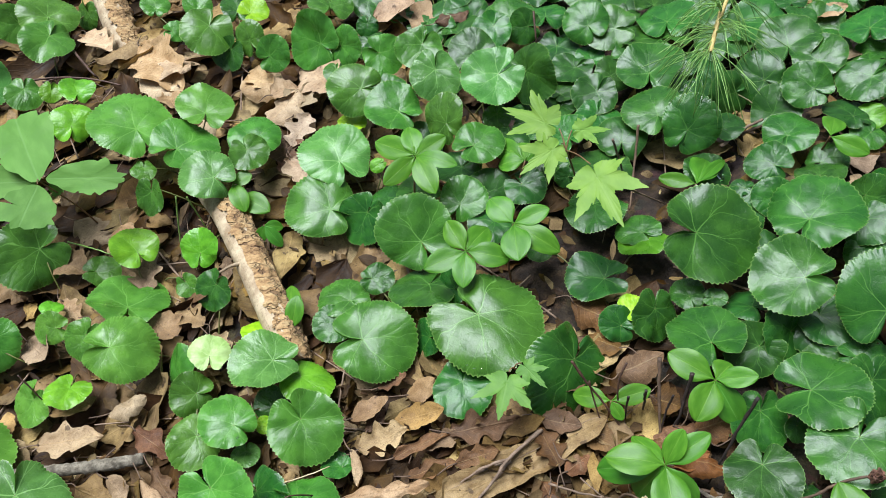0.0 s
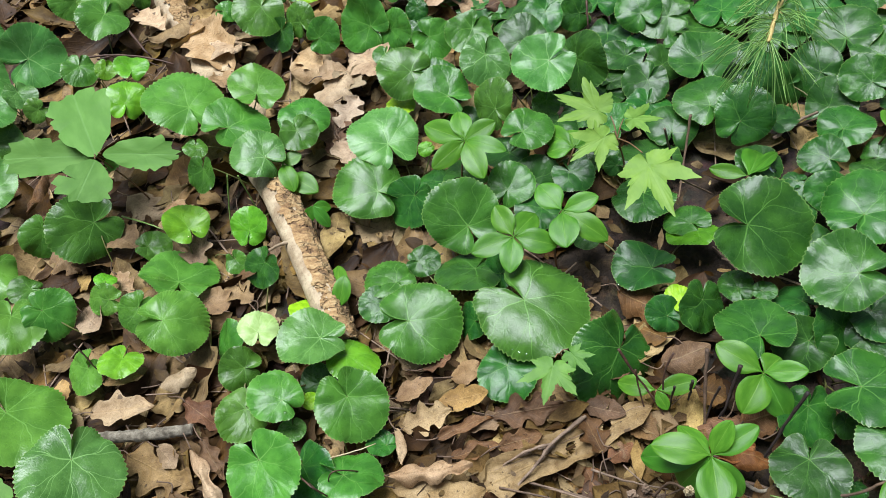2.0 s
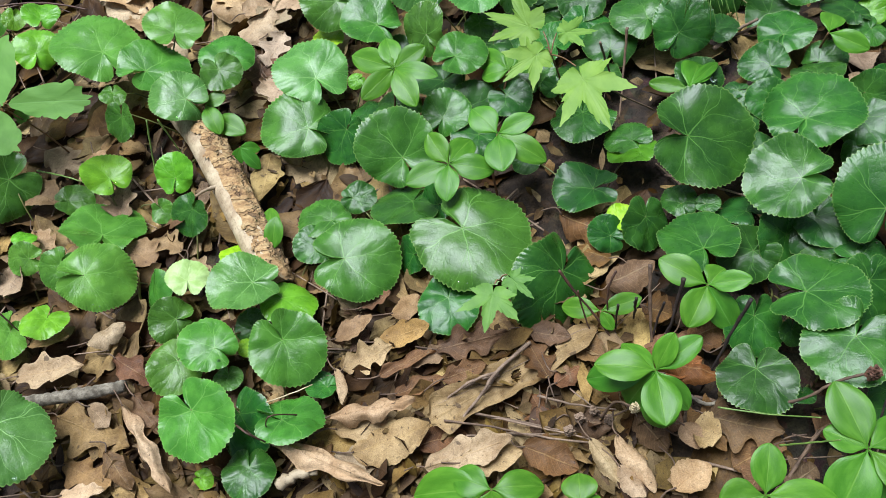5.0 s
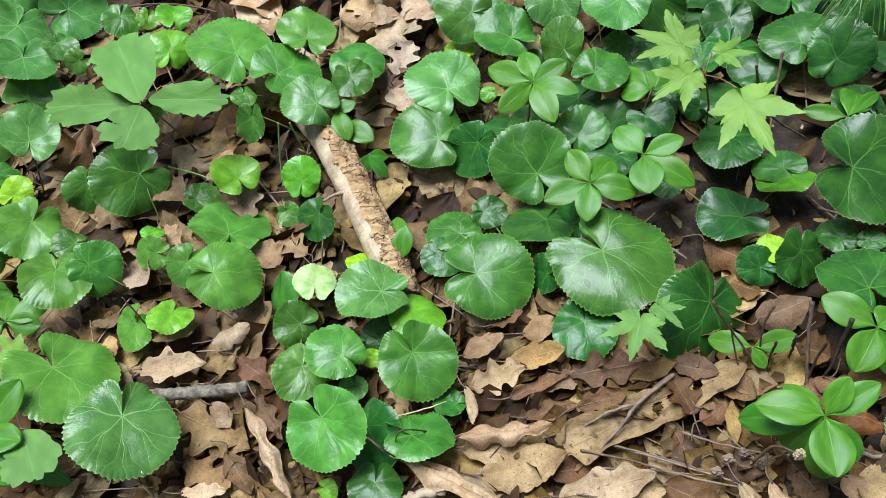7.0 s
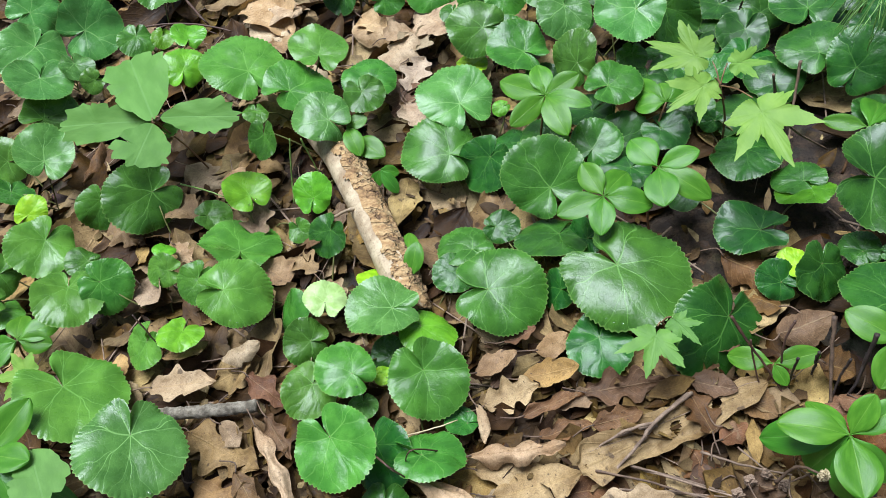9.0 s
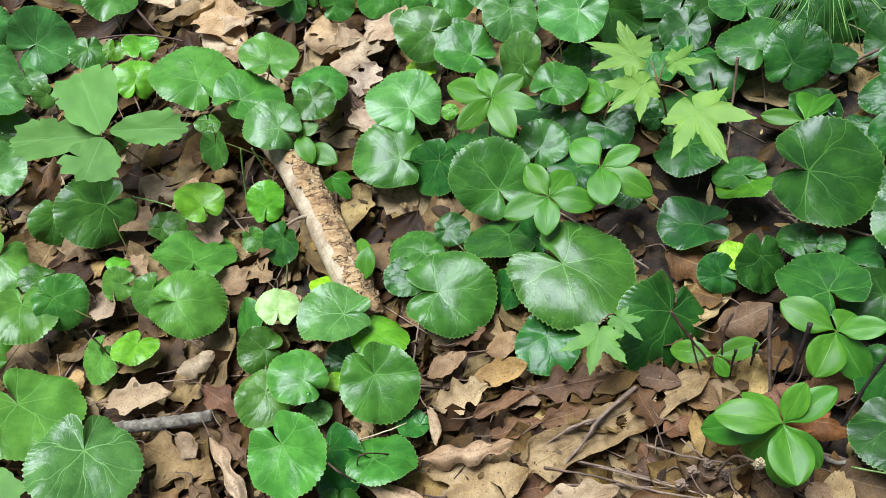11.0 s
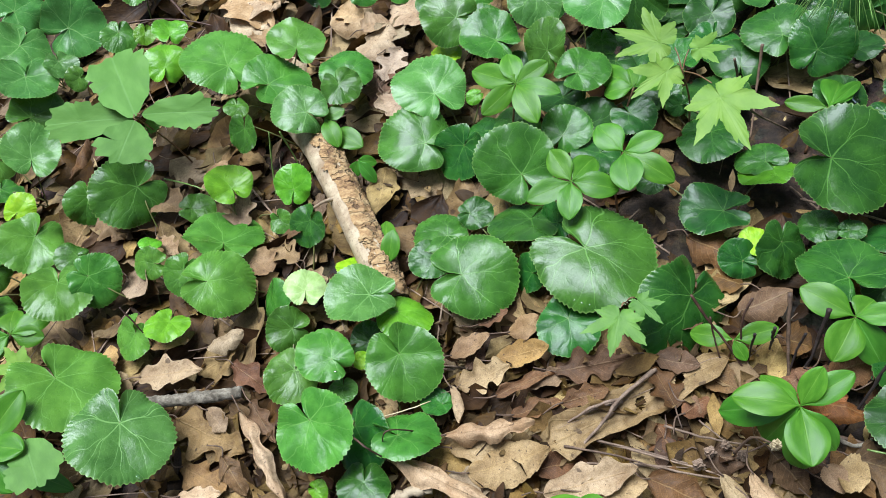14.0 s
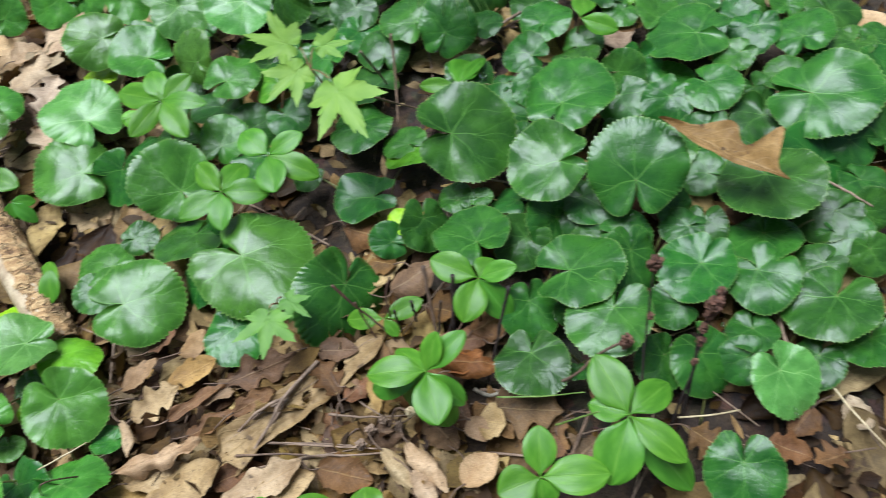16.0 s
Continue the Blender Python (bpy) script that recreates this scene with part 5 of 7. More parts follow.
galax_leaf(p, (-0.038, 0.360, 0.017), (-0.663, -0.247, 0.706), (-0.709, 0.508, -0.489), 0.0195, "n")
galax_leaf(p, (-0.107, 0.429, 0.018), (0.210, 0.035, 0.977), (-0.690, 0.713, 0.123), 0.0262, "m")
galax_leaf(p, (-0.030, 0.414, 0.017), (0.186, 0.353, 0.917), (-0.782, -0.513, 0.355), 0.0332, "n")
galax_leaf(p, (-0.071, 0.440, 0.017), (0.122, -0.223, 0.967), (0.968, -0.187, -0.165), 0.0174, "n")
galax_leaf(p, (-0.004, 0.405, 0.017), (-0.696, -0.263, 0.668), (-0.674, 0.559, -0.483), 0.0202, "n")
p = galax_plant(-0.246, 0.324, "lmv")
galax_leaf(p, (-0.264, 0.366, 0.023), (0.302, -0.506, 0.808), (-0.926, 0.047, 0.376), 0.0208, "m")
galax_leaf(p, (-0.259, 0.313, 0.028), (0.355, -0.122, 0.927), (-0.517, -0.851, 0.086), 0.0245, "v")
galax_leaf(p, (-0.215, 0.293, 0.019), (0.317, 0.274, 0.908), (0.014, -0.959, 0.284), 0.0132, "l")
p = galax_plant(-0.178, 0.248, "mnv")
galax_leaf(p, (-0.154, 0.292, 0.037), (0.159, -0.447, 0.880), (0.290, -0.831, -0.474), 0.0332, "m")
galax_leaf(p, (-0.137, 0.260, 0.017), (0.245, 0.315, 0.917), (-0.967, 0.142, 0.210), 0.0140, "n")
galax_leaf(p, (-0.200, 0.243, 0.034), (-0.360, -0.100, 0.927), (0.310, -0.945, 0.018), 0.0285, "n")
galax_leaf(p, (-0.159, 0.231, 0.039), (0.268, 0.365, 0.892), (0.963, -0.130, -0.236), 0.0270, "m")
galax_leaf(p, (-0.226, 0.243, 0.061), (-0.207, -0.292, 0.934), (0.378, -0.904, -0.199), 0.0332, "v")
galax_leaf(p, (-0.202, 0.199, 0.033), (0.150, 0.120, 0.981), (-0.230, -0.965, 0.120), 0.0208, "n")
p = galax_plant(-0.070, 0.555, "blmn")
galax_leaf(p, (-0.112, 0.544, 0.031), (0.178, -0.309, 0.934), (-0.702, 0.625, 0.341), 0.0392, "m")
galax_leaf(p, (-0.072, 0.515, 0.022), (-0.391, -0.528, 0.754), (-0.688, -0.377, -0.620), 0.0295, "n")
galax_leaf(p, (-0.086, 0.602, 0.042), (0.174, -0.245, 0.954), (-0.242, 0.928, 0.283), 0.0415, "l")
galax_leaf(p, (-0.044, 0.577, 0.031), (0.072, -0.435, 0.898), (-0.953, -0.295, -0.067), 0.0092, "b")
galax_leaf(p, (-0.037, 0.538, 0.017), (0.180, 0.158, 0.971), (-0.965, 0.222, 0.142), 0.0283, "n")
p = galax_plant(0.026, 0.508, "dmn")
galax_leaf(p, (-0.022, 0.471, 0.034), (-0.008, -0.510, 0.860), (-0.262, 0.831, 0.490), 0.0388, "m")
galax_leaf(p, (0.035, 0.505, 0.024), (-0.043, -0.393, 0.919), (0.694, 0.649, 0.310), 0.0257, "m")
galax_leaf(p, (-0.010, 0.540, 0.017), (0.103, -0.089, 0.991), (-0.631, 0.764, 0.134), 0.0254, "n")
galax_leaf(p, (0.052, 0.468, 0.017), (0.073, 0.136, 0.988), (-0.910, -0.397, 0.122), 0.0237, "d")
galax_leaf(p, (0.065, 0.513, 0.015), (-0.027, -0.517, 0.856), (0.966, 0.207, 0.156), 0.0259, "d")
galax_leaf(p, (0.036, 0.551, 0.017), (0.112, 0.139, 0.984), (-0.872, -0.461, 0.164), 0.0283, "d")
p = galax_plant(-0.033, 0.675, "dmny")
galax_leaf(p, (-0.061, 0.657, 0.029), (0.205, 0.041, 0.978), (0.149, 0.986, -0.073), 0.0172, "y")
galax_leaf(p, (-0.050, 0.678, 0.058), (0.184, -0.382, 0.906), (-0.962, 0.117, 0.245), 0.0329, "m")
galax_leaf(p, (-0.013, 0.643, 0.046), (0.174, -0.227, 0.958), (-0.666, 0.690, 0.285), 0.0337, "m")
galax_leaf(p, (-0.013, 0.705, 0.013), (-0.143, -0.392, 0.909), (0.653, 0.653, 0.384), 0.0278, "n")
galax_leaf(p, (0.006, 0.608, 0.012), (0.012, -0.332, 0.943), (-0.334, 0.888, 0.317), 0.0280, "d")
galax_leaf(p, (-0.069, 0.757, 0.024), (0.260, -0.106, 0.960), (-0.153, -0.986, -0.068), 0.0161, "m")
p = galax_plant(0.029, 0.309, "dmn")
galax_leaf(p, (0.024, 0.343, 0.039), (0.020, -0.016, 1.000), (0.613, -0.790, -0.025), 0.0515, "m")
galax_leaf(p, (-0.017, 0.298, 0.017), (0.046, -0.063, 0.997), (-0.258, -0.965, -0.049), 0.0270, "n")
galax_leaf(p, (0.076, 0.283, 0.025), (0.505, -0.516, 0.691), (-0.629, -0.769, -0.114), 0.0425, "n")
p = galax_plant(0.143, 0.360, "bdny")
galax_leaf(p, (0.130, 0.372, 0.017), (-0.035, 0.159, 0.987), (-0.928, 0.362, -0.091), 0.0301, "d")
galax_leaf(p, (0.152, 0.332, 0.017), (-0.101, 0.099, 0.990), (0.734, 0.679, 0.007), 0.0142, "y")
galax_leaf(p, (0.132, 0.321, 0.017), (0.030, -0.545, 0.838), (-0.734, 0.557, 0.389), 0.0173, "d")
galax_leaf(p, (0.185, 0.396, 0.019), (0.000, 0.346, 0.938), (-0.934, -0.334, 0.124), 0.0245, "b")
galax_leaf(p, (0.092, 0.423, 0.017), (-0.047, -0.058, 0.997), (-0.962, -0.267, -0.061), 0.0151, "d")
galax_leaf(p, (0.167, 0.316, 0.017), (0.424, -0.579, 0.696), (-0.259, -0.815, -0.519), 0.0251, "n")
p = galax_plant(0.160, 0.479, "dn")
galax_leaf(p, (0.157, 0.450, 0.018), (0.010, 0.267, 0.964), (-0.358, -0.899, 0.253), 0.0320, "n")
galax_leaf(p, (0.187, 0.413, 0.017), (-0.088, 0.134, 0.987), (-0.441, 0.884, -0.159), 0.0225, "n")
galax_leaf(p, (0.143, 0.501, 0.017), (-0.259, -0.630, 0.732), (-0.930, 0.368, -0.012), 0.0112, "d")
galax_leaf(p, (0.181, 0.505, 0.011), (-0.025, 0.141, 0.990), (-0.510, 0.850, -0.134), 0.0339, "d")
galax_leaf(p, (0.133, 0.526, 0.013), (-0.122, -0.145, 0.982), (0.138, 0.977, 0.161), 0.0227, "n")
p = galax_plant(-0.458, 1.034, "mv")
galax_leaf(p, (-0.448, 1.020, 0.055), (0.521, -0.213, 0.826), (0.037, 0.973, 0.228), 0.0424, "v")
galax_leaf(p, (-0.412, 1.040, 0.018), (-0.518, -0.608, 0.601), (-0.417, -0.435, -0.798), 0.0216, "m")
galax_leaf(p, (-0.515, 1.043, 0.037), (0.395, -0.801, 0.450), (-0.882, -0.194, 0.430), 0.0296, "v")
p = galax_plant(-0.270, 0.959, "v")
galax_leaf(p, (-0.303, 1.004, 0.029), (0.426, -0.246, 0.871), (0.096, 0.969, 0.227), 0.0218, "v")
galax_leaf(p, (-0.236, 0.951, 0.041), (0.368, -0.360, 0.857), (0.161, 0.933, 0.323), 0.0210, "v")
galax_leaf(p, (-0.271, 0.921, 0.033), (0.365, -0.494, 0.789), (0.924, 0.088, -0.372), 0.0162, "v")
p = galax_plant(-0.178, 0.867, "mny")
galax_leaf(p, (-0.219, 0.862, 0.058), (0.359, -0.364, 0.860), (-0.532, -0.836, -0.132), 0.0349, "m")
galax_leaf(p, (-0.201, 0.845, 0.029), (-0.156, -0.751, 0.642), (-0.756, -0.327, -0.566), 0.0229, "n")
galax_leaf(p, (-0.170, 0.850, 0.043), (-0.262, -0.728, 0.633), (-0.232, 0.684, 0.691), 0.0227, "m")
galax_leaf(p, (-0.156, 0.893, 0.048), (0.338, -0.159, 0.928), (0.753, 0.637, -0.165), 0.0209, "y")
galax_leaf(p, (-0.184, 0.946, 0.028), (0.328, -0.349, 0.878), (0.172, 0.936, 0.308), 0.0243, "n")
galax_leaf(p, (-0.139, 0.805, 0.040), (-0.272, -0.710, 0.650), (0.944, -0.065, 0.324), 0.0235, "m")
p = galax_plant(-0.046, 0.827, "dmn")
galax_leaf(p, (-0.087, 0.817, 0.035), (-0.465, -0.624, 0.628), (-0.646, 0.724, 0.243), 0.0382, "m")
galax_leaf(p, (-0.049, 0.787, 0.035), (-0.615, -0.510, 0.601), (0.744, -0.627, 0.230), 0.0269, "m")
galax_leaf(p, (-0.018, 0.812, 0.010), (-0.086, -0.013, 0.996), (0.269, -0.963, 0.010), 0.0234, "d")
galax_leaf(p, (-0.056, 0.881, 0.035), (0.281, 0.013, 0.960), (0.116, 0.992, -0.047), 0.0308, "m")
galax_leaf(p, (-0.017, 0.835, 0.019), (0.103, -0.599, 0.794), (-0.266, -0.786, -0.558), 0.0155, "n")
p = galax_plant(0.039, 0.756, "dmn")
galax_leaf(p, (-0.005, 0.748, 0.034), (0.067, -0.631, 0.773), (0.699, -0.523, -0.488), 0.0269, "m")
galax_leaf(p, (0.037, 0.735, 0.040), (0.101, -0.379, 0.920), (-0.653, -0.723, -0.226), 0.0300, "m")
galax_leaf(p, (0.035, 0.794, 0.010), (-0.233, 0.068, 0.970), (-0.972, -0.029, -0.231), 0.0189, "d")
galax_leaf(p, (0.053, 0.702, 0.011), (0.055, -0.355, 0.933), (-0.995, -0.093, 0.023), 0.0265, "n")
galax_leaf(p, (0.073, 0.799, 0.014), (-0.239, -0.277, 0.931), (-0.792, 0.610, -0.022), 0.0201, "n")
p = galax_plant(0.082, 0.639, "dlm")
galax_leaf(p, (0.043, 0.655, 0.061), (0.045, -0.495, 0.867), (-0.265, -0.843, -0.468), 0.0304, "l")
galax_leaf(p, (0.038, 0.599, 0.053), (-0.581, -0.477, 0.660), (-0.224, 0.873, 0.434), 0.0282, "m")
galax_leaf(p, (0.094, 0.693, 0.054), (0.023, -0.406, 0.913), (-0.653, 0.686, 0.322), 0.0288, "d")
galax_leaf(p, (0.099, 0.621, 0.067), (0.025, -0.322, 0.946), (-0.955, -0.288, -0.073), 0.0356, "l")
galax_leaf(p, (0.121, 0.668, 0.015), (0.085, 0.020, 0.996), (0.972, 0.217, -0.087), 0.0241, "d")
galax_leaf(p, (0.096, 0.596, 0.032), (-0.008, -0.397, 0.918), (-0.278, -0.881, -0.383), 0.0162, "m")
p = galax_plant(0.138, 0.745, "dn")
galax_leaf(p, (0.125, 0.724, 0.047), (-0.009, -0.424, 0.906), (-0.687, -0.655, -0.314), 0.0242, "n")
galax_leaf(p, (0.121, 0.699, 0.014), (0.049, 0.214, 0.976), (-0.889, 0.455, -0.055), 0.0203, "d")
galax_leaf(p, (0.164, 0.725, 0.040), (-0.404, -0.670, 0.623), (-0.878, 0.476, -0.057), 0.0217, "n")
galax_leaf(p, (0.159, 0.759, 0.040), (0.022, -0.240, 0.971), (0.282, 0.933, 0.224), 0.0298, "n")
galax_leaf(p, (0.104, 0.774, 0.016), (-0.109, -0.000, 0.994), (0.992, -0.068, 0.108), 0.0352, "d")
galax_leaf(p, (0.154, 0.793, 0.010), (0.029, -0.294, 0.955), (0.874, 0.471, 0.118), 0.0255, "n")
p = galax_plant(0.174, 0.634, "dn")
galax_leaf(p, (0.148, 0.636, 0.044), (-0.837, -0.239, 0.493), (0.362, -0.917, 0.170), 0.0355, "n")
galax_leaf(p, (0.129, 0.611, 0.011), (0.064, 0.195, 0.979), (-0.853, -0.499, 0.155), 0.0201, "n")
galax_leaf(p, (0.164, 0.608, 0.013), (0.188, 0.082, 0.979), (-0.966, -0.166, 0.199), 0.0236, "d")
galax_leaf(p, (0.199, 0.654, 0.017), (0.022, -0.012, 1.000), (-0.935, -0.354, 0.017), 0.0257, "d")
galax_leaf(p, (0.209, 0.602, 0.017), (-0.102, -0.295, 0.950), (-0.713, -0.644, -0.277), 0.0267, "d")
galax_leaf(p, (0.195, 0.693, 0.017), (0.029, -0.040, 0.999), (-0.304, -0.952, -0.030), 0.0284, "d")
p = galax_plant(0.068, 0.553, "m")
galax_leaf(p, (0.068, 0.553, 0.048), (0.102, -0.091, 0.991), (0.923, 0.380, -0.060), 0.0280, "m")
p = galax_plant(0.239, 0.747, "dn")
galax_leaf(p, (0.199, 0.748, 0.033), (0.050, -0.013, 0.999), (0.294, 0.956, -0.002), 0.0263, "n")
galax_leaf(p, (0.244, 0.737, 0.014), (-0.194, -0.197, 0.961), (0.707, 0.651, 0.277), 0.0321, "n")
galax_leaf(p, (0.233, 0.700, 0.045), (-0.154, -0.478, 0.865), (-0.184, 0.874, 0.450), 0.0278, "n")
galax_leaf(p, (0.237, 0.816, 0.015), (-0.094, -0.079, 0.992), (-0.524, -0.844, -0.117), 0.0248, "d")
galax_leaf(p, (0.263, 0.794, 0.013), (0.091, -0.235, 0.968), (-0.991, 0.077, 0.112), 0.0310, "n")
galax_leaf(p, (0.255, 0.687, 0.035), (-0.151, -0.383, 0.911), (-0.918, 0.396, 0.014), 0.0305, "n")
p = galax_plant(0.311, 0.671, "dn")
galax_leaf(p, (0.305, 0.670, 0.022), (-0.022, 0.107, 0.994), (-0.322, 0.941, -0.108), 0.0438, "n")
galax_leaf(p, (0.330, 0.690, 0.026), (-0.047, 0.080, 0.996), (0.381, 0.923, -0.056), 0.0375, "n")
galax_leaf(p, (0.277, 0.611, 0.031), (-0.069, -0.020, 0.997), (0.364, 0.930, 0.044), 0.0372, "n")
galax_leaf(p, (0.246, 0.632, 0.016), (0.151, -0.510, 0.847), (0.891, 0.440, 0.106), 0.0238, "d")
galax_leaf(p, (0.372, 0.690, 0.019), (-0.115, 0.005, 0.993), (-0.967, -0.230, -0.110), 0.0323, "d")
galax_leaf(p, (0.337, 0.733, 0.014), (0.319, -0.126, 0.939), (0.802, 0.564, -0.197), 0.0335, "n")
p = galax_plant(0.402, 0.611, "dn")
galax_leaf(p, (0.382, 0.641, 0.017), (-0.173, -0.066, 0.983), (0.397, 0.909, 0.131), 0.0366, "d")
galax_leaf(p, (0.415, 0.642, 0.024), (-0.146, 0.059, 0.987), (-0.802, 0.577, -0.153), 0.0390, "n")
galax_leaf(p, (0.430, 0.595, 0.030), (-0.246, -0.076, 0.966), (0.416, 0.892, 0.176), 0.0350, "n")
galax_leaf(p, (0.382, 0.565, 0.018), (-0.372, -0.473, 0.798), (-0.585, 0.788, 0.194), 0.0297, "d")
p = galax_plant(0.468, 0.540, "n")
galax_leaf(p, (0.445, 0.557, 0.032), (-0.269, -0.055, 0.962), (0.431, 0.886, 0.171), 0.0297, "n")
galax_leaf(p, (0.476, 0.583, 0.011), (0.044, -0.000, 0.999), (0.994, -0.105, -0.043), 0.0343, "n")
galax_leaf(p, (0.467, 0.507, 0.031), (-0.330, -0.085, 0.940), (-0.943, -0.015, -0.332), 0.0275, "n")
galax_leaf(p, (0.408, 0.515, 0.038), (-0.414, -0.429, 0.803), (-0.557, 0.817, 0.150), 0.0257, "n")
galax_leaf(p, (0.509, 0.554, 0.017), (-0.181, 0.202, 0.962), (-0.705, 0.655, -0.270), 0.0221, "n")
galax_leaf(p, (0.502, 0.523, 0.012), (0.191, -0.195, 0.962), (-0.869, -0.489, 0.073), 0.0323, "n")
p = galax_plant(0.258, 0.547, "dn")
galax_leaf(p, (0.256, 0.546, 0.033), (-0.103, -0.096, 0.990), (-0.045, 0.995, 0.092), 0.0336, "n")
galax_leaf(p, (0.293, 0.538, 0.012), (-0.111, -0.291, 0.950), (0.440, 0.843, 0.310), 0.0187, "d")
galax_leaf(p, (0.217, 0.536, 0.017), (-0.112, -0.223, 0.968), (0.331, 0.911, 0.248), 0.0285, "d")
galax_leaf(p, (0.281, 0.507, 0.040), (-0.342, -0.616, 0.710), (0.654, 0.386, 0.650), 0.0307, "n")
galax_leaf(p, (0.295, 0.583, 0.014), (-0.091, -0.117, 0.989), (-0.019, 0.993, 0.116), 0.0205, "d")
galax_leaf(p, (0.204, 0.571, 0.012), (0.157, -0.189, 0.969), (-0.253, -0.956, -0.146), 0.0260, "n")
p = galax_plant(0.365, 0.513, "dn")
galax_leaf(p, (0.343, 0.549, 0.017), (0.366, -0.761, 0.535), (-0.925, -0.360, 0.121), 0.0281, "d")
galax_leaf(p, (0.380, 0.515, 0.017), (-0.380, -0.430, 0.819), (0.691, 0.456, 0.561), 0.0274, "d")
galax_leaf(p, (0.373, 0.475, 0.025), (-0.181, 0.064, 0.981), (0.765, 0.637, 0.100), 0.0281, "n")
p = galax_plant(0.324, 0.429, "dn")
galax_leaf(p, (0.331, 0.440, 0.029), (-0.294, -0.234, 0.927), (-0.530, 0.847, 0.046), 0.0228, "n")
galax_leaf(p, (0.299, 0.428, 0.017), (-0.135, 0.052, 0.989), (-0.879, 0.455, -0.144), 0.0123, "d")
galax_leaf(p, (0.370, 0.414, 0.028), (-0.063, 0.323, 0.944), (0.505, 0.827, -0.248), 0.0245, "n")
galax_leaf(p, (0.278, 0.459, 0.017), (0.170, -0.070, 0.983), (0.760, 0.644, -0.086), 0.0252, "d")
galax_leaf(p, (0.389, 0.431, 0.019), (-0.288, -0.076, 0.955), (0.954, 0.062, 0.293), 0.0201, "n")
galax_leaf(p, (0.277, 0.405, 0.012), (-0.113, -0.205, 0.972), (-0.038, 0.979, 0.202), 0.0338, "d")
p = galax_plant(0.541, 0.594, "dn")
galax_leaf(p, (0.517, 0.584, 0.032), (-0.203, 0.159, 0.966), (0.507, 0.861, -0.035), 0.0322, "n")
galax_leaf(p, (0.493, 0.629, 0.011), (-0.166, -0.301, 0.939), (0.897, 0.350, 0.271), 0.0243, "n")
galax_leaf(p, (0.560, 0.540, 0.014), (0.094, -0.355, 0.930), (-0.611, -0.758, -0.227), 0.0286, "d")
galax_leaf(p, (0.563, 0.641, 0.015), (-0.014, 0.229, 0.973), (-0.883, 0.454, -0.119), 0.0227, "d")
galax_leaf(p, (0.536, 0.664, 0.011), (-0.146, 0.071, 0.987), (-0.168, -0.985, 0.046), 0.0319, "n")
galax_leaf(p, (0.579, 0.508, 0.012), (0.012, -0.173, 0.985), (-0.958, -0.284, -0.038), 0.0303, "n")
p = galax_plant(0.476, 0.432, "bdn")
galax_leaf(p, (0.457, 0.470, 0.017), (-0.404, -0.229, 0.886), (0.799, -0.560, 0.219), 0.0161, "b")
galax_leaf(p, (0.497, 0.459, 0.014), (-0.289, -0.413, 0.864), (-0.213, 0.907, 0.362), 0.0342, "d")
galax_leaf(p, (0.538, 0.471, 0.014), (0.004, -0.296, 0.955), (-0.950, 0.298, 0.096), 0.0278, "d")
galax_leaf(p, (0.467, 0.381, 0.030), (-0.029, 0.167, 0.986), (-0.741, 0.658, -0.133), 0.0403, "n")
galax_leaf(p, (0.419, 0.379, 0.017), (-0.409, -0.557, 0.723), (-0.344, -0.640, -0.688), 0.0219, "n")
p = galax_plant(0.344, 0.334, "dn")
galax_leaf(p, (0.332, 0.360, 0.050), (-0.209, 0.057, 0.976), (0.785, 0.605, 0.133), 0.0421, "n")
galax_leaf(p, (0.281, 0.349, 0.017), (-0.207, -0.057, 0.977), (-0.889, 0.428, -0.163), 0.0235, "d")
galax_leaf(p, (0.360, 0.301, 0.010), (0.147, -0.387, 0.910), (0.890, -0.350, -0.293), 0.0184, "n")
galax_leaf(p, (0.398, 0.371, 0.028), (-0.004, -0.656, 0.754), (0.963, -0.205, -0.173), 0.0226, "n")
galax_leaf(p, (0.279, 0.301, 0.049), (-0.238, -0.052, 0.970), (-0.881, 0.431, -0.193), 0.0356, "n")
galax_leaf(p, (0.411, 0.322, 0.023), (-0.298, -0.290, 0.909), (-0.816, -0.416, -0.400), 0.0234, "n")
p = galax_plant(0.227, 0.310, "dn")
galax_leaf(p, (0.234, 0.361, 0.055), (0.100, -0.461, 0.882), (0.937, -0.254, -0.239), 0.0450, "n")
galax_leaf(p, (0.203, 0.332, 0.017), (-0.088, 0.031, 0.996), (-0.056, 0.998, -0.036), 0.0170, "n")
galax_leaf(p, (0.222, 0.314, 0.025), (-0.160, -0.059, 0.985), (0.915, -0.385, 0.125), 0.0105, "n")
galax_leaf(p, (0.246, 0.305, 0.017), (0.061, 0.445, 0.894), (-0.309, 0.860, -0.407), 0.0241, "d")
galax_leaf(p, (0.197, 0.280, 0.031), (0.014, 0.299, 0.954), (0.038, 0.953, -0.299), 0.0338, "n")
galax_leaf(p, (0.263, 0.267, 0.017), (0.444, -0.551, 0.706), (-0.895, -0.308, 0.323), 0.0271, "n")
p = galax_plant(0.253, 0.231, "dn")
galax_leaf(p, (0.230, 0.261, 0.017), (-0.330, -0.374, 0.867), (-0.920, -0.077, -0.383), 0.0251, "d")
galax_leaf(p, (0.294, 0.268, 0.017), (-0.245, -0.007, 0.969), (-0.445, -0.888, -0.119), 0.0277, "d")
galax_leaf(p, (0.208, 0.200, 0.020), (0.051, -0.410, 0.911), (-0.351, -0.861, -0.368), 0.0254, "n")
galax_leaf(p, (0.256, 0.200, 0.048), (-0.126, 0.226, 0.966), (0.904, -0.374, 0.205), 0.0366, "n")
galax_leaf(p, (0.299, 0.267, 0.017), (0.016, 0.057, 0.998), (-0.503, -0.862, 0.057), 0.0241, "d")
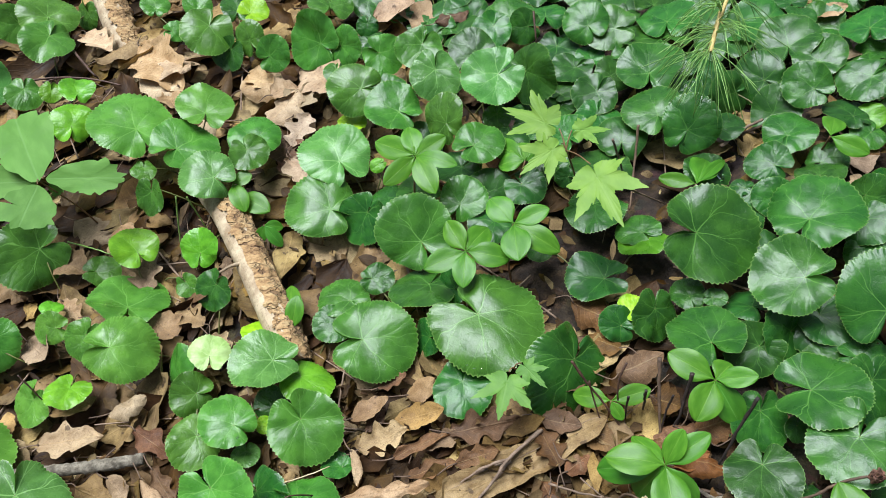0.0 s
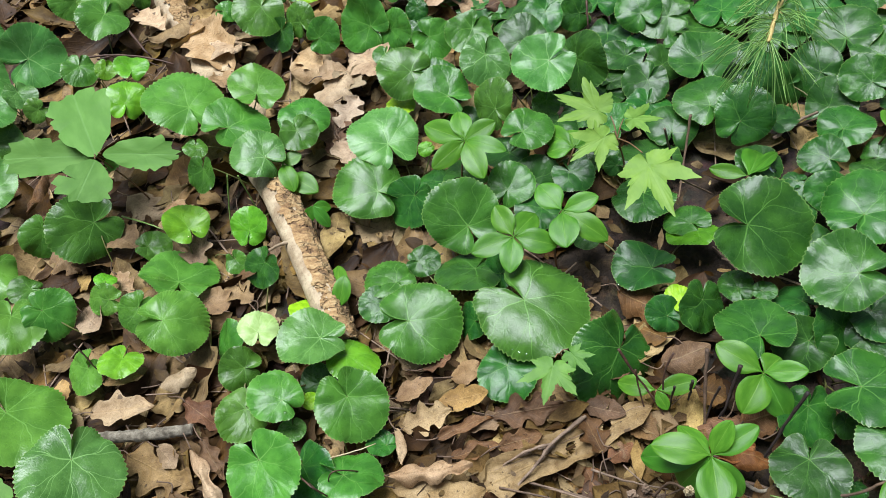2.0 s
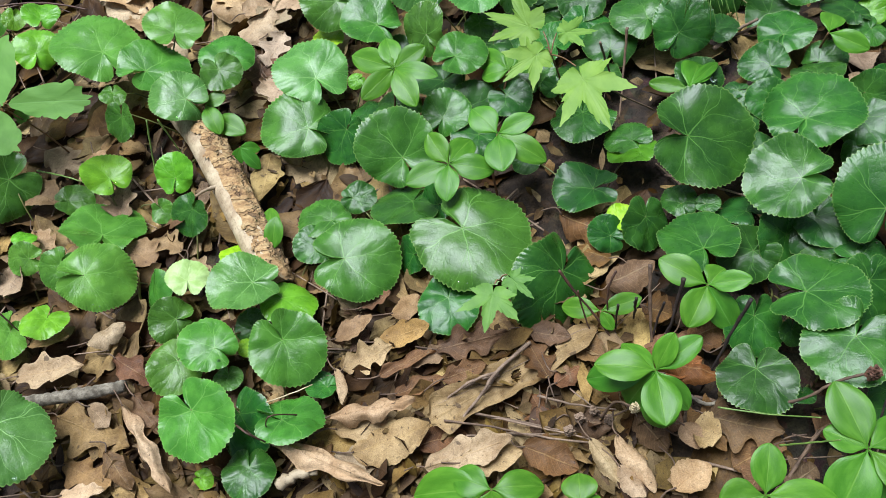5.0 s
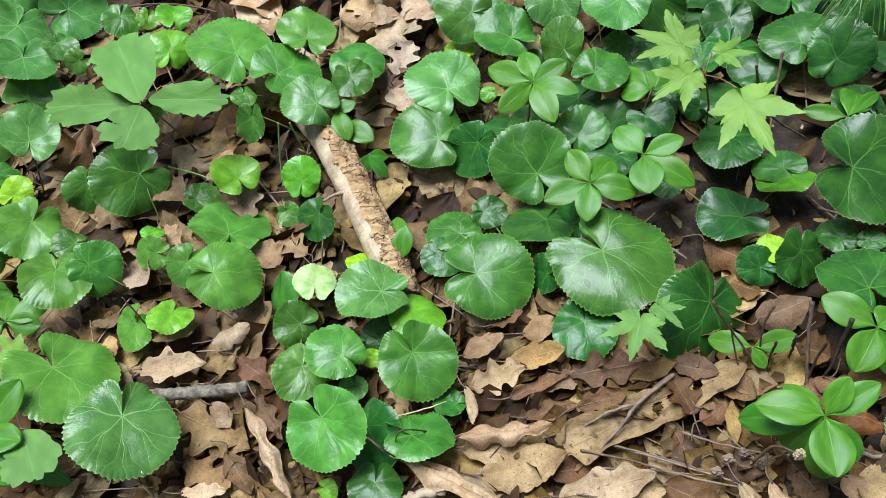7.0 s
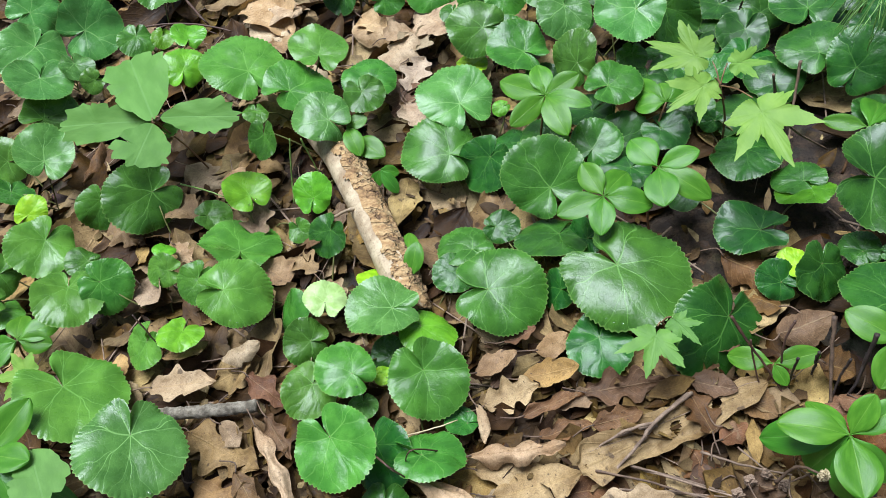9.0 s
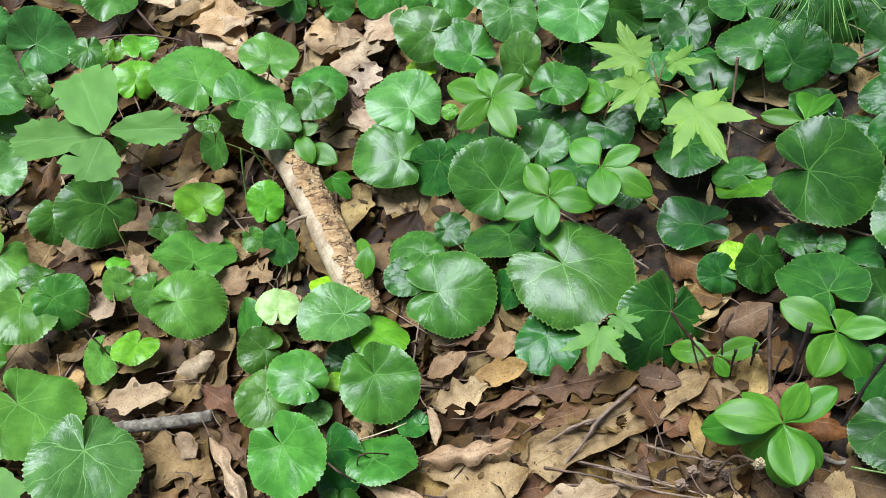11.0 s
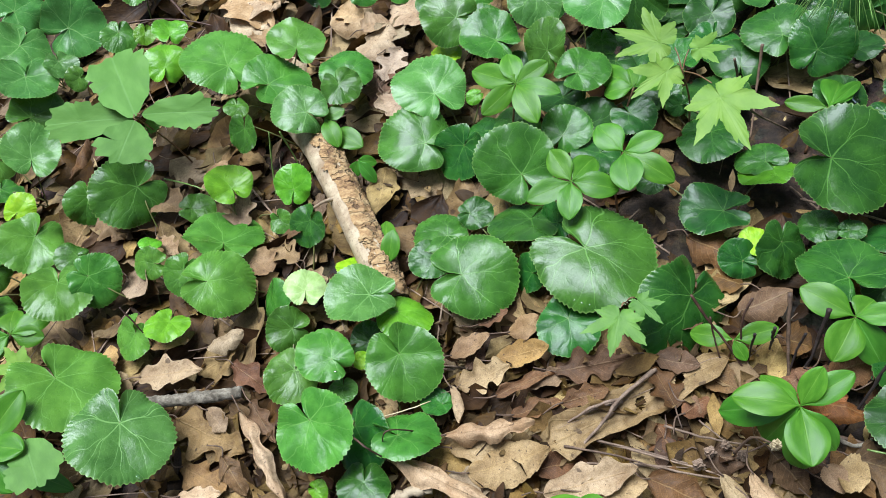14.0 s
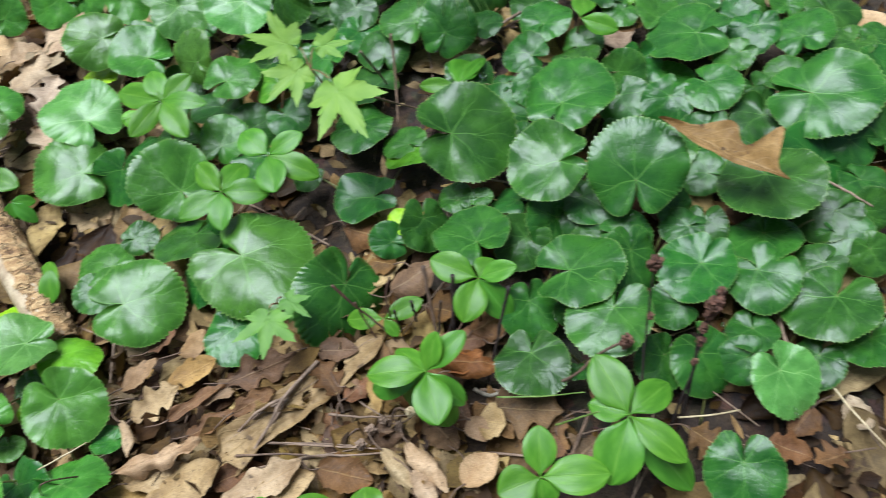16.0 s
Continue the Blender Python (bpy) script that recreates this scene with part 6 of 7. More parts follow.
galax_leaf(p, (0.232, 0.186, 0.017), (0.045, -0.397, 0.917), (-0.365, -0.861, -0.355), 0.0108, "d")
p = galax_plant(0.231, 0.141, "dn")
galax_leaf(p, (0.187, 0.157, 0.030), (-0.061, 0.245, 0.968), (-0.459, -0.868, 0.191), 0.0291, "d")
galax_leaf(p, (0.216, 0.139, 0.017), (0.019, 0.440, 0.898), (-0.499, -0.774, 0.390), 0.0094, "d")
galax_leaf(p, (0.248, 0.152, 0.054), (-0.192, 0.150, 0.970), (-0.816, -0.574, -0.073), 0.0337, "n")
galax_leaf(p, (0.273, 0.117, 0.017), (0.117, -0.460, 0.880), (-0.865, -0.483, -0.137), 0.0220, "n")
p = galax_plant(0.327, 0.197, "dn")
galax_leaf(p, (0.299, 0.198, 0.023), (0.322, -0.489, 0.811), (-0.381, -0.851, -0.361), 0.0297, "n")
galax_leaf(p, (0.311, 0.223, 0.022), (-0.119, -0.082, 0.989), (0.846, -0.529, 0.058), 0.0218, "n")
galax_leaf(p, (0.307, 0.153, 0.017), (-0.322, -0.318, 0.892), (-0.841, 0.529, -0.115), 0.0197, "d")
galax_leaf(p, (0.336, 0.166, 0.023), (-0.088, 0.102, 0.991), (-0.869, -0.494, -0.027), 0.0314, "n")
galax_leaf(p, (0.353, 0.210, 0.017), (-0.125, 0.018, 0.992), (-0.822, 0.558, -0.114), 0.0186, "d")
galax_leaf(p, (0.359, 0.231, 0.017), (0.086, -0.638, 0.765), (0.404, 0.724, 0.559), 0.0175, "d")
p = galax_plant(0.389, 0.247, "dn")
galax_leaf(p, (0.336, 0.256, 0.059), (-0.360, -0.475, 0.803), (0.392, 0.704, 0.592), 0.0405, "n")
galax_leaf(p, (0.368, 0.200, 0.017), (-0.181, -0.021, 0.983), (-0.547, -0.829, -0.118), 0.0194, "d")
galax_leaf(p, (0.424, 0.282, 0.017), (-0.217, -0.076, 0.973), (-0.852, -0.472, -0.227), 0.0209, "n")
galax_leaf(p, (0.428, 0.252, 0.017), (-0.217, -0.028, 0.976), (-0.776, 0.611, -0.155), 0.0194, "d")
p = galax_plant(0.490, 0.308, "dn")
galax_leaf(p, (0.452, 0.312, 0.030), (-0.128, 0.074, 0.989), (0.242, -0.965, 0.104), 0.0261, "n")
galax_leaf(p, (0.488, 0.295, 0.017), (-0.508, -0.453, 0.733), (0.086, -0.873, -0.480), 0.0167, "d")
galax_leaf(p, (0.489, 0.333, 0.030), (-0.195, 0.015, 0.981), (-0.979, 0.051, -0.196), 0.0190, "n")
galax_leaf(p, (0.473, 0.262, 0.016), (-0.038, -0.078, 0.996), (-0.367, -0.926, -0.087), 0.0322, "d")
galax_leaf(p, (0.512, 0.291, 0.029), (-0.200, 0.096, 0.975), (-0.187, 0.973, -0.135), 0.0210, "n")
galax_leaf(p, (0.524, 0.353, 0.024), (-0.228, 0.000, 0.974), (-0.852, -0.484, -0.199), 0.0248, "n")
p = galax_plant(0.583, 0.323, "dn")
galax_leaf(p, (0.558, 0.328, 0.029), (-0.233, 0.080, 0.969), (0.596, 0.800, 0.077), 0.0289, "n")
galax_leaf(p, (0.601, 0.331, 0.017), (0.176, -0.220, 0.960), (0.180, -0.951, -0.251), 0.0293, "d")
galax_leaf(p, (0.580, 0.376, 0.015), (0.001, -0.267, 0.964), (0.623, 0.754, 0.208), 0.0184, "n")
galax_leaf(p, (0.561, 0.264, 0.014), (-0.310, -0.200, 0.929), (0.883, -0.423, 0.203), 0.0230, "d")
galax_leaf(p, (0.605, 0.386, 0.017), (-0.281, -0.457, 0.844), (0.957, -0.071, 0.280), 0.0284, "d")
galax_leaf(p, (0.592, 0.256, 0.017), (0.262, -0.335, 0.905), (0.455, 0.870, 0.191), 0.0317, "n")
p = galax_plant(0.527, 0.218, "dn")
galax_leaf(p, (0.520, 0.249, 0.040), (-0.288, 0.048, 0.956), (0.684, -0.688, 0.241), 0.0457, "n")
galax_leaf(p, (0.513, 0.206, 0.017), (-0.399, -0.469, 0.788), (-0.358, -0.711, -0.605), 0.0223, "d")
galax_leaf(p, (0.478, 0.210, 0.016), (0.192, -0.497, 0.846), (-0.929, 0.188, 0.320), 0.0346, "d")
galax_leaf(p, (0.594, 0.208, 0.014), (0.090, -0.297, 0.951), (0.995, -0.007, -0.096), 0.0317, "d")
p = galax_plant(0.421, 0.154, "dn")
galax_leaf(p, (0.424, 0.197, 0.040), (-0.064, 0.252, 0.966), (-0.279, -0.934, 0.225), 0.0418, "n")
galax_leaf(p, (0.399, 0.166, 0.019), (0.027, 0.353, 0.935), (-0.614, -0.732, 0.295), 0.0301, "n")
galax_leaf(p, (0.455, 0.162, 0.017), (-0.321, -0.005, 0.947), (-0.942, 0.105, -0.319), 0.0253, "d")
galax_leaf(p, (0.455, 0.136, 0.017), (-0.313, 0.043, 0.949), (0.316, -0.938, 0.146), 0.0230, "n")
galax_leaf(p, (0.418, 0.128, 0.020), (-0.256, 0.069, 0.964), (-0.963, 0.072, -0.261), 0.0200, "d")
galax_leaf(p, (0.374, 0.136, 0.027), (-0.127, 0.157, 0.979), (-0.188, -0.973, 0.132), 0.0288, "n")
p = galax_plant(0.471, 0.131, "n")
galax_leaf(p, (0.487, 0.149, 0.017), (-0.140, -0.543, 0.828), (0.895, -0.427, -0.129), 0.0189, "n")
galax_leaf(p, (0.455, 0.113, 0.028), (-0.164, -0.474, 0.865), (0.112, -0.880, -0.461), 0.0179, "n")
p = galax_plant(0.364, 0.079, "dln")
galax_leaf(p, (0.401, 0.094, 0.027), (-0.102, 0.280, 0.955), (-0.903, -0.430, 0.030), 0.0341, "n")
galax_leaf(p, (0.409, 0.058, 0.020), (-0.119, 0.307, 0.944), (-0.669, -0.727, 0.152), 0.0232, "n")
galax_leaf(p, (0.369, 0.066, 0.017), (-0.145, 0.209, 0.967), (-0.902, -0.430, -0.042), 0.0213, "d")
galax_leaf(p, (0.344, 0.104, 0.017), (-0.011, 0.293, 0.956), (-0.607, -0.762, 0.226), 0.0199, "d")
galax_leaf(p, (0.339, 0.062, 0.027), (-0.021, -0.379, 0.925), (0.054, -0.924, -0.378), 0.0271, "l")
galax_leaf(p, (0.324, 0.091, 0.017), (-0.356, -0.221, 0.908), (-0.934, 0.063, -0.351), 0.0187, "d")
p = galax_plant(0.289, 0.061, "n")
galax_leaf(p, (0.303, 0.101, 0.017), (0.165, -0.478, 0.863), (0.094, -0.863, -0.496), 0.0280, "n")
galax_leaf(p, (0.276, 0.021, 0.021), (-0.291, -0.111, 0.950), (-0.527, -0.811, -0.256), 0.0280, "n")
p = galax_plant(0.483, 0.917, "dn")
galax_leaf(p, (0.504, 0.935, 0.016), (0.050, -0.262, 0.964), (-0.234, -0.941, -0.244), 0.0313, "n")
galax_leaf(p, (0.515, 0.898, 0.012), (0.059, -0.176, 0.983), (0.910, -0.394, -0.126), 0.0200, "n")
galax_leaf(p, (0.545, 0.938, 0.017), (-0.030, 0.026, 0.999), (-0.430, 0.902, -0.037), 0.0227, "n")
galax_leaf(p, (0.473, 0.898, 0.011), (-0.045, 0.283, 0.958), (-0.964, -0.263, 0.033), 0.0242, "n")
galax_leaf(p, (0.441, 0.904, 0.012), (-0.304, -0.135, 0.943), (0.941, 0.110, 0.319), 0.0276, "d")
galax_leaf(p, (0.419, 0.931, 0.012), (0.342, 0.374, 0.862), (0.689, 0.524, -0.501), 0.0294, "n")
p = galax_plant(0.445, 0.755, "dn")
galax_leaf(p, (0.437, 0.746, 0.012), (-0.244, -0.196, 0.950), (-0.068, -0.973, -0.219), 0.0258, "n")
galax_leaf(p, (0.469, 0.745, 0.011), (-0.126, -0.274, 0.953), (0.664, 0.690, 0.286), 0.0282, "d")
galax_leaf(p, (0.429, 0.793, 0.013), (-0.092, -0.250, 0.964), (-0.736, -0.635, -0.235), 0.0314, "d")
galax_leaf(p, (0.467, 0.790, 0.013), (0.056, -0.230, 0.972), (0.674, -0.710, -0.206), 0.0239, "d")
galax_leaf(p, (0.383, 0.754, 0.015), (-0.021, -0.377, 0.926), (0.037, -0.926, -0.376), 0.0354, "d")
galax_leaf(p, (0.484, 0.703, 0.014), (0.025, -0.380, 0.925), (-0.657, -0.703, -0.271), 0.0289, "d")
p = galax_plant(0.087, 0.855, "dn")
galax_leaf(p, (0.104, 0.846, 0.017), (-0.317, 0.034, 0.948), (0.776, -0.564, 0.280), 0.0276, "d")
galax_leaf(p, (0.112, 0.876, 0.017), (0.085, -0.357, 0.930), (-0.252, -0.911, -0.326), 0.0222, "d")
galax_leaf(p, (0.112, 0.811, 0.014), (0.168, -0.385, 0.908), (-0.828, 0.445, 0.342), 0.0333, "d")
galax_leaf(p, (0.066, 0.829, 0.013), (-0.134, 0.043, 0.990), (0.581, 0.812, 0.044), 0.0349, "d")
galax_leaf(p, (0.081, 0.900, 0.016), (-0.149, -0.405, 0.902), (-0.256, -0.865, -0.431), 0.0237, "n")
galax_leaf(p, (0.048, 0.866, 0.014), (-0.248, -0.226, 0.942), (0.382, 0.871, 0.309), 0.0200, "n")
p = galax_plant(0.554, 0.835, "dn")
galax_leaf(p, (0.522, 0.841, 0.013), (0.267, -0.341, 0.901), (0.178, 0.937, 0.302), 0.0334, "n")
galax_leaf(p, (0.559, 0.860, 0.017), (-0.288, -0.055, 0.956), (-0.151, 0.988, 0.011), 0.0249, "d")
galax_leaf(p, (0.497, 0.786, 0.016), (0.216, 0.050, 0.975), (-0.952, 0.231, 0.199), 0.0270, "d")
galax_leaf(p, (0.552, 0.785, 0.014), (0.383, -0.053, 0.922), (0.709, -0.623, -0.330), 0.0285, "d")
galax_leaf(p, (0.591, 0.841, 0.013), (-0.052, -0.233, 0.971), (-0.220, 0.951, 0.217), 0.0216, "d")
galax_leaf(p, (0.604, 0.895, 0.010), (-0.099, -0.196, 0.976), (0.788, 0.583, 0.197), 0.0293, "n")
p = galax_plant(0.039, 0.899, "dn")
galax_leaf(p, (-0.001, 0.890, 0.012), (0.114, -0.407, 0.906), (0.563, -0.725, -0.397), 0.0305, "n")
galax_leaf(p, (0.027, 0.844, 0.017), (0.103, -0.033, 0.994), (-0.949, -0.303, 0.088), 0.0188, "n")
galax_leaf(p, (0.044, 0.923, 0.015), (0.099, -0.175, 0.980), (0.758, 0.651, 0.040), 0.0262, "d")
galax_leaf(p, (0.085, 0.940, 0.011), (0.211, -0.142, 0.967), (0.086, -0.983, -0.163), 0.0281, "d")
p = galax_plant(0.330, 0.825, "dn")
galax_leaf(p, (0.347, 0.822, 0.016), (0.120, -0.036, 0.992), (0.118, 0.993, 0.022), 0.0188, "d")
galax_leaf(p, (0.302, 0.807, 0.010), (-0.039, -0.337, 0.941), (-0.692, -0.670, -0.268), 0.0325, "d")
galax_leaf(p, (0.336, 0.879, 0.018), (0.066, -0.098, 0.993), (0.656, -0.745, -0.117), 0.0291, "d")
galax_leaf(p, (0.287, 0.840, 0.014), (-0.309, -0.357, 0.881), (-0.187, 0.931, 0.312), 0.0272, "n")
galax_leaf(p, (0.406, 0.846, 0.016), (-0.097, 0.177, 0.979), (-0.846, -0.533, 0.012), 0.0296, "n")
galax_leaf(p, (0.301, 0.757, 0.017), (-0.076, -0.157, 0.985), (-0.961, 0.273, -0.031), 0.0288, "d")
p = galax_plant(0.585, 0.436, "dn")
galax_leaf(p, (0.613, 0.430, 0.011), (-0.238, -0.164, 0.957), (0.959, 0.118, 0.258), 0.0309, "d")
galax_leaf(p, (0.556, 0.442, 0.010), (-0.026, -0.500, 0.865), (0.633, -0.679, -0.373), 0.0200, "n")
p = galax_plant(0.237, 0.889, "dn")
galax_leaf(p, (0.216, 0.840, 0.010), (0.156, -0.115, 0.981), (0.178, 0.980, 0.087), 0.0303, "n")
galax_leaf(p, (0.248, 0.873, 0.017), (0.207, -0.293, 0.933), (-0.757, -0.652, -0.037), 0.0263, "d")
galax_leaf(p, (0.234, 0.904, 0.016), (0.175, -0.077, 0.982), (0.701, 0.710, -0.069), 0.0282, "d")
galax_leaf(p, (0.281, 0.897, 0.011), (0.022, -0.242, 0.970), (-0.899, -0.429, -0.087), 0.0220, "d")
galax_leaf(p, (0.205, 0.930, 0.012), (-0.349, -0.327, 0.878), (-0.933, 0.203, -0.296), 0.0189, "d")
p = galax_plant(0.586, 0.706, "dn")
galax_leaf(p, (0.586, 0.711, 0.014), (0.043, -0.019, 0.999), (-0.942, -0.335, 0.034), 0.0212, "n")
galax_leaf(p, (0.603, 0.674, 0.011), (-0.257, -0.104, 0.961), (0.848, 0.452, 0.276), 0.0221, "d")
galax_leaf(p, (0.549, 0.738, 0.011), (0.017, -0.241, 0.970), (0.960, -0.268, -0.084), 0.0335, "n")
galax_leaf(p, (0.599, 0.760, 0.015), (0.091, -0.259, 0.961), (-0.721, 0.649, 0.243), 0.0247, "d")
galax_leaf(p, (0.594, 0.647, 0.014), (0.274, -0.317, 0.908), (0.716, 0.698, 0.027), 0.0259, "d")
p = galax_plant(0.370, 0.914, "d")
galax_leaf(p, (0.376, 0.899, 0.016), (0.587, 0.177, 0.790), (0.195, -0.978, 0.074), 0.0247, "d")
galax_leaf(p, (0.390, 0.923, 0.012), (0.197, 0.007, 0.980), (0.331, -0.942, -0.060), 0.0233, "d")
galax_leaf(p, (0.344, 0.920, 0.017), (-0.323, -0.362, 0.875), (0.908, 0.144, 0.395), 0.0247, "d")
p = galax_plant(0.271, 0.925, "n")
galax_leaf(p, (0.271, 0.925, 0.017), (-0.042, -0.200, 0.979), (0.471, 0.860, 0.196), 0.0252, "n")
p = galax_plant(0.152, 0.943, "n")
galax_leaf(p, (0.152, 0.943, 0.012), (-0.251, -0.026, 0.968), (0.221, -0.975, 0.032), 0.0354, "n")
p = galax_plant(0.611, 0.609, "d")
galax_leaf(p, (0.611, 0.609, 0.014), (0.209, -0.303, 0.930), (0.242, 0.937, 0.251), 0.0240, "d")
p = galax_plant(-0.240, 0.214, "b")
galax_leaf(p, (-0.239, 0.209, 0.028), (-0.05, -0.25, 0.97), (0.85, -0.50, -0.08), 0.0085, "b")

# low leaves that close the gaps of the dense patch, in the shade-darkened greens
under_rng = random.Random(77)


def low_leaves(x0, x1, y0, y1, tries):
    rng = under_rng
    for k in range(tries):
        x, y, r = rng.uniform(x0, x1), rng.uniform(y0, y1), rng.uniform(0.017, 0.028)
        if any(math.hypot(x - a, y - b) < 0.70 * c + 0.45 * r for a, b, c in SPREAD):
            continue
        if math.hypot(x - 0.21, y - 0.46) < 0.05 or math.hypot(x - 0.24, y - 0.10) < 0.09:
            continue
        turn = rng.uniform(0, 6.28)
        plant = galax_plant(x, y, "n")
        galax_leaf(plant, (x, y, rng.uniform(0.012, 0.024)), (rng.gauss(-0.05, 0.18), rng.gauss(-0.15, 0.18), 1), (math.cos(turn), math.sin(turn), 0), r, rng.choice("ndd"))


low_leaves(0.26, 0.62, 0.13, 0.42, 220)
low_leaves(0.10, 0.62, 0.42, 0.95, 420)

# ---- rain drops on leaf edges ----
def water_material():
    n = Nodes("clear_water")
    n.put(n.shader.inputs["Transmission Weight"], 1.0)
    n.put(n.shader.inputs["IOR"], 1.33)
    return n.finish((0.95, 1.0, 0.97, 1), 0.03)


WATER = water_material()


def water_drop(place, size):
    bm = bmesh.new()
    bmesh.ops.create_icosphere(bm, subdivisions=3, radius=size)
    for v in bm.verts:
        v.co.z *= 0.55 if v.co.z > 0 else 0.2
    me = bpy.data.meshes.new("water_drop")
    bm.to_mesh(me), bm.free()
    me.shade_smooth()
    me.materials.append(WATER)
    ob = new("water_drop", me)
    ob.matrix_world = Matrix.Translation(place) @ Matrix.Rotation(place[0] * 60, 4, "Z") @ Matrix.Diagonal((1.3, 0.8, 1, 1))
    return tagged(ob, "clear rain drop resting on a green leaf edge", "water drop", "rain drops")


water_drop((-0.380, 0.244, 0.056), 0.0020)
water_drop((-0.308, 0.538, 0.034), 0.0020)
water_drop((-0.313, 0.532, 0.036), 0.0012)
water_drop((-0.002, 0.304, 0.040), 0.0011)
water_drop((-0.007, 0.308, 0.041), 0.0009)
water_drop((0.004, 0.301, 0.040), 0.0009)
water_drop((-0.036, 0.442, 0.019), 0.0010)
water_drop((-0.041, 0.445, 0.020), 0.0008)
water_drop((0.103, 0.359, 0.020), 0.0012)
water_drop((-0.323, 0.391, 0.046), 0.0010)
water_drop((-0.318, 0.389, 0.043), 0.0008)
water_drop((-0.230, 0.583, 0.053), 0.0012)
water_drop((-0.594, 0.781, 0.024), 0.0018)
water_drop((-0.213, 0.299, 0.043), 0.0012)
water_drop((0.288, 0.448, 0.016), 0.0037)
water_drop((0.260, 0.497, 0.023), 0.0023)
water_drop((0.268, 0.494, 0.025), 0.0015)
water_drop((0.326, 0.226, 0.039), 0.0018)
water_drop((0.318, 0.229, 0.037), 0.0011)
water_drop((0.490, 0.221, 0.034), 0.0016)
water_drop((0.333, 0.040, 0.020), 0.0014)
water_drop((0.334, 0.044, 0.022), 0.0010)
water_drop((0.325, 0.117, 0.030), 0.0017)
water_drop((0.178, 0.192, 0.030), 0.0013)

# ---- shrub sprigs with whorls of smooth oval leaves ----
shrub_rng = random.Random(31)


def shrub_sprig(crown):
    x, y, z = crown
    rng = shrub_rng
    foot = Vector((x + rng.uniform(-0.02, 0.02), y + rng.uniform(-0.02, 0.02), 0))
    foot.z = ground_height(foot.x, foot.y)
    thing = base("shrub_seedling", *foot, "young evergreen shrub with a whorl of smooth bright oval leaves", "shrub seedling", "shrub seedlings")
    thing["crown"] = tuple(crown)
    top = Vector(crown) - foot
    mid = top * 0.5 + Vector((rng.uniform(-0.006, 0.006), rng.uniform(-0.006, 0.006), 0))
    part("stem", tube("stem", [(0, 0, 0), mid, top], 0.0013, SHRUB_STEM, 5, 7, 0.75), thing)
    return thing


def shrub_leaf(plant, tip, normal, width):
    rng = shrub_rng
    crown, end = Vector(plant["crown"]), Vector(tip)
    gap = end - crown
    length = gap.length
    stalk = 0.07 * length

    def half(s, u):
        q = np.clip((s - 0.04) / 0.96, 0, 1)
        return width / 2 * np.clip(np.sin(np.pi * q ** 1.06), 0, 1) ** 0.64 * np.clip(0.5 + q * 2.2, 0, 1) + 0.0006

    v, f, t = strip_blade(length * 1.03, half, 22, 12, rng.uniform(0.1, 0.35), rng.uniform(0.2, 0.8), rng.uniform(-0.25, 0.25), 0.006, rng)
    u = t[:, 0]
    v[:, 2] += width * (0.05 * np.sqrt(u * u + 0.02) - 0.07 * u ** 4)
    m = basis(crown + gap.normalized() * stalk * 0.2, gap, Vector(normal) + Vector((rng.gauss(0, 0.12), rng.gauss(0, 0.12), 0)))
    low = end.z < crown.z - 0.008
    me = mesh_of("leaf", v, f, SHRUB_DARK if low else SHRUB, t)
    part("leaf", me, plant, "", Matrix.Translation(plant.location).inverted() @ m)


p = shrub_sprig((-0.001, 0.542, 0.065))
shrub_leaf(p, (-0.039, 0.576, 0.069), (-0.015, -0.482, 0.876), 0.0254)
shrub_leaf(p, (-0.000, 0.575, 0.079), (-0.049, -0.486, 0.872), 0.0217)
shrub_leaf(p, (0.031, 0.545, 0.079), (-0.078, -0.470, 0.879), 0.0200)
shrub_leaf(p, (0.031, 0.513, 0.079), (-0.079, -0.453, 0.888), 0.0174)
shrub_leaf(p, (0.005, 0.494, 0.069), (-0.057, -0.438, 0.897), 0.0246)
shrub_leaf(p, (-0.036, 0.515, 0.069), (-0.018, -0.451, 0.892), 0.0210)
shrub_leaf(p, (0.006, 0.549, 0.069), (-0.055, -0.468, 0.882), 0.0161)
p = shrub_sprig((0.020, 0.414, 0.057))
shrub_leaf(p, (0.009, 0.445, 0.071), (-0.062, -0.409, 0.911), 0.0215)
shrub_leaf(p, (0.049, 0.437, 0.061), (-0.100, -0.396, 0.913), 0.0234)
shrub_leaf(p, (0.055, 0.394, 0.061), (-0.108, -0.366, 0.924), 0.0234)
shrub_leaf(p, (0.009, 0.380, 0.061), (-0.064, -0.358, 0.931), 0.0214)
shrub_leaf(p, (-0.020, 0.407, 0.061), (-0.035, -0.379, 0.925), 0.0221)
p = shrub_sprig((0.070, 0.426, 0.062))
shrub_leaf(p, (0.056, 0.455, 0.076), (-0.106, -0.415, 0.904), 0.0262)
shrub_leaf(p, (0.102, 0.424, 0.076), (-0.151, -0.390, 0.908), 0.0187)
shrub_leaf(p, (0.063, 0.387, 0.066), (-0.117, -0.363, 0.924), 0.0276)
shrub_leaf(p, (0.099, 0.386, 0.066), (-0.151, -0.359, 0.921), 0.0228)
p = shrub_sprig((0.113, 0.171, 0.070))
shrub_leaf(p, (0.077, 0.187, 0.084), (0.038, -0.265, 0.964), 0.0235)
shrub_leaf(p, (0.127, 0.182, 0.094), (-0.020, -0.264, 0.964), 0.0155)
shrub_leaf(p, (0.143, 0.176, 0.094), (-0.040, -0.258, 0.965), 0.0170)
shrub_leaf(p, (0.105, 0.134, 0.074), (0.006, -0.206, 0.979), 0.0266)
shrub_leaf(p, (0.059, 0.193, 0.044), (0.055, -0.252, 0.966), 0.0235)
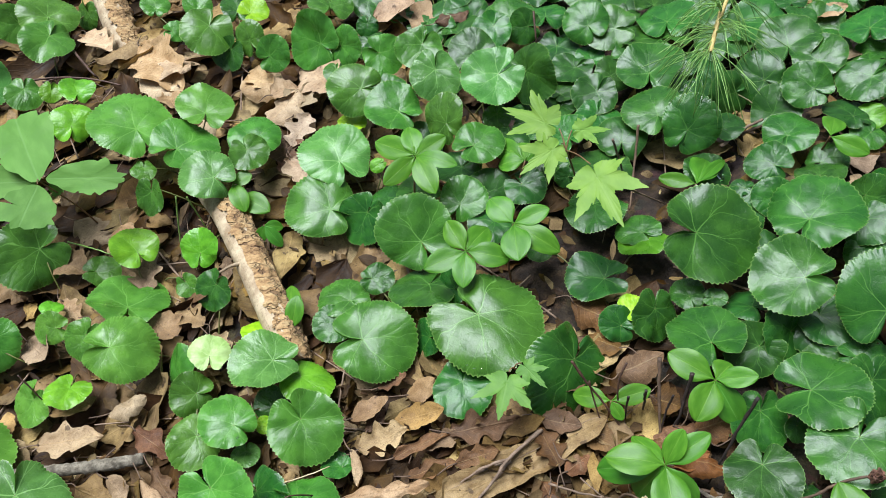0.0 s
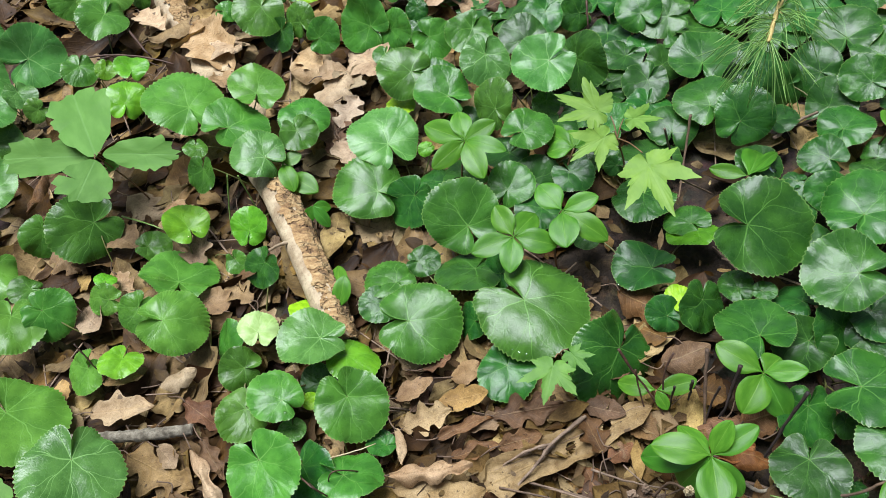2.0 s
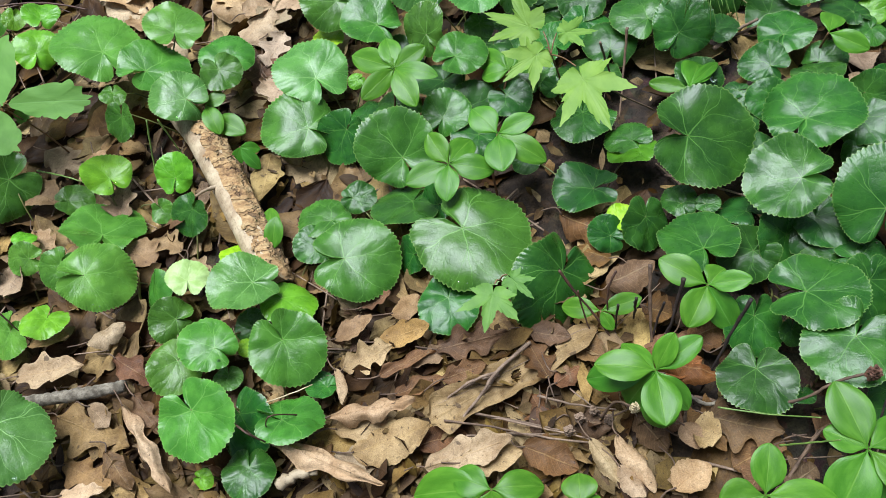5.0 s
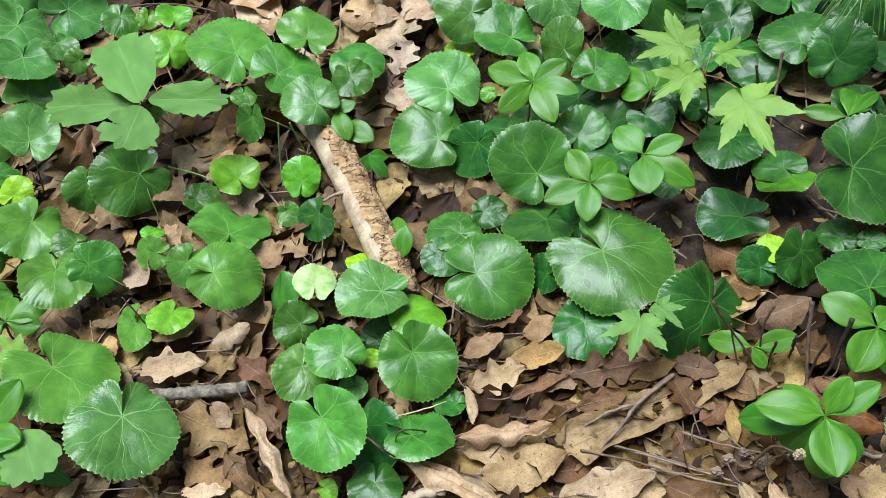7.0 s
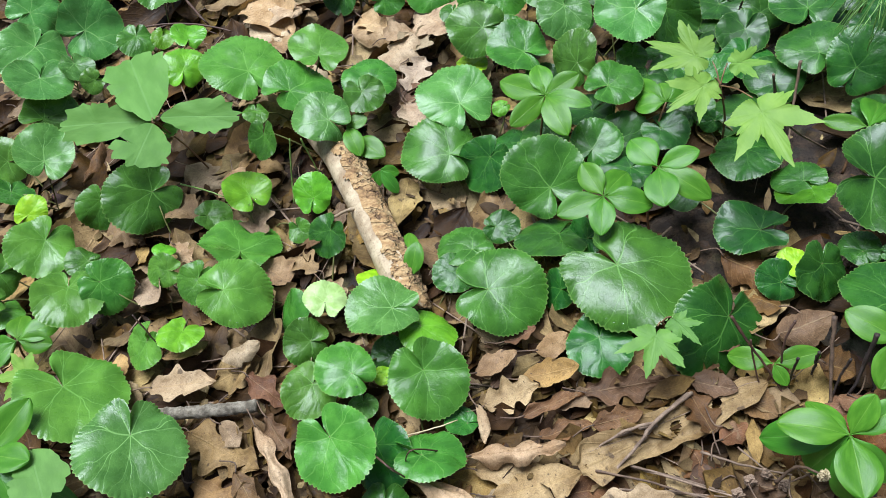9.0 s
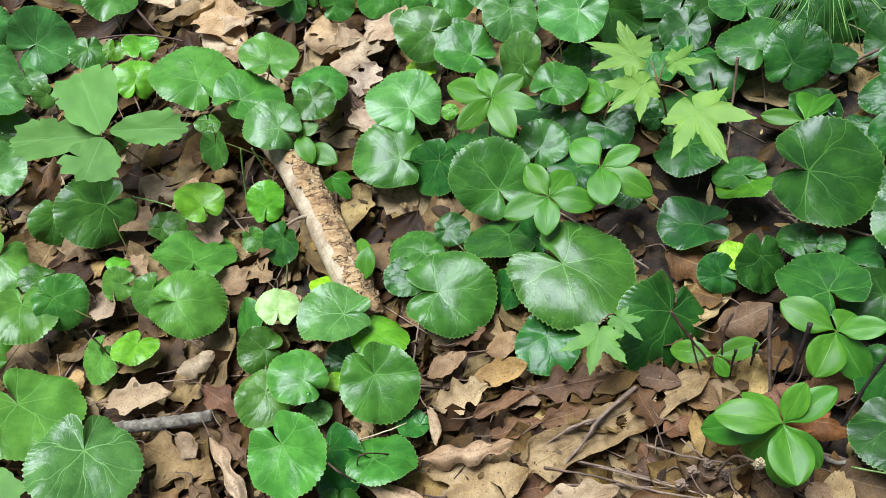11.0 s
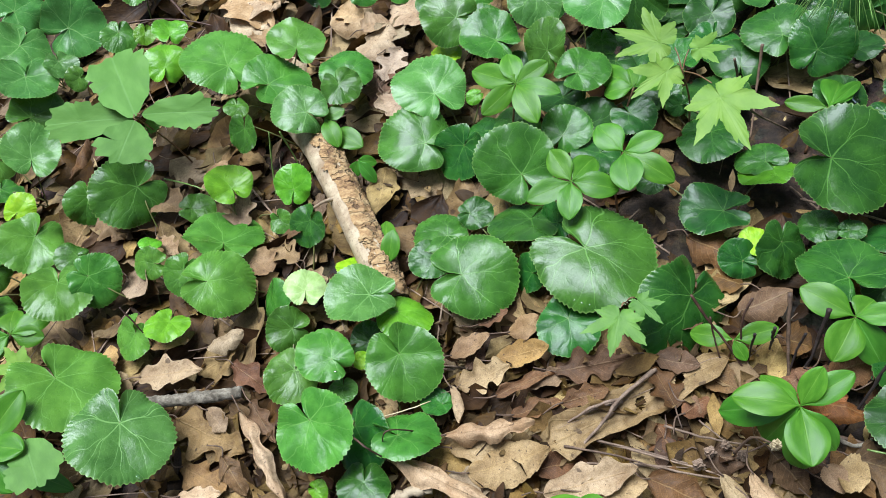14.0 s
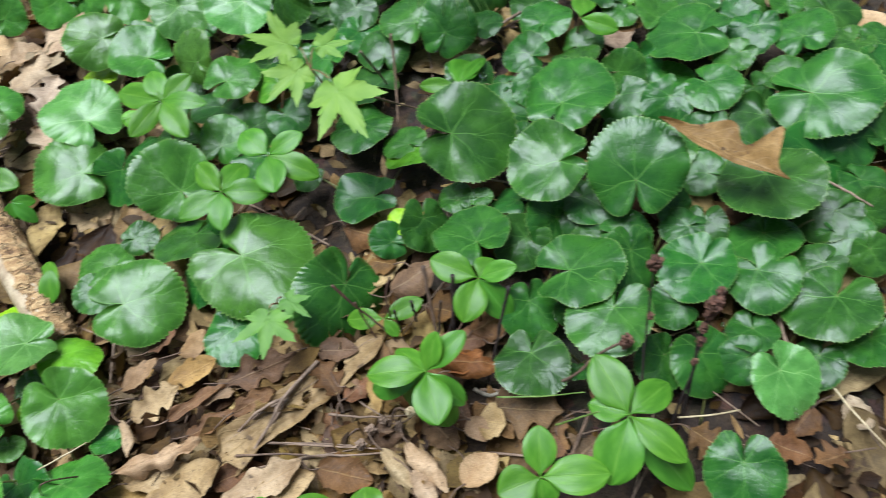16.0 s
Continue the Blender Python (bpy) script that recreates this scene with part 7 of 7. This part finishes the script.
shrub_leaf(p, (0.081, 0.161, 0.034), (0.032, -0.219, 0.975), 0.0257)
shrub_leaf(p, (0.105, 0.130, 0.034), (0.006, -0.188, 0.982), 0.0259)
shrub_leaf(p, (0.102, 0.203, 0.064), (0.009, -0.271, 0.962), 0.0149)
shrub_leaf(p, (0.125, 0.141, 0.054), (-0.017, -0.206, 0.978), 0.0199)
p = shrub_sprig((0.181, 0.232, 0.048))
shrub_leaf(p, (0.154, 0.258, 0.062), (-0.149, -0.250, 0.957), 0.0236)
shrub_leaf(p, (0.199, 0.241, 0.052), (-0.189, -0.229, 0.955), 0.0208)
shrub_leaf(p, (0.207, 0.221, 0.062), (-0.200, -0.215, 0.956), 0.0166)
shrub_leaf(p, (0.157, 0.205, 0.052), (-0.153, -0.200, 0.968), 0.0253)
shrub_leaf(p, (0.189, 0.195, 0.032), (-0.178, -0.184, 0.967), 0.0231)
p = shrub_sprig((0.224, 0.084, 0.053))
shrub_leaf(p, (0.223, 0.127, 0.067), (-0.129, -0.192, 0.973), 0.0281)
shrub_leaf(p, (0.205, 0.103, 0.057), (-0.108, -0.164, 0.980), 0.0193)
shrub_leaf(p, (0.262, 0.093, 0.057), (-0.170, -0.151, 0.974), 0.0224)
shrub_leaf(p, (0.190, 0.052, 0.047), (-0.091, -0.107, 0.990), 0.0327)
shrub_leaf(p, (0.240, 0.042, 0.057), (-0.149, -0.096, 0.984), 0.0205)
shrub_leaf(p, (0.239, 0.021, 0.027), (-0.141, -0.068, 0.988), 0.0248)
p = shrub_sprig((0.151, 0.076, 0.047))
shrub_leaf(p, (0.165, 0.102, 0.061), (-0.064, -0.166, 0.984), 0.0221)
shrub_leaf(p, (0.192, 0.058, 0.051), (-0.095, -0.114, 0.989), 0.0260)
shrub_leaf(p, (0.122, 0.078, 0.051), (-0.014, -0.138, 0.990), 0.0277)
shrub_leaf(p, (0.145, 0.058, 0.041), (-0.039, -0.113, 0.993), 0.0225)
p = shrub_sprig((-0.023, 0.134, 0.037))
shrub_leaf(p, (-0.088, 0.153, 0.031), (0.093, -0.170, 0.981), 0.0350)
shrub_leaf(p, (-0.048, 0.153, 0.041), (0.054, -0.174, 0.983), 0.0229)
shrub_leaf(p, (0.015, 0.129, 0.041), (-0.014, -0.149, 0.989), 0.0239)
shrub_leaf(p, (-0.026, 0.119, 0.031), (0.030, -0.137, 0.990), 0.0241)
p = shrub_sprig((0.034, 0.105, 0.042))
shrub_leaf(p, (0.039, 0.126, 0.046), (-0.041, -0.147, 0.988), 0.0245)
shrub_leaf(p, (0.049, 0.096, 0.036), (-0.051, -0.114, 0.992), 0.0194)
p = shrub_sprig((0.391, 0.440, 0.042))
shrub_leaf(p, (0.415, 0.469, 0.046), (-0.318, -0.359, 0.877), 0.0223)
shrub_leaf(p, (0.409, 0.408, 0.046), (-0.324, -0.323, 0.889), 0.0191)
p = shrub_sprig((0.256, 0.437, 0.030))
shrub_leaf(p, (0.226, 0.455, 0.034), (-0.186, -0.374, 0.909), 0.0145)
shrub_leaf(p, (0.287, 0.470, 0.034), (-0.229, -0.375, 0.898), 0.0294)
shrub_leaf(p, (0.299, 0.461, 0.034), (-0.239, -0.368, 0.899), 0.0112)
p = shrub_sprig((-0.526, 0.304, 0.065))
shrub_leaf(p, (-0.489, 0.338, 0.079), (0.384, -0.285, 0.878), 0.0299)
shrub_leaf(p, (-0.487, 0.291, 0.069), (0.386, -0.246, 0.889), 0.0261)
shrub_leaf(p, (-0.516, 0.279, 0.059), (0.402, -0.229, 0.887), 0.0282)
shrub_leaf(p, (-0.504, 0.265, 0.049), (0.392, -0.217, 0.894), 0.0281)
shrub_leaf(p, (-0.461, 0.254, 0.049), (0.366, -0.214, 0.906), 0.0230)
p = shrub_sprig((0.101, 0.248, 0.025))
shrub_leaf(p, (0.072, 0.262, 0.029), (-0.128, -0.245, 0.961), 0.0170)
shrub_leaf(p, (0.134, 0.247, 0.029), (-0.189, -0.227, 0.955), 0.0165)
shrub_leaf(p, (0.105, 0.232, 0.019), (-0.159, -0.213, 0.964), 0.0100)
p = shrub_sprig((-0.552, 0.438, 0.034))
shrub_leaf(p, (-0.556, 0.473, 0.038), (0.382, -0.349, 0.856), 0.0229)
shrub_leaf(p, (-0.515, 0.451, 0.038), (0.363, -0.343, 0.866), 0.0246)
shrub_leaf(p, (-0.581, 0.429, 0.028), (0.401, -0.314, 0.861), 0.0314)
shrub_leaf(p, (-0.521, 0.429, 0.028), (0.367, -0.325, 0.872), 0.0222)
shrub_leaf(p, (-0.584, 0.412, 0.038), (0.409, -0.306, 0.860), 0.0219)
p = shrub_sprig((-0.204, 0.602, 0.039))
shrub_leaf(p, (-0.182, 0.605, 0.043), (0.102, -0.478, 0.872), 0.0178)
shrub_leaf(p, (-0.193, 0.565, 0.043), (0.114, -0.458, 0.882), 0.0196)
p = shrub_sprig((-0.176, 0.538, 0.030))
shrub_leaf(p, (-0.163, 0.516, 0.016), (0.088, -0.415, 0.905), 0.0130)
shrub_leaf(p, (-0.188, 0.530, 0.014), (0.110, -0.435, 0.894), 0.0120)
shrub_leaf(p, (-0.158, 0.540, 0.018), (0.081, -0.431, 0.899), 0.0120)
p = shrub_sprig((-0.202, 0.595, 0.026))
shrub_leaf(p, (-0.173, 0.563, 0.030), (0.096, -0.453, 0.887), 0.0244)
p = shrub_sprig((-0.161, 0.406, 0.020))
shrub_leaf(p, (-0.149, 0.425, 0.044), (0.087, -0.380, 0.921), 0.0173)
shrub_leaf(p, (-0.156, 0.458, 0.034), (0.090, -0.396, 0.914), 0.0191)
p = shrub_sprig((0.107, 0.521, 0.036))
shrub_leaf(p, (0.079, 0.563, 0.040), (-0.063, -0.446, 0.893), 0.0242)
shrub_leaf(p, (0.109, 0.546, 0.040), (-0.087, -0.436, 0.896), 0.0251)
shrub_leaf(p, (0.142, 0.525, 0.040), (-0.115, -0.423, 0.899), 0.0235)
shrub_leaf(p, (0.079, 0.528, 0.040), (-0.064, -0.428, 0.901), 0.0212)

# ---- seedlings with lobed leaves ----
maple_rng = random.Random(41)


def seedling(name, crown, label, category):
    x, y, z = crown
    foot = Vector((x + 0.012, y + 0.015, 0))
    foot.z = ground_height(foot.x, foot.y)
    thing = base(name, *foot, label, category)
    thing["crown"] = tuple(crown)
    top = Vector(crown) - foot
    part("stem", tube("stem", [(0, 0, 0), top * 0.5 + Vector((0.004, 0, 0)), top], 0.0011, SHRUB_STEM, 5, 7, 0.8), thing)
    return thing


def maple_seedling(crown):
    return seedling("maple_seedling", crown, "small maple seedling with pointed yellow-green lobed leaves", "maple seedling")


def lobed_seedling(crown):
    return seedling("lobed_seedling", crown, "woodland seedling with large matt green lobed leaves, chewed at the edges", "seedling")


def lobed_part(plant, foot, tip, normal, width, reach, offset, material, rng, cup):
    a, b = Vector(foot), Vector(tip)
    length = (b - a).length
    theta = np.linspace(-math.pi, math.pi, 380, endpoint=False)
    rho = reach(theta)
    ys, xs = rho * np.cos(theta), rho * np.sin(theta)
    scale = length / (ys.max() - ys.min())
    wide = width / ((xs.max() - xs.min()) * scale)
    p = [rng.uniform(0, 6.28) for _ in range(3)]
    fold = rng.uniform(0.05, 0.16)

    def lift(f, t, x, y):
        return cup * (x * x + y * y) + fold * np.sqrt(x * x + 0.03) + 0.03 * f * f * np.sin(3 * t + p[0]) + 0.02 * f ** 3 * np.sin(7 * t + p[1])

    me = polar_blade("leaf", theta, reach, (0.1, 0.22, 0.36, 0.5, 0.64, 0.78, 0.9, 1.0), lift, material, True, scale, (1 / xs.max(), 1 / (ys.max() - ys.min()), -ys.min() / (ys.max() - ys.min())))
    for v in me.vertices:
        v.co.x *= wide
        v.co.y -= ys.min() * scale
    m = basis(a, b - a, normal)
    leaf = part("leaf", me, plant, "", Matrix.Translation(plant.location).inverted() @ m)
    crown = Vector(plant["crown"])
    back = m.inverted()
    if (crown - a).length > 0.004:
        part("leaf_stalk", tube("leaf_stalk", [back @ crown, back @ (crown.lerp(a, 0.5) + Vector((0, 0, 0.003))), back @ a], 0.0007, SHRUB_STEM, 4, 6, 0.8), leaf)
    return leaf


def maple_leaf(plant, foot, tip, normal, width, material=MAPLE):
    rng = maple_rng
    p = rng.uniform(0, 6.28)
    at = [0.0, 0.10, 0.14, 0.21, 0.26, 0.36, 0.50, 0.60, 0.66, 0.74, 0.80, 0.92, 1.02, 1.06, 1.16, 1.22, 1.40, 1.55, 1.76, 1.88, 1.95, 2.15, 2.60, 2.95, 3.15]
    far = [1.0, 0.80, 0.82, 0.62, 0.63, 0.46, 0.40, 0.52, 0.54, 0.70, 0.74, 0.94, 0.74, 0.75, 0.56, 0.56, 0.39, 0.46, 0.64, 0.47, 0.50, 0.40, 0.34, 0.27, 0.12]
    uneven = [[f * rng.uniform(0.93, 1.07) for f in far] for _ in range(2)]

    def reach(t):
        r = np.where(t < 0, np.interp(np.abs(t), at, uneven[0]), np.interp(np.abs(t), at, uneven[1]))
        tooth = np.abs((t * 9.0 + 0.4 * np.sin(5 * t + p)) % 1 - 0.5) * 2
        return r * (1 + 0.02 * np.sin(4 * t + p) + 0.05 * (tooth ** 1.5 - 0.4))

    return lobed_part(plant, foot, tip, normal, width, reach, 0.1, material, rng, -0.06)


def lobed_leaf(plant, foot, tip, normal, width):
    rng = maple_rng
    p, q = rng.uniform(0, 6.28), rng.uniform(0, 6.28)
    at = [0.0, 0.16, 0.30, 0.46, 0.60, 0.74, 0.92, 1.08, 1.25, 1.6, 2.0, 2.4, 2.75, 3.0, 3.15]
    far = [0.93, 1.0, 0.88, 0.94, 1.02, 0.89, 0.86, 0.93, 0.80, 0.74, 0.76, 0.86, 1.02, 1.2, 1.27]
    uneven = [[f * rng.uniform(0.92, 1.08) for f in far[:-2]] + far[-2:] for _ in range(2)]
    bites = [(rng.choice((-1, 1)) * rng.uniform(1.2, 2.3), rng.uniform(0.05, 0.12), rng.uniform(0.06, 0.2)) for _ in range(2)]

    def reach(t):
        r = np.where(t < 0, np.interp(np.abs(t), at, uneven[0]), np.interp(np.abs(t), at, uneven[1]))
        for turn, spread, depth in bites:
            r = r - depth * np.exp(-np.abs((t - turn) / spread) ** 3) * (1 + 0.15 * np.sin(40 * t + q))
        return r + 0.012 * np.sin(11 * t + q) + 0.01 * np.sin(6 * t + p)

    return lobed_part(plant, foot, tip, normal, width, reach, 0.5, LOBED, rng, -0.05)


p = maple_seedling((0.137, 0.472, 0.090))
maple_leaf(p, (0.137, 0.492, 0.100), (0.093, 0.547, 0.096), (-0.134, -0.475, 0.870), 0.0511)
maple_leaf(p, (0.136, 0.482, 0.090), (0.089, 0.463, 0.086), (-0.138, -0.422, 0.896), 0.0480)
maple_leaf(p, (0.147, 0.485, 0.100), (0.183, 0.477, 0.096), (-0.220, -0.423, 0.879), 0.0293)
maple_leaf(p, (0.146, 0.429, 0.112), (0.150, 0.360, 0.106), (-0.208, -0.356, 0.911), 0.0690)
p = maple_seedling((0.030, 0.286, 0.055))
maple_leaf(p, (0.025, 0.280, 0.062), (0.006, 0.244, 0.058), (-0.066, -0.244, 0.968), 0.0505, MAPLE_GREEN)
maple_leaf(p, (0.037, 0.286, 0.060), (0.051, 0.260, 0.056), (-0.112, -0.255, 0.960), 0.0271, MAPLE_GREEN)
p = lobed_seedling((-0.491, 0.304, 0.060))
lobed_leaf(p, (-0.491, 0.304, 0.060), (-0.471, 0.256, 0.056), (0.375, -0.217, 0.901), 0.0476)
p = maple_seedling((-0.504, 0.383, 0.050))
maple_leaf(p, (-0.507, 0.384, 0.050), (-0.563, 0.392, 0.046), (0.404, -0.299, 0.864), 0.0447)
p = lobed_seedling((-0.389, 0.619, 0.100))
lobed_leaf(p, (-0.383, 0.609, 0.110), (-0.429, 0.734, 0.106), (0.274, -0.526, 0.805), 0.0712)
lobed_leaf(p, (-0.377, 0.610, 0.110), (-0.290, 0.582, 0.106), (0.201, -0.486, 0.850), 0.0400)
lobed_leaf(p, (-0.394, 0.622, 0.100), (-0.506, 0.658, 0.096), (0.334, -0.476, 0.814), 0.0480)
lobed_leaf(p, (-0.383, 0.604, 0.110), (-0.401, 0.551, 0.106), (0.290, -0.451, 0.844), 0.0596)
lobed_leaf(p, (-0.392, 0.634, 0.080), (-0.376, 0.623, 0.076), (0.252, -0.477, 0.842), 0.0216)

# ---- pine sprig hanging into the view ----
def pine_sprig(points):
    rng = random.Random(51)
    thing = base("pine_sprig", *points[0], "drooping white pine twig tip with long thin green needles", "pine sprig")
    root = Vector(points[0])
    line = smooth_line([Vector(p) - root for p in points], 10)
    part("twig", mesh_of("twig", *tube_data(line, [0.0034 - 0.0014 * i / len(line) for i in range(len(line))], 9, 0.15, rng), PINE_TWIG), thing, "straw coloured scaly twig")
    way = (line[-1] - line[-6]).normalized()
    side = way.orthogonal().normalized()
    other = way.cross(side)
    for k in range(24):
        s = 1 - (k / 24) ** 1.3 * 0.6
        start = line[min(int(s * (len(line) - 1)), len(line) - 1)]
        turn = rng.uniform(0, 6.28)
        out = side * math.cos(turn) + other * math.sin(turn)
        verts, faces, count = [], [], 0
        for j in range(5):
            spread = rng.uniform(0.2, 1.2) if k < 9 else rng.uniform(0.8, 1.6)
            aim = (way * math.cos(spread) + out * math.sin(spread) + Vector((rng.gauss(0, 0.13), rng.gauss(0, 0.13), rng.gauss(0, 0.1)))).normalized()
            far = rng.uniform(0.040, 0.072)
            bend = start + aim * far * 0.55 + Vector((rng.gauss(0, 0.002), rng.gauss(0, 0.002), rng.uniform(0, 0.004)))
            tip = start + aim * far + Vector((0, 0, -0.014)) * rng.uniform(0.2, 1.5)
            v, f = tube_data(smooth_line([start, bend, tip], 4), [0.00040] * 8 + [0.00015], 4)
            verts += v
            faces += [tuple(i + count for i in q) for q in f]
            count += len(v)
        part("needle", mesh_of("needle", verts, faces, NEEDLE), thing)
        spur = (way * 0.6 + out).normalized() * rng.uniform(0.003, 0.007)
        part("scale", mesh_of("scale", *tube_data([start, start + spur * 0.5, start + spur], [0.0011, 0.0009, 0.0004], 5), PINE_TWIG), thing)
    return thing


pine_sprig([(0.378, 0.621, 0.160), (0.340, 0.574, 0.150), (0.310, 0.537, 0.140), (0.288, 0.506, 0.130)])
